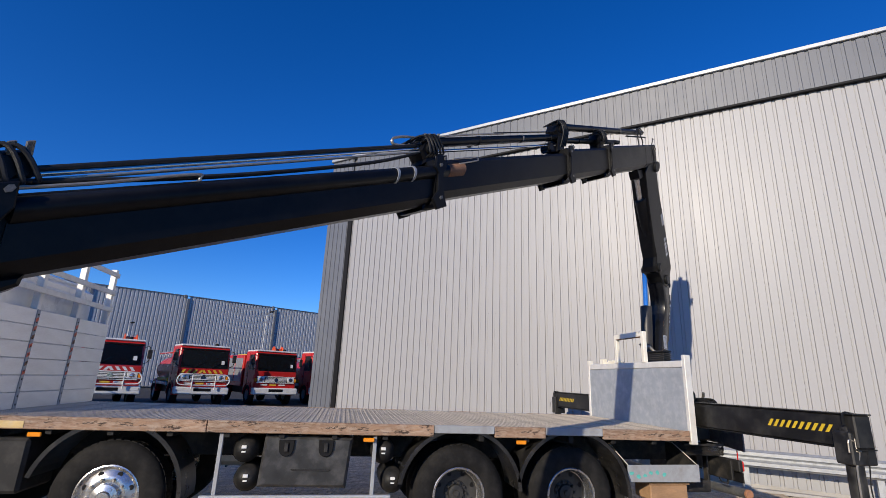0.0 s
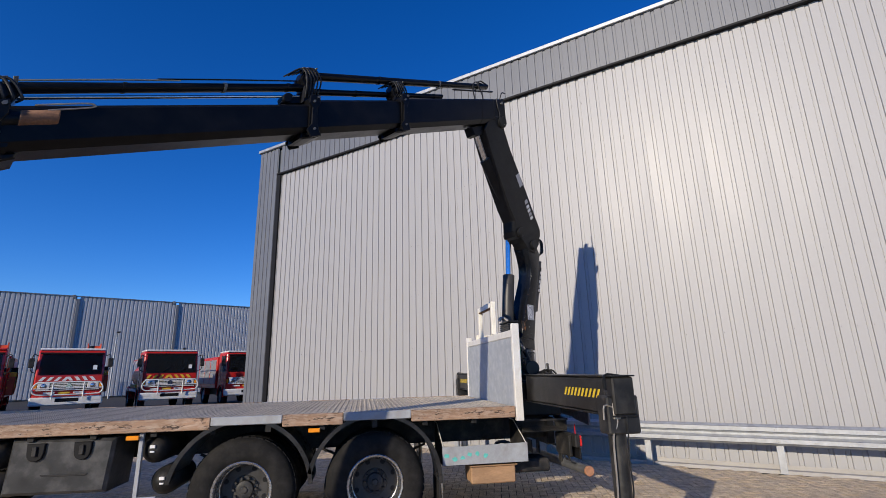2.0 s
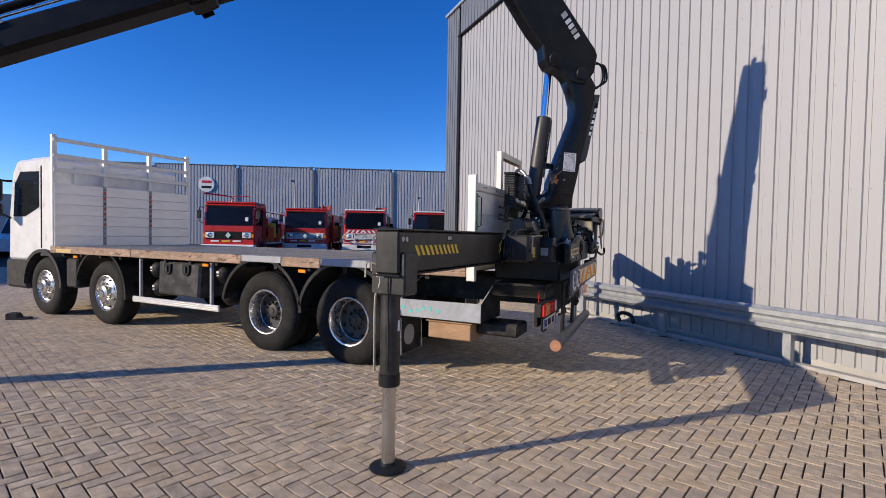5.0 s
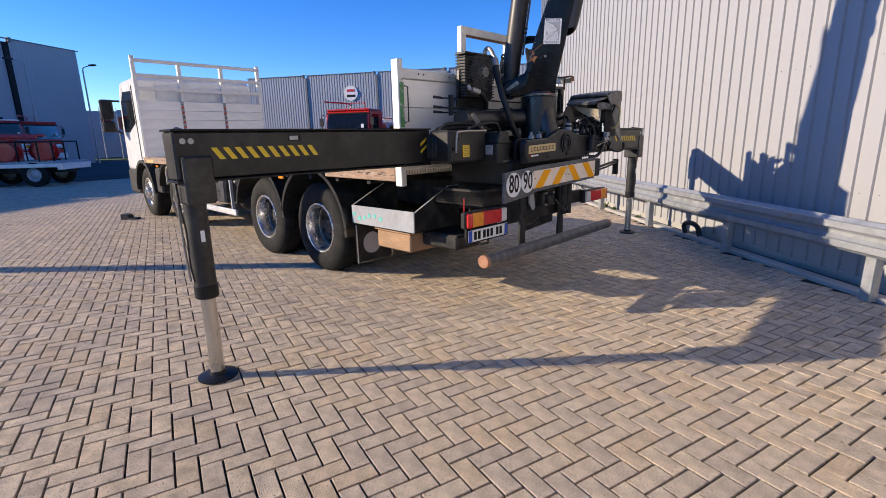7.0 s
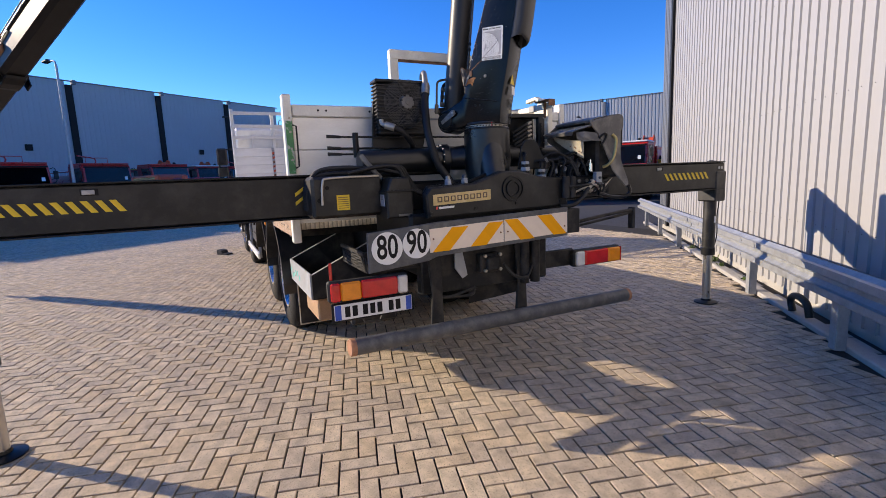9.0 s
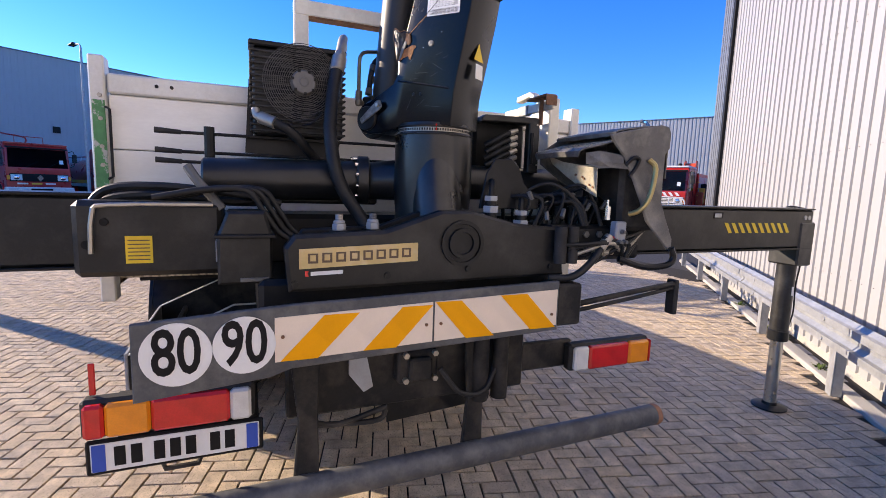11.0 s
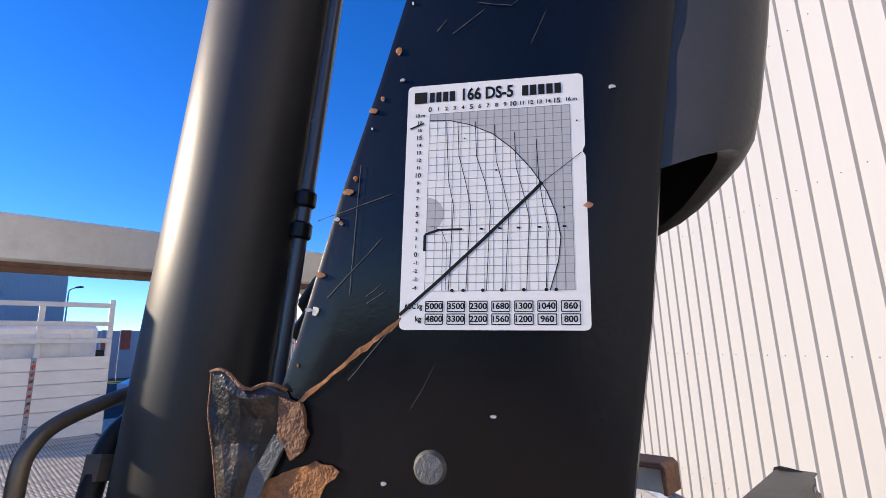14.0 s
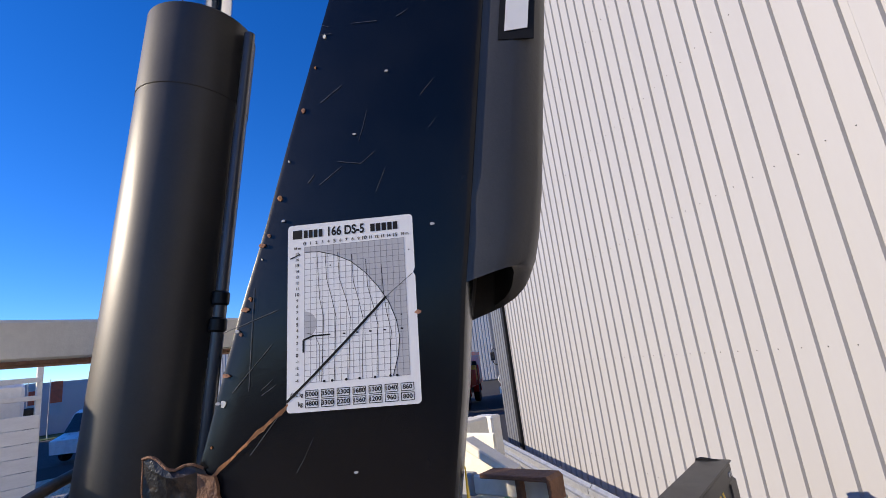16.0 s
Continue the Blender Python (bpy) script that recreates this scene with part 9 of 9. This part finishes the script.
def paver_arrays(lx, ly):
    """Corner offsets of a paver lx by ly: foot, shoulder and top rings."""
    hx, hy = lx / 2 - gap, ly / 2 - gap
    rings = [(hx, hy, -0.03), (hx, hy, -bev_), (hx - bev_, hy - bev_, 0.0)]
    vs = [(sx * a, sy * b, z) for a, b, z in rings for sx, sy in ((-1, -1), (1, -1), (1, 1), (-1, 1))]
    fs = [(4 * r + k, 4 * r + (k + 1) % 4, 4 * r + 4 + (k + 1) % 4, 4 * r + 4 + k) for r in range(2) for k in range(4)] + [(8, 9, 10, 11)]
    return np.array(vs), np.array(fs)


hall_in = HALL.inverted()
rows_h, rows_v = [], []
for i in range(-330, 330):
    for j in range(-330, 330):
        mm = (i - j) % 4
        if mm == 0:
            c, kind_ = ((i + 1.0) * W_, (j + 0.5) * W_), 0
        elif mm == 3:
            c, kind_ = ((i + 0.5) * W_, (j + 1.0) * W_), 1
        else:
            continue
        p = PAVE @ Vector((c[0], c[1], 0))
        if not (-19 < p.x < 11 and -4 < p.y < 15):
            continue
        q = hall_in @ p
        if q.y > -0.36 and q.x > -2:
            continue
        (rows_h, rows_v)[kind_].append((p.x, p.y))
rs = np.random.RandomState(7)
meshes = []
for kind_, (lx, ly) in enumerate(((2 * W_, W_), (W_, 2 * W_))):
    vs, fs = paver_arrays(lx, ly)
    vs = vs @ np.array(PAVE.to_3x3()).T
    me = bpy.data.meshes.new("brick")
    me.from_pydata(vs.tolist(), [], fs.tolist())
    me.materials.append(PAVER)
    meshes.append((me, vs, fs))
near_count = 0
all_v, all_f, base = [], [], 0
for kind_, rows_ in enumerate((rows_h, rows_v)):
    me, vs, fs = meshes[kind_]
    rows_ = np.array(rows_)
    close = (rows_[:, 0] > 4.0) & (rows_[:, 0] < 6.3) & (rows_[:, 1] > 4.2) & (rows_[:, 1] < 6.7)
    for x, y in rows_[close]:
        if near_count >= 299:
            break
        o = bpy.data.objects.new("brick", me)
        scene.collection.objects.link(o)
        o.parent = pavement
        o.matrix_parent_inverse = PLACE[pavement].inverted()
        o.location = (x, y, rs.uniform(-0.0025, 0.001))
        o.rotation_euler = (rs.uniform(-0.006, 0.006), rs.uniform(-0.006, 0.006), rs.uniform(-0.008, 0.008))
        near_count += 1
    rest = rows_[~close]
    n = len(rest)
    tilt = rs.uniform(-0.008, 0.008, (n, 1, 2))
    co = vs[None, :, :] + np.concatenate([rest[:, None, :], rs.uniform(-0.0025, 0.001, (n, 1, 1))], axis=2)
    co[:, :, 2] += (vs[None, :, :2] * tilt).sum(axis=2)
    all_v.append(co.reshape(-1, 3))
    all_f.append((fs[None] + (np.arange(n) * len(vs))[:, None, None] + base).reshape(-1, 4))
    base += n * len(vs)
me = bpy.data.meshes.new("brick_field")
me.from_pydata(np.concatenate(all_v).tolist(), [], np.concatenate(all_f).tolist())
me.materials.append(PAVER)
field = new("brick_field", me)
field.parent = pavement
field.matrix_parent_inverse = PLACE[pavement].inverted()
tagged(field, kind="stuff")
